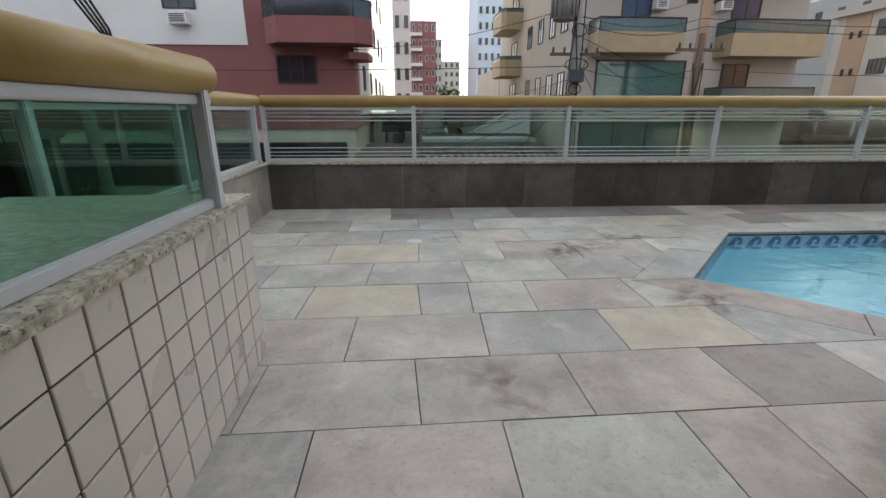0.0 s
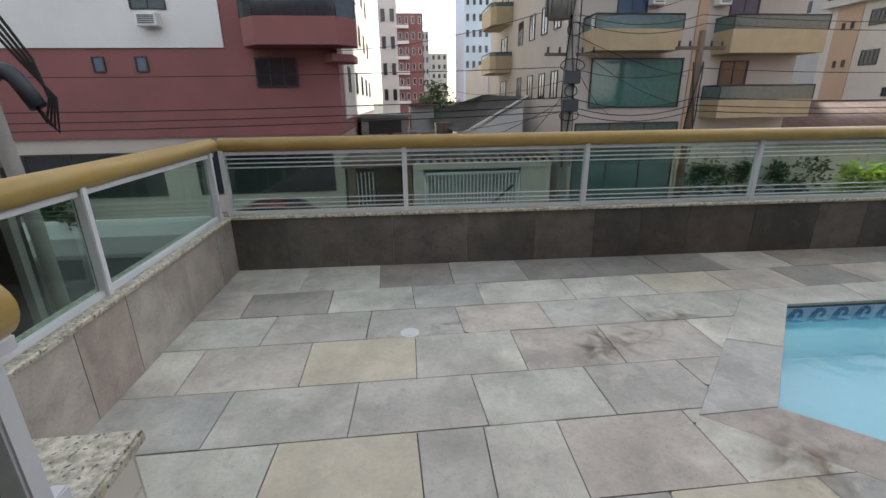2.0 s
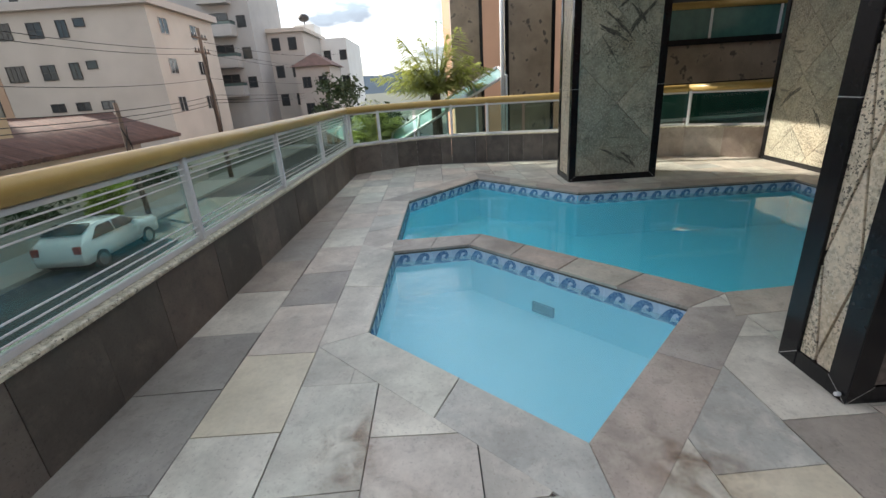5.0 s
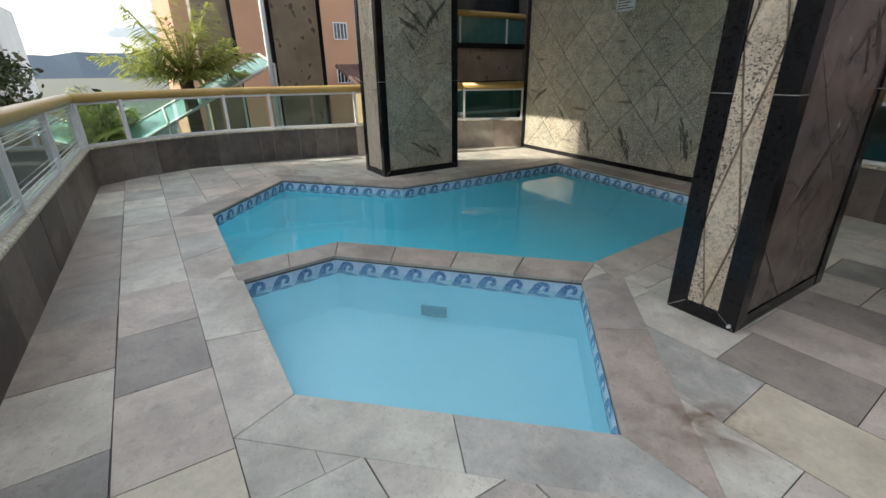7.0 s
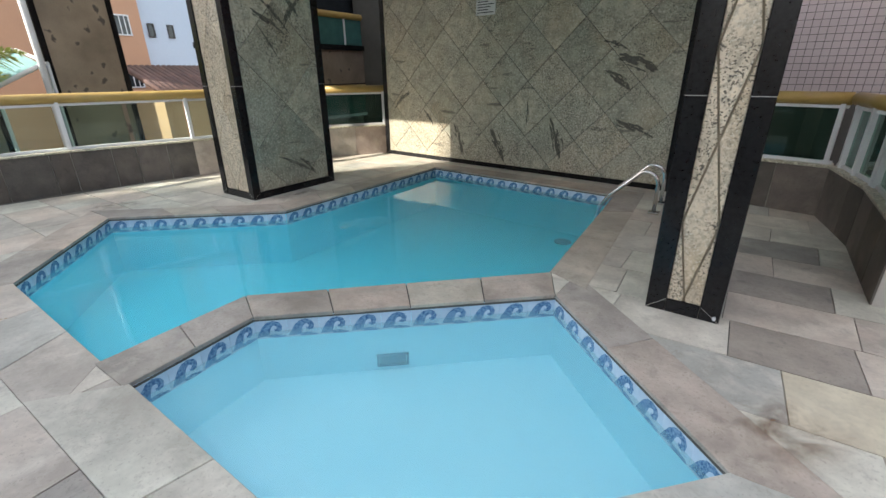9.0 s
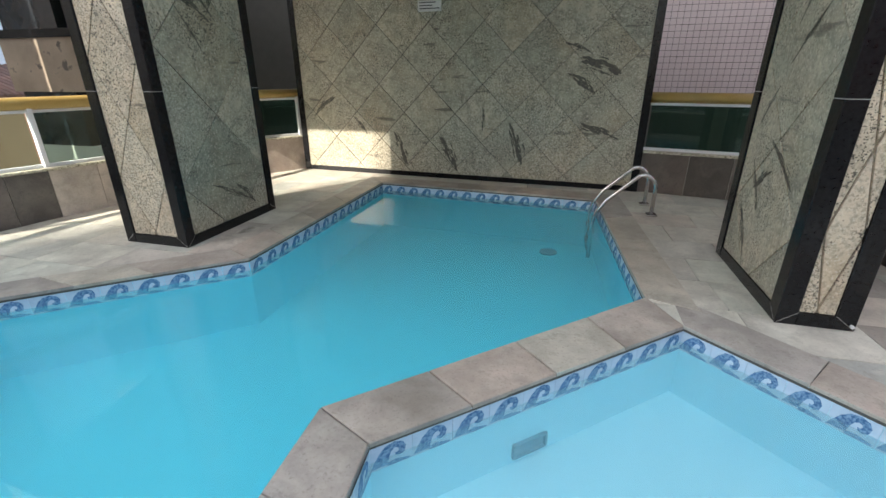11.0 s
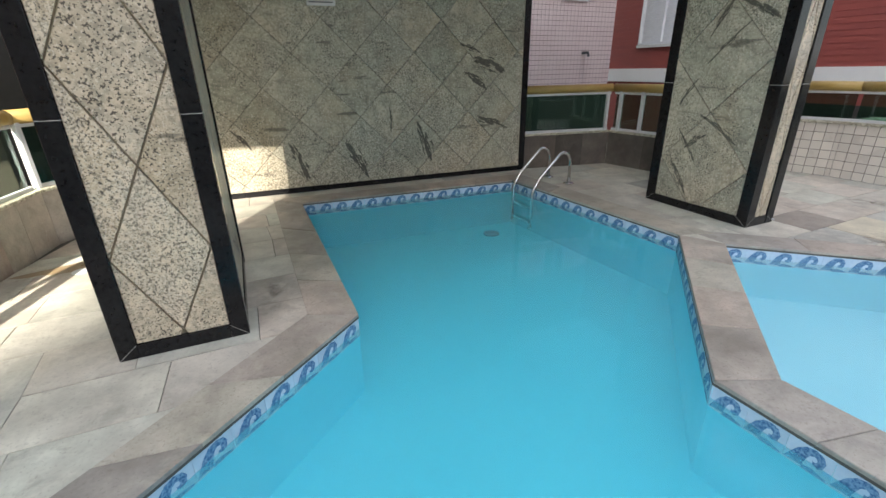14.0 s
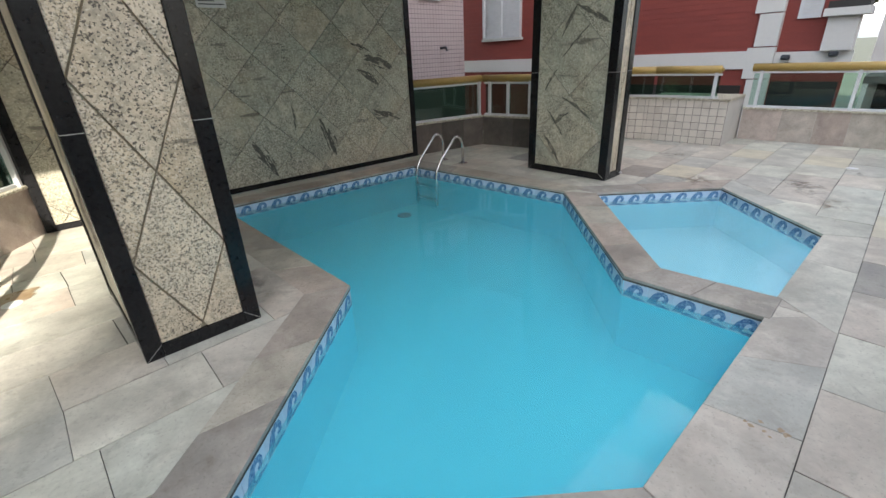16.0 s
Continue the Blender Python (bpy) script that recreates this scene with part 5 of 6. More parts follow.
for k in range(6):
    window(back, W_FACE(41)(46 - k * 2.4), 0.7, 9.4, 10.4, bars=0)
    window(back, S_FACE(31)(42 + k * 2.3), 0.7, 9.4, 10.4, bars=0)

# blocks along the street to the east
grey = thing("apartment_building", "grey apartment block with stacked concrete balconies", "building", (0, 0, 0))
block(grey, "wall", GREY_WALL, 50, 60, 20.8, 30, GROUND - 0.1, 15)
for z in (1.9, 4.7, 7.6, 10.5):
    balcony(grey, W_FACE(50)(25.4), 3.0, z, 1.05, 1.2, GREY_WALL, rail=0.3)
    window(grey, W_FACE(50)(24.8), 1.8, z + 0.2, z + 2.2, bars=1)
    window(grey, W_FACE(50)(22.2), 0.9, z + 0.8, z + 1.9, bars=0)
cream = thing("apartment_building", "low cream apartment block with dark windows", "building", (0, 0, 0))
block(cream, "wall", CREAM_WALL, 54, 64, 16.9, 21.2, GROUND - 0.1, 8.2)
block(cream, "cornice", BEIGE_WALL, 53.7, 64.2, 16.6, 21.4, 8.2, 8.6)
for z in (0.6, 3.6, 6.4):
    for y in (20.4, 18.6):
        window(cream, W_FACE(54)(y), 0.9, z, z + 1.3, bars=0)
white = thing("apartment_building", "white apartment block with a water tank and dish", "building", (0, 0, 0))
block(white, "wall", WHITE_WALL, 62, 74, 13.6, 20.5, GROUND - 0.1, 8.2)
block(white, "tank_room", WHITE_WALL, 64, 68, 17.8, 20.4, 8.2, 10.2)
bm = bmesh.new()
bmesh.ops.create_uvsphere(bm, u_segments=12, v_segments=8, radius=0.7, matrix=pose(65, 19.2, 11.1) @ Matrix.Diagonal((1, 1, 0.7, 1)))
tube(bm, [(65, 19.2, 10.1), (65, 19.2, 10.9)], 0.08, 6)
part("dish", bm, FRAME_DARK, white, "dark rooftop dish")
for z in (2.5, 5.6):
    for y in (19.0, 16.6, 14.6):
        window(white, W_FACE(62)(y), 0.9, z, z + 1.2, bars=0)
redroof = thing("house", "white house under a red hipped roof", "house", (0, 0, 0))
block(redroof, "wall", CREAM_WALL, 50, 56, 13.6, 17.2, GROUND - 0.1, 4.4)
bm = bmesh.new()
base, tip = [bm.verts.new(p) for p in ((49.6, 13.2, 4.4), (56.4, 13.2, 4.4), (56.4, 17.6, 4.4), (49.6, 17.6, 4.4))], [bm.verts.new(p) for p in ((51.5, 15.4, 5.8), (54.5, 15.4, 5.8))]
for f in ((base[0], base[1], tip[1], tip[0]), (base[1], base[2], tip[1]), (base[2], base[3], tip[0], tip[1]), (base[3], base[0], tip[0])):
    bm.faces.new(f)
bm.faces.new(base[::-1])
part("roof", bm, ROOF_TILE, redroof, "red clay tile roof")
for y in (16.6, 14.9):
    window(redroof, W_FACE(50)(y), 0.9, 2.3, 3.4, bars=1)
    window(redroof, W_FACE(50)(y), 0.9, -0.4, 0.8, bars=1)

# towers at the end of the side street
def tower(x0, x1, y0, z1, material, label, trim=None, rows=6, cols=3):
    t = thing("tower_block", label, "building", (0, 0, 0), group="far tower blocks")
    block(t, "wall", material, x0, x1, y0, y0 + 14, GROUND - 0.1, z1)
    w = (x1 - x0) / cols
    for r in range(rows):
        z = z1 - 1.9 - r * 2.9
        if z < 0:
            break
        for c in range(cols):
            window(t, S_FACE(y0)(x0 + (c + 0.28) * w), w * 0.44, z, z + 1.3, bars=0, frame=trim or FRAME_DARK, deep=0.1)
        if trim:
            block(t, "balcony_band", trim, x0 - 0.05, x0 + (x1 - x0) * 0.45, y0 - 0.7, y0, z - 0.9, z - 0.3, "white balcony front")
    return t


tower(-1.6, 0.5, 58, 24, WHITE_WALL, "tall white tower block with dark windows", rows=9, cols=2)
tower(0.9, 6.2, 100, 18.6, RED_WALL, "dark red tower block with white balconies", WHITE_WALL, rows=7, cols=4)
tower(6.6, 9.6, 130, 19.5, GREY_WALL, "grey tower block with small windows", rows=7, cols=3)
tower(14.5, 21.0, 98, 42, PALE_BLUE, "tall pale blue glass tower", rows=13, cols=5)
tower(10.6, 18.0, 160, 17, CREAM_WALL, "distant cream apartment block", rows=5, cols=4)
tower(9.0, 12.6, 46, 5.2, BEIGE_WALL, "low beige building with a flat roof", rows=2, cols=3)
# unseen block added to keep the sun off most of the terrace
tower(28.0, 45.6, 60, 62, WHITE_WALL, "unseen white tower block keeping sun off the terrace", rows=20, cols=7)
tower(47.0, 59.9, 60, 26, WHITE_WALL, "white tower block behind the street", rows=8, cols=5)
shrub("tree", "dark green street tree in the side street", (5.4, 62, GROUND), (3.2, 3.0, 2.2), 2600, 0.26, LEAF_DARK, 5, trunk=3.4, category="tree")

# houses opposite
gatehouse = thing("house", "low house front with a fibre-cement roof and pale gate wall", "house", (0, 0, 0))
block(gatehouse, "wall", CREAM_WALL, 4.95, 6.2, 18.7, 19.0, GROUND, -1.05)
block(gatehouse, "wall", CREAM_WALL, 0.5, 0.95, 18.7, 19.0, GROUND, -1.05)
block(gatehouse, "lintel", CREAM_WALL, 0.5, 6.2, 18.65, 19.05, -1.05, -0.75)
block(gatehouse, "wall", GREY_WALL, 0.6, 6.1, 21.5, 27, GROUND, -0.2)
for k in range(26):
    bm = bmesh.new()
    x = 0.3 + k * 0.235
    v = [bm.verts.new(p) for p in ((x, 19.0, -0.60 + 0.03 * (k % 2)), (x + 0.235, 19.0, -0.60 + 0.03 * ((k + 1) % 2)), (x + 0.235, 24.5, -0.12 + 0.03 * ((k + 1) % 2)), (x, 24.5, -0.12 + 0.03 * (k % 2)))]
    bm.faces.new(v)
    bmesh.ops.solidify(bm, geom=bm.faces[:], thickness=0.03)
    part("roof_sheet", bm, ROOF_GREY, gatehouse, "grey fibre-cement sheet")
for k in range(18):
    bm = bmesh.new()
    tube(bm, [(0.55 + k * 0.33, 18.6, -0.72), (0.55 + k * 0.33, 19.3, -0.58)], 0.09, 6)
    part("eave_tile", bm, ROOF_TILE, gatehouse)
gate = thing("driveway_gate", "white barred steel driveway gate with a dark diagonal brace", "gate", (0.95, 18.85, GROUND))
bm = bmesh.new()
for d in ((0, 4.0, 0.05, 0.14), (0, 4.0, 2.1, 2.2), (0, 0.08, 0.05, 2.2), (3.92, 4.0, 0.05, 2.2), (0, 4.0, 0.6, 0.68)):
    box(bm, d[0], d[1], -0.04, 0.04, d[2], d[3])
part("gate_frame", bm, GATE, gate)
for k in range(26):
    bm = bmesh.new()
    box(bm, 0.12 + k * 0.148, 0.17 + k * 0.148, -0.02, 0.02, 0.14, 2.1)
    part("bar", bm, GATE, gate)
bm = bmesh.new()
for a, b in (((0.1, 0.62), (2.7, 0.72)), ((2.7, 0.72), (3.7, 1.6))):
    tube(bm, [(a[0], -0.05, a[1]), (b[0], -0.05, b[1])], 0.05, 6)
part("brace", bm, DARKPLASTIC, gate, "dark diagonal brace")
brown = thing("house", "dark brown house front behind a lattice grille", "house", (0, 0, 0))
block(brown, "wall", FRAME_DARK, -2.1, 0.4, 19.6, 25, GROUND, -0.9)
block(brown, "post", WOOD, -2.1, -1.8, 18.7, 19.0, GROUND, -0.9)
block(brown, "post", WOOD, 0.1, 0.45, 18.7, 19.0, GROUND, -0.9)
block(brown, "roof", ROOF_TILE, -2.3, 0.5, 18.6, 25, -0.9, -0.65)
for k in range(12):
    bm = bmesh.new()
    box(bm, -1.75 + k * 0.155, -1.72 + k * 0.155, 18.82, 18.85, GROUND + 0.1 if k < 5 else -1.75, -1.1)
    part("grille_bar", bm, PLASTIC if k < 5 else WOOD, brown, "thin iron bar")
for k in range(4):
    # chevron battens of the dark wooden gate
    bm = bmesh.new()
    tube(bm, [(-0.95, 18.84, -2.0 - 0.36 * k), (-0.45, 18.84, -2.4 - 0.36 * k), (0.05, 18.84, -2.0 - 0.36 * k)], 0.045, 5)
    part("batten", bm, WOOD, brown, "brown chevron batten")
lowwall = tagged(boxed("garden_wall", WHITE_WALL, None, -20, -2.2, 18.4, 18.6, GROUND, -2.6), "low white garden wall along the pavement", "wall", kind="structure")
for k, x in enumerate((-16.5, -13.8)):
    shrub("garden_shrub", "dark green shrub behind the white garden wall", (x, 19.1, GROUND), (1.5, 0.6, 1.05), 1100, 0.12, LEAF_DARK, 60 + k)
shops = tagged(boxed("garden_wall", CONCRETE, None, 12.2, 30, 18.5, 18.7, GROUND, -2.5), "grey garden wall along the pavement", "wall", kind="structure")
for k, x in enumerate((13.4, 15.6, 17.8, 24.5, 27.0)):
    shrub("garden_shrub", "dark shrub over the grey wall", (x, 19.2, GROUND), (1.4, 0.6, 1.1), 1000, 0.12, LEAF_DARK, 80 + k)
shrub("clipped_hedge", "bright lime green clipped hedge on the pavement", (19.4, 17.7, GROUND + 0.14), (1.0, 0.7, 1.0), 4200, 0.11, LEAF_LIME, 90)
shed = thing("shed", "dark weathered sheds with patched roofs behind the gate house", "shed", (0, 0, 0))
block(shed, "wall", CONCRETE, -2.0, 0.55, 26.5, 31, GROUND, 0.75)
block(shed, "roof", ROOF_GREY, -2.1, 0.75, 26.2, 31.2, 0.75, 0.9, "dark patched sheet roof")
# flat dark sheet painted in place of a shaded opening
block(shed, "wall", FRAME_DARK, -1.6, 0.2, 26.46, 26.5, -0.6, 0.6, "dark sheet for the open front's shade")
block(shed, "wall", GREY_WALL, 0.8, 2.2, 28.5, 32, GROUND, 1.3)
block(shed, "roof", ROOF_TILE, 0.7, 2.35, 28.2, 32.2, 1.3, 1.42, "brown roof")
bm = bmesh.new()
prism(bm, [(3.4, -0.2), (6.6, -0.2), (6.6, 1.55)], 0, 0.18)
bmesh.ops.transform(bm, matrix=pose(0, 24.8, 0, 90), verts=bm.verts)
part("gable", bm, WHITE_WALL, shed, "pale gable wall")
bm = bmesh.new()
bm.faces.new([bm.verts.new(p) for p in ((3.3, 24.5, -0.12), (6.7, 24.5, 1.72), (5.7, 31.0, 1.95), (1.5, 29.5, 0.75))])
bmesh.ops.solidify(bm, geom=bm.faces[:], thickness=0.06)
part("roof", bm, ROOF_GREY, shed, "dark sloping sheet roof")
bm = bmesh.new()
tube(bm, [(3.25, 24.45, -0.10), (6.75, 24.45, 1.76)], 0.06, 6)
part("verge", bm, WHITE_WALL, shed, "white painted verge")
rng = random.Random(77)
for k in range(9):
    # patched lean-to roofs and stacked boards beside the gable
    x, y, z = -1.9 + 0.52 * k + rng.uniform(-0.1, 0.1), 25.6 + rng.uniform(-0.8, 0.8), rng.uniform(-0.3, 0.45)
    block(shed, "lean_to", rng.choice((CONCRETE, ROOF_TILE, WOOD, GREY_WALL)), x, x + rng.uniform(0.35, 0.8), y, y + 0.9, GROUND, z, "patched lean-to")
tiled = thing("house", "ochre house under a brown clay tile roof", "house", (0, 0, 0))
block(tiled, "wall", BEIGE_WALL, 17.4, 27, 20.4, 27, GROUND, -0.5)
block(tiled, "wall", CREAM_WALL, 27.2, 33.0, 20.4, 27, GROUND, -1.4)
for k in range(60):
    x = 16.6 + k * 0.235
    bm = bmesh.new()
    tube(bm, [(x, 19.9, -0.35), (x, 24.1, 1.2)], 0.125, 6)
    part("roof_tile", bm, ROOF_TILE, tiled)
block(tiled, "ridge", ROOF_TILE, 16.6, 30.8, 24.0, 24.3, 1.15, 1.35)


# ---- street furniture ----
def cable(points, r=0.02, sag=0.25):
    bm = bmesh.new()
    for a, b in zip(points, points[1:]):
        a, b = Vector(a), Vector(b)
        pts = [a.lerp(b, k / 10) - Vector((0, 0, sag * 4 * (k / 10) * (1 - k / 10))) for k in range(11)]
        tube(bm, pts, r, 5)
    return tagged(part("overhead_cable", bm, CABLE), "black overhead cable slung between street poles", "cable", group="overhead cables")


def utility_pole(at, height, material, label, arms=(), transformer=False, r=0.15):
    root = thing("utility_pole", label, "utility pole", at)
    bm = bmesh.new()
    tube(bm, [(0, 0, -0.3), (0, 0, height * 0.5), (0, 0, height)], r, 10, r * 0.7)
    part("pole", bm, material, root)
    for z in arms:
        bm = bmesh.new()
        box(bm, -0.9, 0.9, -0.05, 0.05, z, z + 0.1)
        part("cross_arm", bm, WOOD, root)
        for x in (-0.8, -0.4, 0.4, 0.8):
            bm = bmesh.new()
            tube(bm, [(x, 0, z + 0.1), (x, 0, z + 0.28)], 0.04, 6)
            part("insulator", bm, DARKPLASTIC, root)
    if transformer:
        bm = bmesh.new()
        tube(bm, [(-0.55, -0.1, 7.3), (-0.55, -0.1, 8.5)], 0.36, 14)
        tr = part("transformer", bm, CONCRETE, root, "grey finned transformer")
        for k in range(12):
            a = k * math.tau / 12
            bm = bmesh.new()
            c, s = math.cos(a), math.sin(a)
            tube(bm, [(-0.55 + c * 0.42, -0.1 + s * 0.42, 7.4), (-0.55 + c * 0.42, -0.1 + s * 0.42, 8.4)], 0.045, 5)
            part("fin", bm, CONCRETE, tr)
        for k in range(3):
            bm = bmesh.new()
            tube(bm, [(-0.75 + k * 0.2, -0.1, 8.5), (-0.75 + k * 0.2, -0.1, 8.85)], 0.04, 6)
            part("bushing", bm, DARKPLASTIC, tr)
    if transformer:
        for k in range(4):
            bm = bmesh.new()
            z, w = (4.3, 5.1, 5.9, 7.0)[k], (0.34, 0.22, 0.42, 0.26)[k]
            tube(bm, [(w * math.cos(q), -0.24 + 0.06 * math.sin(2 * q), z + 0.2 * math.sin(q)) for q in np.linspace(0, math.tau, 15)], 0.018, 5)
            part("cable_coil", bm, CABLE, root, "loop of slack black cable")
        for z in (4.4, 5.3):
            bm = bmesh.new()
            box(bm, -0.3, 0.25, -0.42, -0.2, z, z + 0.42)
            bmesh.ops.bevel(bm, geom=bm.edges[:], offset=0.03, segments=2, affect="EDGES")
            part("junction_box", bm, DARKPLASTIC, root, "dark cable junction box")
    for k in range(3):
        bm = bmesh.new()
        tube(bm, [((r + 0.03) * math.cos(k * 2 + t * 0.35), -(r + 0.03) * abs(math.sin(k * 2 + t * 0.35)), 2.5 + (height - 3.5) * t / 9) for t in range(10)], 0.022, 5)
        part("down_cable", bm, CABLE, root, "black cable running down the pole")
    return root


utility_pole((5.9, 16.6, GROUND + 0.14), 10.5, CONCRETE, "concrete utility pole with a transformer and cables", (6.2, 9.4), True, 0.2)
utility_pole((10.6, 16.7, GROUND + 0.14), 7.0, WOOD, "short wooden utility pole on the pavement", (6.4,), False, 0.15)
utility_pole((30.0, 17.0, GROUND + 0.14), 9.0, WOOD, "wooden utility pole with cross arms", (7.6, 8.4), False, 0.15)
utility_pole((20.8, 17.0, GROUND + 0.14), 5.0, WOOD, "low wooden service pole", (), False, 0.12)
for k, (z, y) in enumerate(((1.15, 16.5), (1.35, 16.55), (1.62, 16.45), (2.6, 16.6), (4.0, 16.5), (4.3, 16.7))):
    cable(([(-30, y, z + 0.1 * k)] if k < 4 else []) + [(5.9, y, z), (10.6, y + 0.1, z - 0.05), (30, y + 0.3, z + 0.3), (75, y, z + 0.8)], 0.016 if k < 3 else 0.012, 0.35)
cable([(5.9, 16.5, 5.6), (-6, 13.0, 5.0), (-30, 8.0, 6.6)], 0.014, 0.4)
cable([(5.9, 16.5, 3.6), (12, 19.4, 2.4)], 0.012, 0.15)
cable([(5.9, 16.5, 4.2), (7.2, 19.5, 6.8)], 0.012, 0.05)
for k in range(9):
    # drops from the transformer pole to the fronts
    a, b = (5.9, 16.45, 1.2 + 0.42 * k), ((-1.5, 19.4, 0.4), (0.8, 19.0, -0.6), (4.2, 19.0, -0.7), (7.4, 19.4, 3.1), (8.9, 19.4, 0.9), (11.9, 19.4, 1.3), (7.2, 19.8, 5.2), (12.4, 19.4, 5.6), (-2.3, 19.4, 3.4))[k]
    cable([a, b], 0.011, 0.3)
cable([(30, 17, 5.0), (60, 14, 6.2)], 0.014, 0.5)
cable([(5.9, 16.6, 2.2), (4.5, 40, 2.6)], 0.014, 0.5)

# cable entry pipe by the west corner
conduit = thing("conduit_mast", "grey service pipe with a bent weather head and drooping cables", "service mast", (-3.80, 5.62, GROUND))
Z0 = -GROUND
bm = bmesh.new()
tube(bm, [(0.12, 0, -0.1), (0.06, 0, Z0 + 0.4), (0, 0, Z0 + 1.62)], 0.07, 14)
part("pipe", bm, CONCRETE, conduit, "stained pale pipe")
bm = bmesh.new()
tube(bm, [(0.16 - 0.16 * math.cos(a), 0.02, Z0 + 1.62 + 0.22 * math.sin(a)) for a in np.linspace(0, math.pi * 0.85, 12)] + [(0.40, 0.02, Z0 + 1.52)], 0.075, 14)
part("weather_head", bm, DARKPLASTIC, conduit, "dark grey bent pipe head")
for k in range(4):
    bm = bmesh.new()
    tube(bm, [(0.38, 0, Z0 + 1.56), (0.44 + 0.03 * k, 0, Z0 + 1.38 - 0.03 * k), (0.49 + 0.02 * k, 0.05, Z0 + 1.6), (0.40 - 0.04 * k, 0.1, Z0 + 1.95), (0.18 - 0.06 * k, 0.1, Z0 + 2.4), (-0.1 - 0.1 * k, 0.1, Z0 + 3.0)], 0.014, 5)
    part("cable", bm, CABLE, conduit)


def car(name, label, at, turn, paint):
    """A small hatchback: shaped body, glazed cabin, wheels, lights and mirrors."""
    root = thing(name, label, "car", at, turn, "parked cars")
    side = [(-2.0, 0.35), (-2.02, 0.75), (-1.9, 0.92), (-0.95, 1.0), (-0.25, 1.42), (0.9, 1.45), (1.55, 1.2), (1.85, 0.98), (1.95, 0.6), (1.9, 0.32)]
    bm = bmesh.new()
    rings = []
    for y, k in ((-0.82, 0.94), (-0.72, 1.0), (0.72, 1.0), (0.82, 0.94)):
        rings.append([bm.verts.new((x * (0.985 if abs(y) > 0.8 else 1), y * (0.86 if z > 1.05 else 1.0), z if z < 1.05 else 1.05 + (z - 1.05) * k)) for x, z in side])
    for a, b in zip(rings, rings[1:]):
        for i in range(len(side)):
            j = (i + 1) % len(side)
            bm.faces.new((a[i], a[j], b[j], b[i]))
    bm.faces.new(rings[0])
    bm.faces.new(rings[-1][::-1])
    bmesh.ops.recalc_face_normals(bm, faces=bm.faces[:])
    bmesh.ops.bevel(bm, geom=bm.edges[:], offset=0.03, segments=2, affect="EDGES")
    for f in bm.faces:
        f.smooth = True
    part("body", bm, paint, root)
    for s in (-1, 1):
        for x0, x1, x2, x3 in ((-0.85, -0.28, 0.28, 0.28), (0.34, 0.34, 0.95, 1.4)):
            bm = bmesh.new()
            q = [(x0, 1.03), (x3, 1.03), (x2, 1.36), (x1, 1.36)]
            v = [bm.verts.new((x, s * (0.815 if z < 1.1 else 0.715), z)) for x, z in q]
            bm.faces.new(v)
            r = bmesh.ops.extrude_face_region(bm, geom=bm.faces[:])
            bmesh.ops.translate(bm, vec=(0, s * 0.012, 0), verts=[e for e in r["geom"] if isinstance(e, bmesh.types.BMVert)])
            bmesh.ops.recalc_face_normals(bm, faces=bm.faces[:])
            part("side_window", bm, PANE, root, "dark side window")
        for x in (-1.25, 1.2):
            bm = bmesh.new()
            tube(bm, [(x, s * 0.66, 0.31), (x, s * 0.84, 0.31)], 0.31, 18)
            wheel = part("wheel", bm, RUBBER, root, "black tyre")
            bm = bmesh.new()
            tube(bm, [(x, s * 0.8, 0.31), (x, s * 0.85, 0.31)], 0.2, 14)
            part("rim", bm, CHROME, wheel, "silver rim")
        bm = bmesh.new()
        box(bm, -0.75, -0.58, s * 0.86 - 0.07, s * 0.86 + 0.07, 0.98, 1.1)
        bmesh.ops.bevel(bm, geom=bm.edges[:], offset=0.02, segments=1, affect="EDGES")
        part("mirror", bm, paint, root)
        bm = bmesh.new()
        box(bm, -2.03, -1.9, s * 0.62 - 0.14, s * 0.62 + 0.14, 0.66, 0.82)
        part("headlight", bm, PLASTIC, root, "clear headlight")
        bm = bmesh.new()
        box(bm, 1.84, 1.96, s * 0.66 - 0.1, s * 0.66 + 0.1, 0.72, 0.95)
        part("tail_light", bm, BRICK_RED, root, "red tail light")
    for pts in (((-0.93, 1.02), (-0.27, 1.42)), ((1.53, 1.22), (0.93, 1.45))):
        bm = bmesh.new()
        (x0, z0), (x1, z1) = pts
        n = 0.02 if x0 < 0 else -0.02
        v = [bm.verts.new(p) for p in ((x0 - n, -0.66, z0 + 0.03), (x0 - n, 0.66, z0 + 0.03), (x1 - n, 0.58, z1 + 0.01), (x1 - n, -0.58, z1 + 0.01))]
        bm.faces.new(v)
        r = bmesh.ops.extrude_face_region(bm, geom=bm.faces[:])
        bmesh.ops.translate(bm, vec=(-n * 0.6, 0, 0.012), verts=[e for e in r["geom"] if isinstance(e, bmesh.types.BMVert)])
        bmesh.ops.recalc_face_normals(bm, faces=bm.faces[:])
        part("windscreen", bm, PANE, root, "dark windscreen")
    return root


car("parked_car", "silver hatchback parked along the street kerb", (15.3, 15.2, GROUND), 180, CAR_WHITE)
car("parked_car", "dark red car parked on the pavement by the wall", (-5.1, 17.2, GROUND + 0.14), 0, CAR_RED)

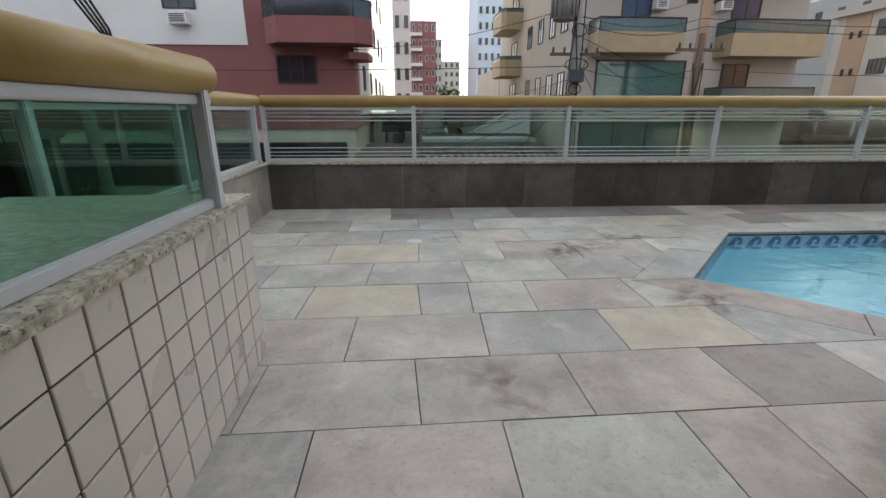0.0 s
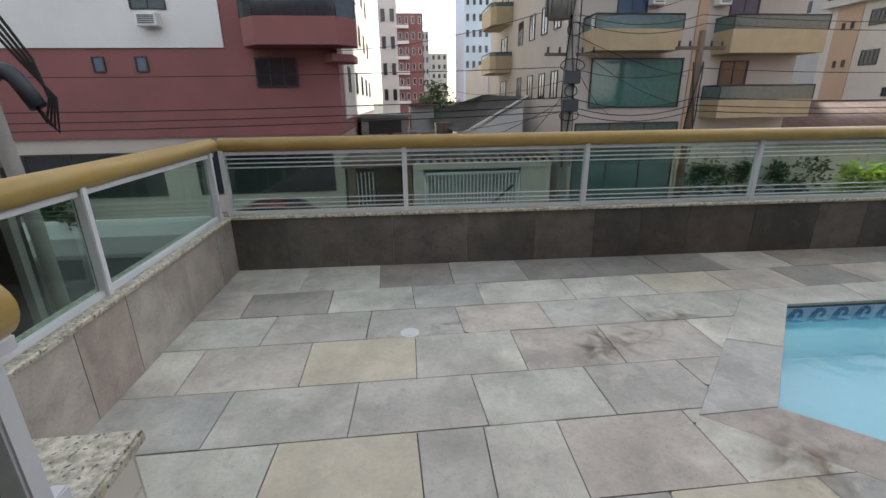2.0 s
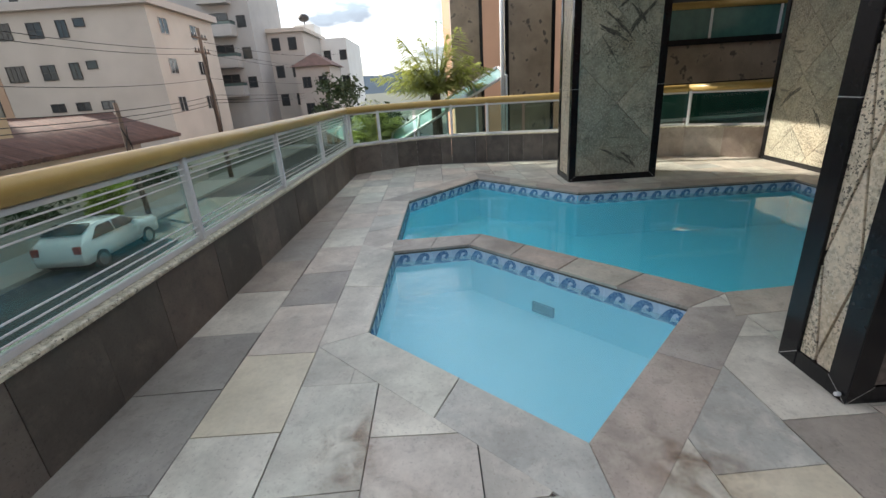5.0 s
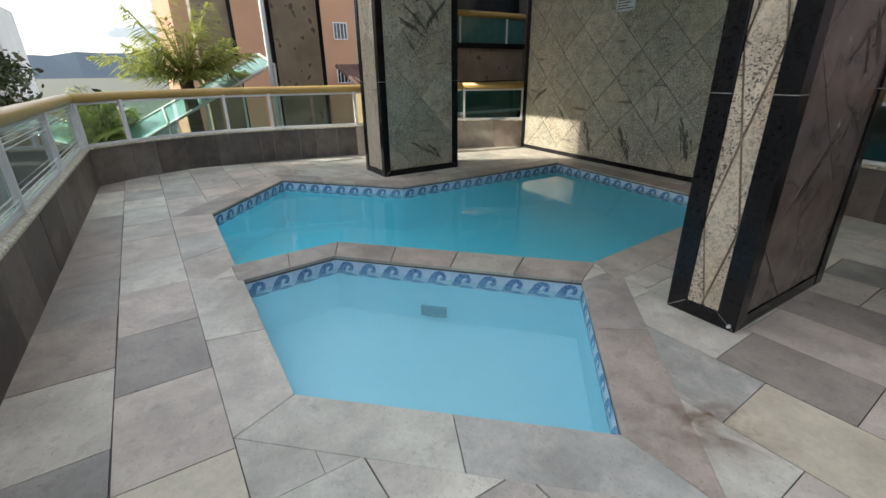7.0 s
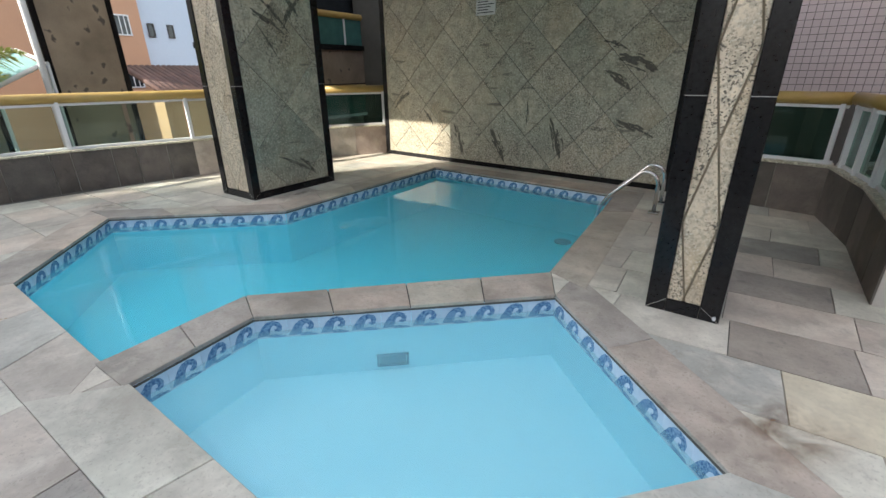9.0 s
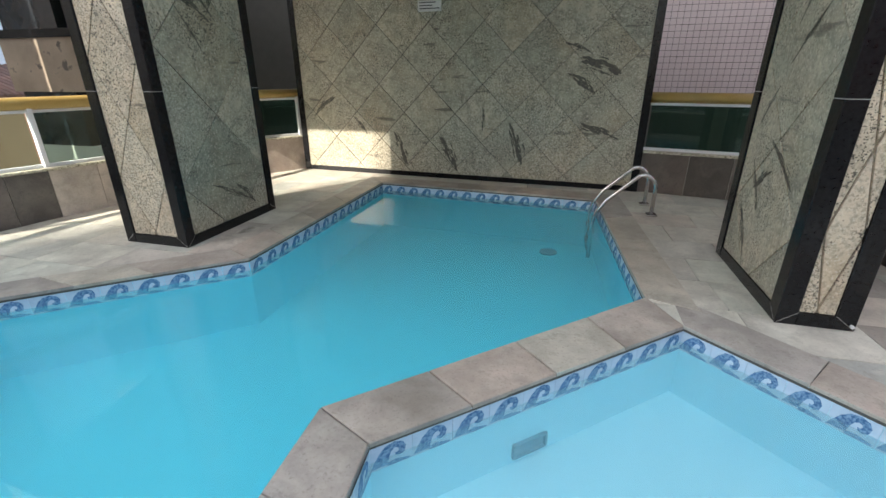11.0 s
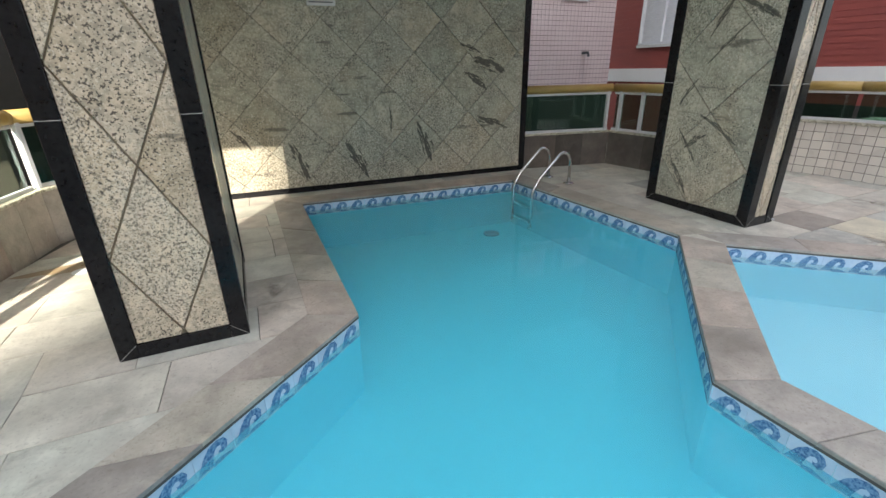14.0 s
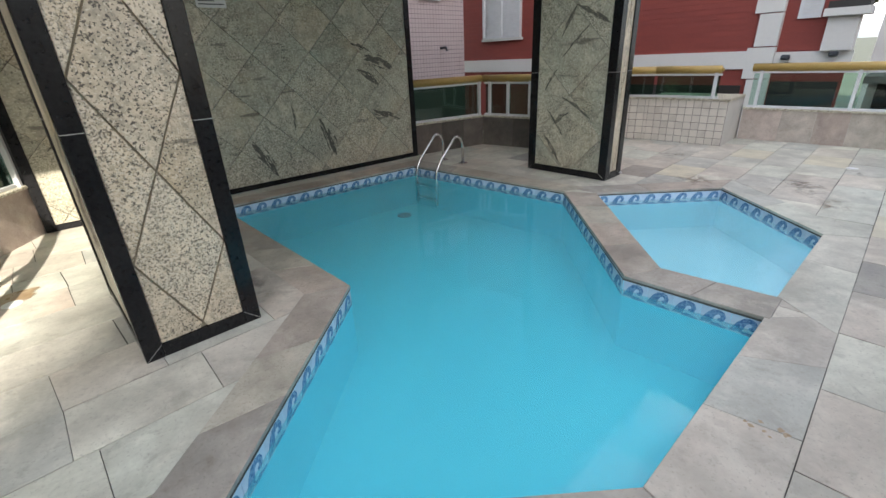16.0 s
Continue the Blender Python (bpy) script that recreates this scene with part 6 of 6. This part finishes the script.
# ---- east side: palm, glass canopy, neighbouring building ----
def palm(at, height, fronds, length, seed, label):
    rng = random.Random(seed)
    root = thing("palm_tree", label, "palm tree", at)
    bm = bmesh.new()
    tube(bm, [(0.04 * math.sin(k), 0.03 * k / 6, height * k / 8) for k in range(9)], 0.17, 12, 0.13)
    part("trunk", bm, BARK, root)
    for k in range(fronds):
        a, lift = k * 2.4 + rng.uniform(-0.2, 0.2), 0.35 + 1.08 * (k / fronds) + rng.uniform(-0.1, 0.1)
        L = length * rng.uniform(0.8, 1.15)
        bm = bmesh.new()
        way = Vector((math.cos(a), math.sin(a), 0))
        pts = []
        for i in range(13):
            t = i / 12
            pts.append(Vector((0, 0, height - 0.05)) + way * L * (t * math.cos(lift) * (1 - 0.05 * t)) + Vector((0, 0, L * (t * math.sin(lift) - 0.36 * t * t * math.cos(lift * 0.7)))))
        tube(bm, pts, 0.018, 5, 0.004)
        side = Vector((-way.y, way.x, 0))
        for i in range(46):
            t = 0.12 + 0.88 * i / 46
            f = t * 12
            j = min(int(f), 11)
            p = pts[j].lerp(pts[j + 1], f - j)
            ln = 0.42 * L / 1.3 * math.sin(math.pi * min(1, 0.18 + 0.82 * t)) + 0.08
            for s in (-1, 1):
                tip = p + side * s * ln * rng.uniform(0.75, 1.0) + way * ln * 0.45 + Vector((0, 0, ln * rng.uniform(-0.5, 0.25)))
                w = way * 0.014
                midp = p.lerp(tip, 0.5) + Vector((0, 0, 0.03))
                v = [bm.verts.new(q) for q in (p - w, p + w, midp + w * 1.3, midp - w * 1.3)]
                bm.faces.new(v)
                bm.faces.new((v[3], v[2], bm.verts.new(tip)))
        part("frond", bm, LEAF, root)
    return root


palm((12.1, 3.1, GROUND), 4.75, 26, 1.85, 4, "green feather palm beside the terrace")
palm((13.2, 4.9, GROUND), 3.6, 18, 1.3, 7, "smaller green palm beside the terrace")
shrub("garden_tree", "grey green tree in the next garden", (20, 5.4, GROUND), (1.5, 1.6, 1.0), 1500, 0.16, LEAF_DARK, 33, trunk=2.6, category="tree")
shrub("garden_tree", "grey green tree down the street", (44, 12.5, GROUND), (3.0, 3.0, 2.2), 1500, 0.25, LEAF_DARK, 35, trunk=3.0, category="tree")

canopy = thing("glass_canopy", "sloping white-framed canopy of pale teal glass", "canopy", (0, 0, 0))
CA, CB = Vector((12.0, 1.35, 1.62)), Vector((12.0, 4.4, 0.1))
for k in range(4):
    a, b = CA.lerp(CB, k / 4 + 0.01), CA.lerp(CB, (k + 1) / 4 - 0.01)
    bm = bmesh.new()
    v = [bm.verts.new(p) for p in (a, b, b + Vector((1.3, 0, 0.25)), a + Vector((1.3, 0, 0.25)))]
    bm.faces.new(v)
    bmesh.ops.solidify(bm, geom=bm.faces[:], thickness=0.012)
    part("pane", bm, TEAL_GLASS, canopy, "pale teal glass pane")
for k in range(5):
    p = CA.lerp(CB, k / 4)
    bm = bmesh.new()
    tube(bm, [p + Vector((-0.02, 0, 0.02)), p + Vector((1.32, 0, 0.27))], 0.03, 6)
    part("rafter", bm, WHITE_METAL, canopy)
    bm = bmesh.new()
    tube(bm, [p, (p.x, p.y, GROUND)], 0.03, 6)
    part("post", bm, WHITE_METAL, canopy)
for dx, dz in ((0, 0.0), (1.3, 0.25)):
    bm = bmesh.new()
    tube(bm, [CA + Vector((dx, 0.05, dz + 0.02)), CB + Vector((dx, 0, dz))], 0.035, 6)
    part("edge_beam", bm, WHITE_METAL, canopy)

nb = thing("neighbour_building", "neighbouring tower base with stone pillars and glass balconies", "building", (0, 0, 0))
block(nb, "pillar", TAN_STONE, 12.0, 12.7, 0.25, 1.28, GROUND, 7, "stone clad pillar")
block(nb, "edge_strip", BLACK, 11.985, 12.08, 0.16, 0.25, GROUND, 7, "black granite edge")
block(nb, "edge_strip", BLACK, 11.985, 12.08, 1.28, 1.37, GROUND, 7, "black granite edge")
bm = bmesh.new()
tube(bm, [(11.9, 1.46, GROUND), (11.9, 1.46, 7)], 0.05, 10)
part("downpipe", bm, WHITE_METAL, nb, "white downpipe")
block(nb, "pillar", TAN_STONE, 14.2, 14.8, 1.75, 2.55, GROUND, 7, "stone clad pillar")
block(nb, "edge_strip", BLACK, 14.15, 14.25, 1.66, 1.75, GROUND, 7)
block(nb, "wall", CREAM_WALL, 10.9, 12.4, -7.5, -1.5, GROUND, 0.35, "pale lower wall")
block(nb, "wall", TAN_STONE, 10.75, 12.4, -7.5, -1.45, 1.2, 1.98, "stone balcony front")
block(nb, "wall", TAN_STONE, 10.75, 12.4, -7.5, -1.45, 4.2, 5.0, "stone balcony front")
block(nb, "edge_strip", BLACK, 10.7, 12.4, -7.5, -1.42, 1.98, 2.1, "black granite strip")
block(nb, "window_band", PANE, 11.2, 12.3, -7.4, -1.5, 2.1, 4.2, "dark glazing behind the balcony")
block(nb, "window_band", PANE, 11.2, 12.3, -7.4, -1.5, 0.35, 1.2, "dark glazing")
block(nb, "balcony_glass", GREEN_PANE, 10.78, 10.8, -7.4, -1.5, 2.1, 2.7, "green balcony glass")
block(nb, "balcony_glass", GREEN_PANE, 10.78, 10.8, -7.4, -1.5, 0.45, 1.02, "green balcony glass")
block(nb, "sill", WHITE_METAL, 10.74, 10.84, -7.4, -1.48, 0.38, 0.45)
for z in (1.1, 2.76):
    bm = bmesh.new()
    tube(bm, [(10.78, -7.5, z), (10.78, -1.45, z)], 0.075, 10)
    part("handrail", bm, GOLD, nb, "gold painted handrail")
for y in (-1.55, -2.9, -4.4):
    bm = bmesh.new()
    box(bm, 10.76, 10.82, y - 0.025, y + 0.025, 2.1, 2.7)
    part("post", bm, WHITE_METAL, nb)
orange = thing("apartment_building", "orange and white apartment block with small barred windows", "building", (0, 0, 0))
block(orange, "wall", ORANGE_WALL, 26, 38, -6.75, 2.0, GROUND, 16)
# pale blue puts the shade of this white wall into its colour
block(orange, "wall", PALE_BLUE, 26.3, 38, -14, -6.75, GROUND, 16, "white side wall coloured blue for its shade")
for k in range(3):
    z = 0.9 + k * 2.2
    window(orange, W_FACE(26)(-5.45), 0.8, z, z + 0.85, bars=3, frame=WHITE_METAL)
    window(orange, W_FACE(26)(1.2), 0.8, z + 2, z + 2.85, bars=2, frame=WHITE_METAL)
    for y in (-7.1, -8.0):
        window(orange, W_FACE(26.3)(y), 0.3, z, z + 0.6, bars=0)
lowhouse = thing("house", "small orange house with a clay tile roof", "house", (0, 0, 0))
block(lowhouse, "wall", ORANGE_WALL, 21.0, 25.0, -9.5, -4.6, GROUND, 0.85)
for k in range(24):
    y = -9.6 + k * 0.22
    bm = bmesh.new()
    tube(bm, [(20.7, y, 0.8), (23.5, y, 1.75)], 0.12, 6)
    part("roof_tile", bm, ROOF_TILE, lowhouse)

# ---- south and west neighbours ----
pink = thing("neighbour_building", "pinkish white building faced with small square tiles", "building", (0, 0, 0))
# dark wall left bare below the tiles paints in a shaded gap
block(pink, "wall", GROUT, -1.98, 11, -8.5, -5.0, GROUND, 8)
P = 0.102
verts, faces = [], []
for i in range(62):
    for j in range(26):
        x, z = -1.98 + i * P, 1.02 + j * P
        b0 = len(verts)
        verts += [(x + 0.004, -4.992, z + 0.004), (x + P - 0.004, -4.992, z + 0.004), (x + P - 0.004, -4.992, z + P - 0.004), (x + 0.004, -4.992, z + P - 0.004),
                  (x + 0.004, -5.0, z + 0.004), (x + P - 0.004, -5.0, z + 0.004), (x + P - 0.004, -5.0, z + P - 0.004), (x + 0.004, -5.0, z + P - 0.004)]
        faces += [(b0 + 3, b0 + 2, b0 + 1, b0), (b0, b0 + 1, b0 + 5, b0 + 4), (b0 + 1, b0 + 2, b0 + 6, b0 + 5), (b0 + 2, b0 + 3, b0 + 7, b0 + 6), (b0 + 3, b0, b0 + 4, b0 + 7)]
me = bpy.data.meshes.new("tiles")
me.from_pydata(verts, [], faces)
me.materials.append(PINK_TILE)
tiles = new("tile_facing", me)
tiles.parent = pink
tagged(tiles, kind="stuff")
NORTHWARD = lambda y: (lambda u: pose(u, y, 0, 0, 0, 180))
window(pink, NORTHWARD(-4.99)(-0.35), 0.75, 2.85, 3.7, bars=1, frame=WHITE_METAL)
bm = bmesh.new()
tube(bm, [(-1.09, -5.0, 1.78), (-1.09, -4.8, 1.78), (-1.09, -4.78, 1.7)], 0.03, 8)
part("spout", bm, DARKPLASTIC, pink, "short dark overflow pipe")

brick = thing("neighbour_building", "dark red boarded building with white bands and corner stones", "building", (0, 0, 0))
block(brick, "wall", BRICK_RED, -14, -4.0, -9, 1.4, GROUND, 8)
for far, z0, z1 in ((2.95, GROUND, 2.35), (2.55, 2.35, 8)):
    bm = bmesh.new()
    prism(bm, [(-4.1, 1.4), (-4.1, far), (-9, far - 0.9), (-9, 1.4)], z0, z1)
    part("wall", bm, BRICK_RED, brick)
for k in range(46):
    z = -0.6 + k * 0.11
    for dims in ((-4.0, -3.985, -8.9, 1.35), (-4.1, -4.085, 1.75, 2.95 if z < 2.3 else 2.55)):
        bm = bmesh.new()
        box(bm, *dims, z, z + 0.1)
        part("board", bm, BRICK_RED, brick)
block(brick, "band", WHITE_WALL, -4.02, -3.94, -8.9, 1.42, 1.05, 1.4, "white painted band")
block(brick, "band", WHITE_WALL, -4.1, -4.02, 1.75, 3.0, 1.05, 1.36, "white painted band")
for k in range(9):
    z, w = -1.0 + k * 0.62, 0.16 if k % 2 else 0.06
    block(brick, "corner_stone", WHITE_WALL, -4.08, -3.93, 1.45 - w, 1.78, z, z + 0.6, "white corner stone")
# made-up garage: flat dark sheets paint in the darkness behind the railing
block(brick, "garage_front", FRAME_DARK, -4.0, -3.968, -4.2, 1.30, GROUND, 0.72, "dark sheet standing in for a garage opening")
block(brick, "garage_front", FRAME_DARK, -4.1, -4.068, 1.80, 2.9, GROUND, 0.80, "dark sheet standing in for a garage opening")
window(brick, E_FACE(-3.985)(-5.95), 1.4, 2.0, 3.4, pane=PLASTIC, frame=WHITE_METAL, bars=1, shutter=WHITE_METAL, sill=WHITE_WALL, deep=0.12)
window(brick, E_FACE(-4.085)(2.0), 0.36, 1.95, 2.9, pane=PLASTIC, frame=WHITE_METAL, bars=0, shutter=WHITE_METAL)
block(brick, "bay", WHITE_WALL, -4.4, -3.9, 2.5, 2.95, 1.36, 1.95, "white bay front")
block(brick, "bay_cornice", WHITE_WALL, -4.5, -3.8, 2.42, 3.08, 1.95, 2.08, "white moulded cornice")
block(brick, "bay_roof", FRAME_DARK, -4.45, -3.84, 2.46, 3.04, 2.08, 2.2, "dark eave")
for y, z in ((1.98, 1.22), (2.72, 1.26)):
    bm = bmesh.new()
    box(bm, -4.02, -3.85, y - 0.07, y + 0.07, z, z + 0.09)
    bmesh.ops.bevel(bm, geom=bm.edges[:], offset=0.02, segments=1, affect="EDGES")
    part("floodlight", bm, DARKPLASTIC, brick, "small dark floodlight")
shrub("street_tree", "dark leaning tree beyond the red building", (-11.5, 3.7, GROUND), (2.0, 1.5, 1.3), 2200, 0.14, LEAF_DARK, 41, trunk=6.2, category="tree")
# white block added where only bright sky shows past the tree
lane = thing("apartment_building", "white block standing in for bright sky beyond the trees", "building", (0, 0, 0))
block(lane, "wall", WHITE_WALL, -40, -24, 2, 14, GROUND, 9)
for k in range(4):
    window(lane, E_FACE(-24)(3.5 + k * 2.6), 1.2, 2.0, 3.2, bars=1)

# carport added to darken the view past the railing; near-black walls paint its shade
carport = thing("carport", "added open carport with near-black walls and a flat sheet roof", "carport", (0, 0, GROUND))
boxed("roof", ROOF_GREY, carport, -9.0, -6.5, 3.1, 9.0, 4.0, 4.15)
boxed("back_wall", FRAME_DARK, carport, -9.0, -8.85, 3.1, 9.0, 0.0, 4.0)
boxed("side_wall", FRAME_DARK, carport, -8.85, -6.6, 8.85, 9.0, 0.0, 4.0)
for y in (3.2, 6.0, 8.7):
    boxed("post", CONCRETE, carport, -6.7, -6.55, y, y + 0.15, 0.0, 4.0)

# far hills
bm = bmesh.new()
rng = random.Random(77)
prev = None
for k in range(61):
    a = math.radians(-40 + k * 2.0)
    h = 60 + 45 * noise.noise(Vector((k * 0.13, 0.4, 0))) + 18 * noise.noise(Vector((k * 0.5, 2.4, 0)))
    r = 1500
    row = [bm.verts.new((r * math.cos(a), r * math.sin(a), GROUND)), bm.verts.new(((r + 150) * math.cos(a), (r + 150) * math.sin(a), max(h, 10)))]
    if prev:
        bm.faces.new((prev[0], row[0], row[1], prev[1]))
    prev = row
tagged(part("backdrop", bm, HILL), "blue-green hills on the horizon", "hill", kind="structure")


# ---- things on the terrace ----
ladder = thing("pool_ladder", "polished steel ladder with two hooped rails at the pool edge", "pool ladder", (0, 0, 0))
for y in (-1.2, -0.76):
    x0, x1 = 2.67, 3.27
    bm = bmesh.new()
    pts = [(x0, y, 0.0), (x0, y, 0.30)]
    pts += [(x0 + 0.13 - 0.13 * math.cos(a), y, 0.30 + 0.14 * math.sin(a)) for a in np.linspace(0.2, math.pi * 0.62, 9)]
    pts += [(x1 - 0.12, y, 0.14), (x1 - 0.03, y, 0.0), (x1, y, -0.12), (x1, y, -0.55)]
    tube(bm, pts, 0.021, 12)
    part("rail", bm, CHROME, ladder)
    bm = bmesh.new()
    box(bm, x0 - 0.055, x0 + 0.055, y - 0.055, y + 0.055, 0.002, 0.022)
    bmesh.ops.bevel(bm, geom=bm.edges[:], offset=0.005, segments=1, affect="EDGES")
    part("foot_plate", bm, CHROME, ladder, "steel floor flange")
for z in (-0.26, -0.46):
    bm = bmesh.new()
    box(bm, 3.235, 3.305, -1.19, -0.77, z - 0.012, z + 0.012)
    part("tread", bm, CHROME, ladder)

sign = thing("notice_sign", "white pool rules notice on the granite wall", "sign", (5.52, -2.065, 2.36), 180 - 4.4)
bm = bmesh.new()
box(bm, -0.165, 0.165, -0.012, 0.0, -0.14, 0.14)
part("board", bm, PLASTIC, sign)
for k in range(7):
    bm = bmesh.new()
    box(bm, -0.14, 0.14 - 0.05 * (k % 3), -0.0135, -0.012, 0.1 - k * 0.035, 0.112 - k * 0.035)
    part("text_line", bm, INK, sign, "line of dark print")


def floor_drain(at):
    root = thing("floor_drain", "round white drain cover set in the paving", "drain", at, group="floor drains")
    bm = bmesh.new()
    tube(bm, [(0, 0, -0.015), (0, 0, 0.004)], 0.065, 24)
    part("rim", bm, PLASTIC, root)
    bm = bmesh.new()
    tube(bm, [(0, 0, 0.003), (0, 0, 0.006)], 0.045, 20)
    part("grate", bm, WHITE_METAL, root)
    return root


DRAIN = floor_drain((-0.06, 3.68, 0))
copy_thing(DRAIN, pose(8.08, -0.38, 0))


def skimmer(at, turn, label):
    root = thing("pool_inlet", label, "pool inlet", at, turn)
    bm = bmesh.new()
    for d in ((-0.11, 0.11, 0.033, 0.045), (-0.11, 0.11, -0.045, -0.033), (-0.11, -0.095, -0.045, 0.045), (0.095, 0.11, -0.045, 0.045)):
        box(bm, d[0], d[1], -0.02, 0.02, d[2], d[3])
    part("frame", bm, INLET, root)
    bm = bmesh.new()
    box(bm, -0.09, 0.09, -0.008, 0.006, -0.035, 0.035)
    part("grille", bm, INLET, root, "blue-grey grille")
    return root


skimmer((3.755, 2.388, -0.415), 41.2, "small dark rectangular inlet in the paddling pool wall")
bm = bmesh.new()
tube(bm, [(3.72, -1.03, -0.645), (3.72, -1.03, -0.628)], 0.11, 20)
tagged(part("pool_floor_drain", bm, INLET), "dark round drain on the pool floor", "drain")
for x, y in ((1.95, 1.475),):
    bm = bmesh.new()
    tube(bm, [(x, y, 0.04), (x, y + 0.02, 0.04)], 0.010, 10)
    tagged(part("anchor_hook", bm, WHITE_METAL), "small white fitting at the foot of the pillar", "fitting")

# rust flecks on the coping of the main pool
rng = random.Random(9)
for k in range(7):
    x, y, r = 5.73 + rng.uniform(-0.05, 0.05), 3.85 + 0.025 * k, rng.uniform(0.006, 0.016)
    bm = bmesh.new()
    bm.faces.new([bm.verts.new((x + r * rng.uniform(0.6, 1.4) * math.cos(a), y + r * rng.uniform(0.6, 1.4) * math.sin(a), 0.0052)) for a in (q * math.tau / 9 for q in range(9))])
    part("rust_fleck", bm, WET_STAIN, MAIN_ROOT, "small rust stain")
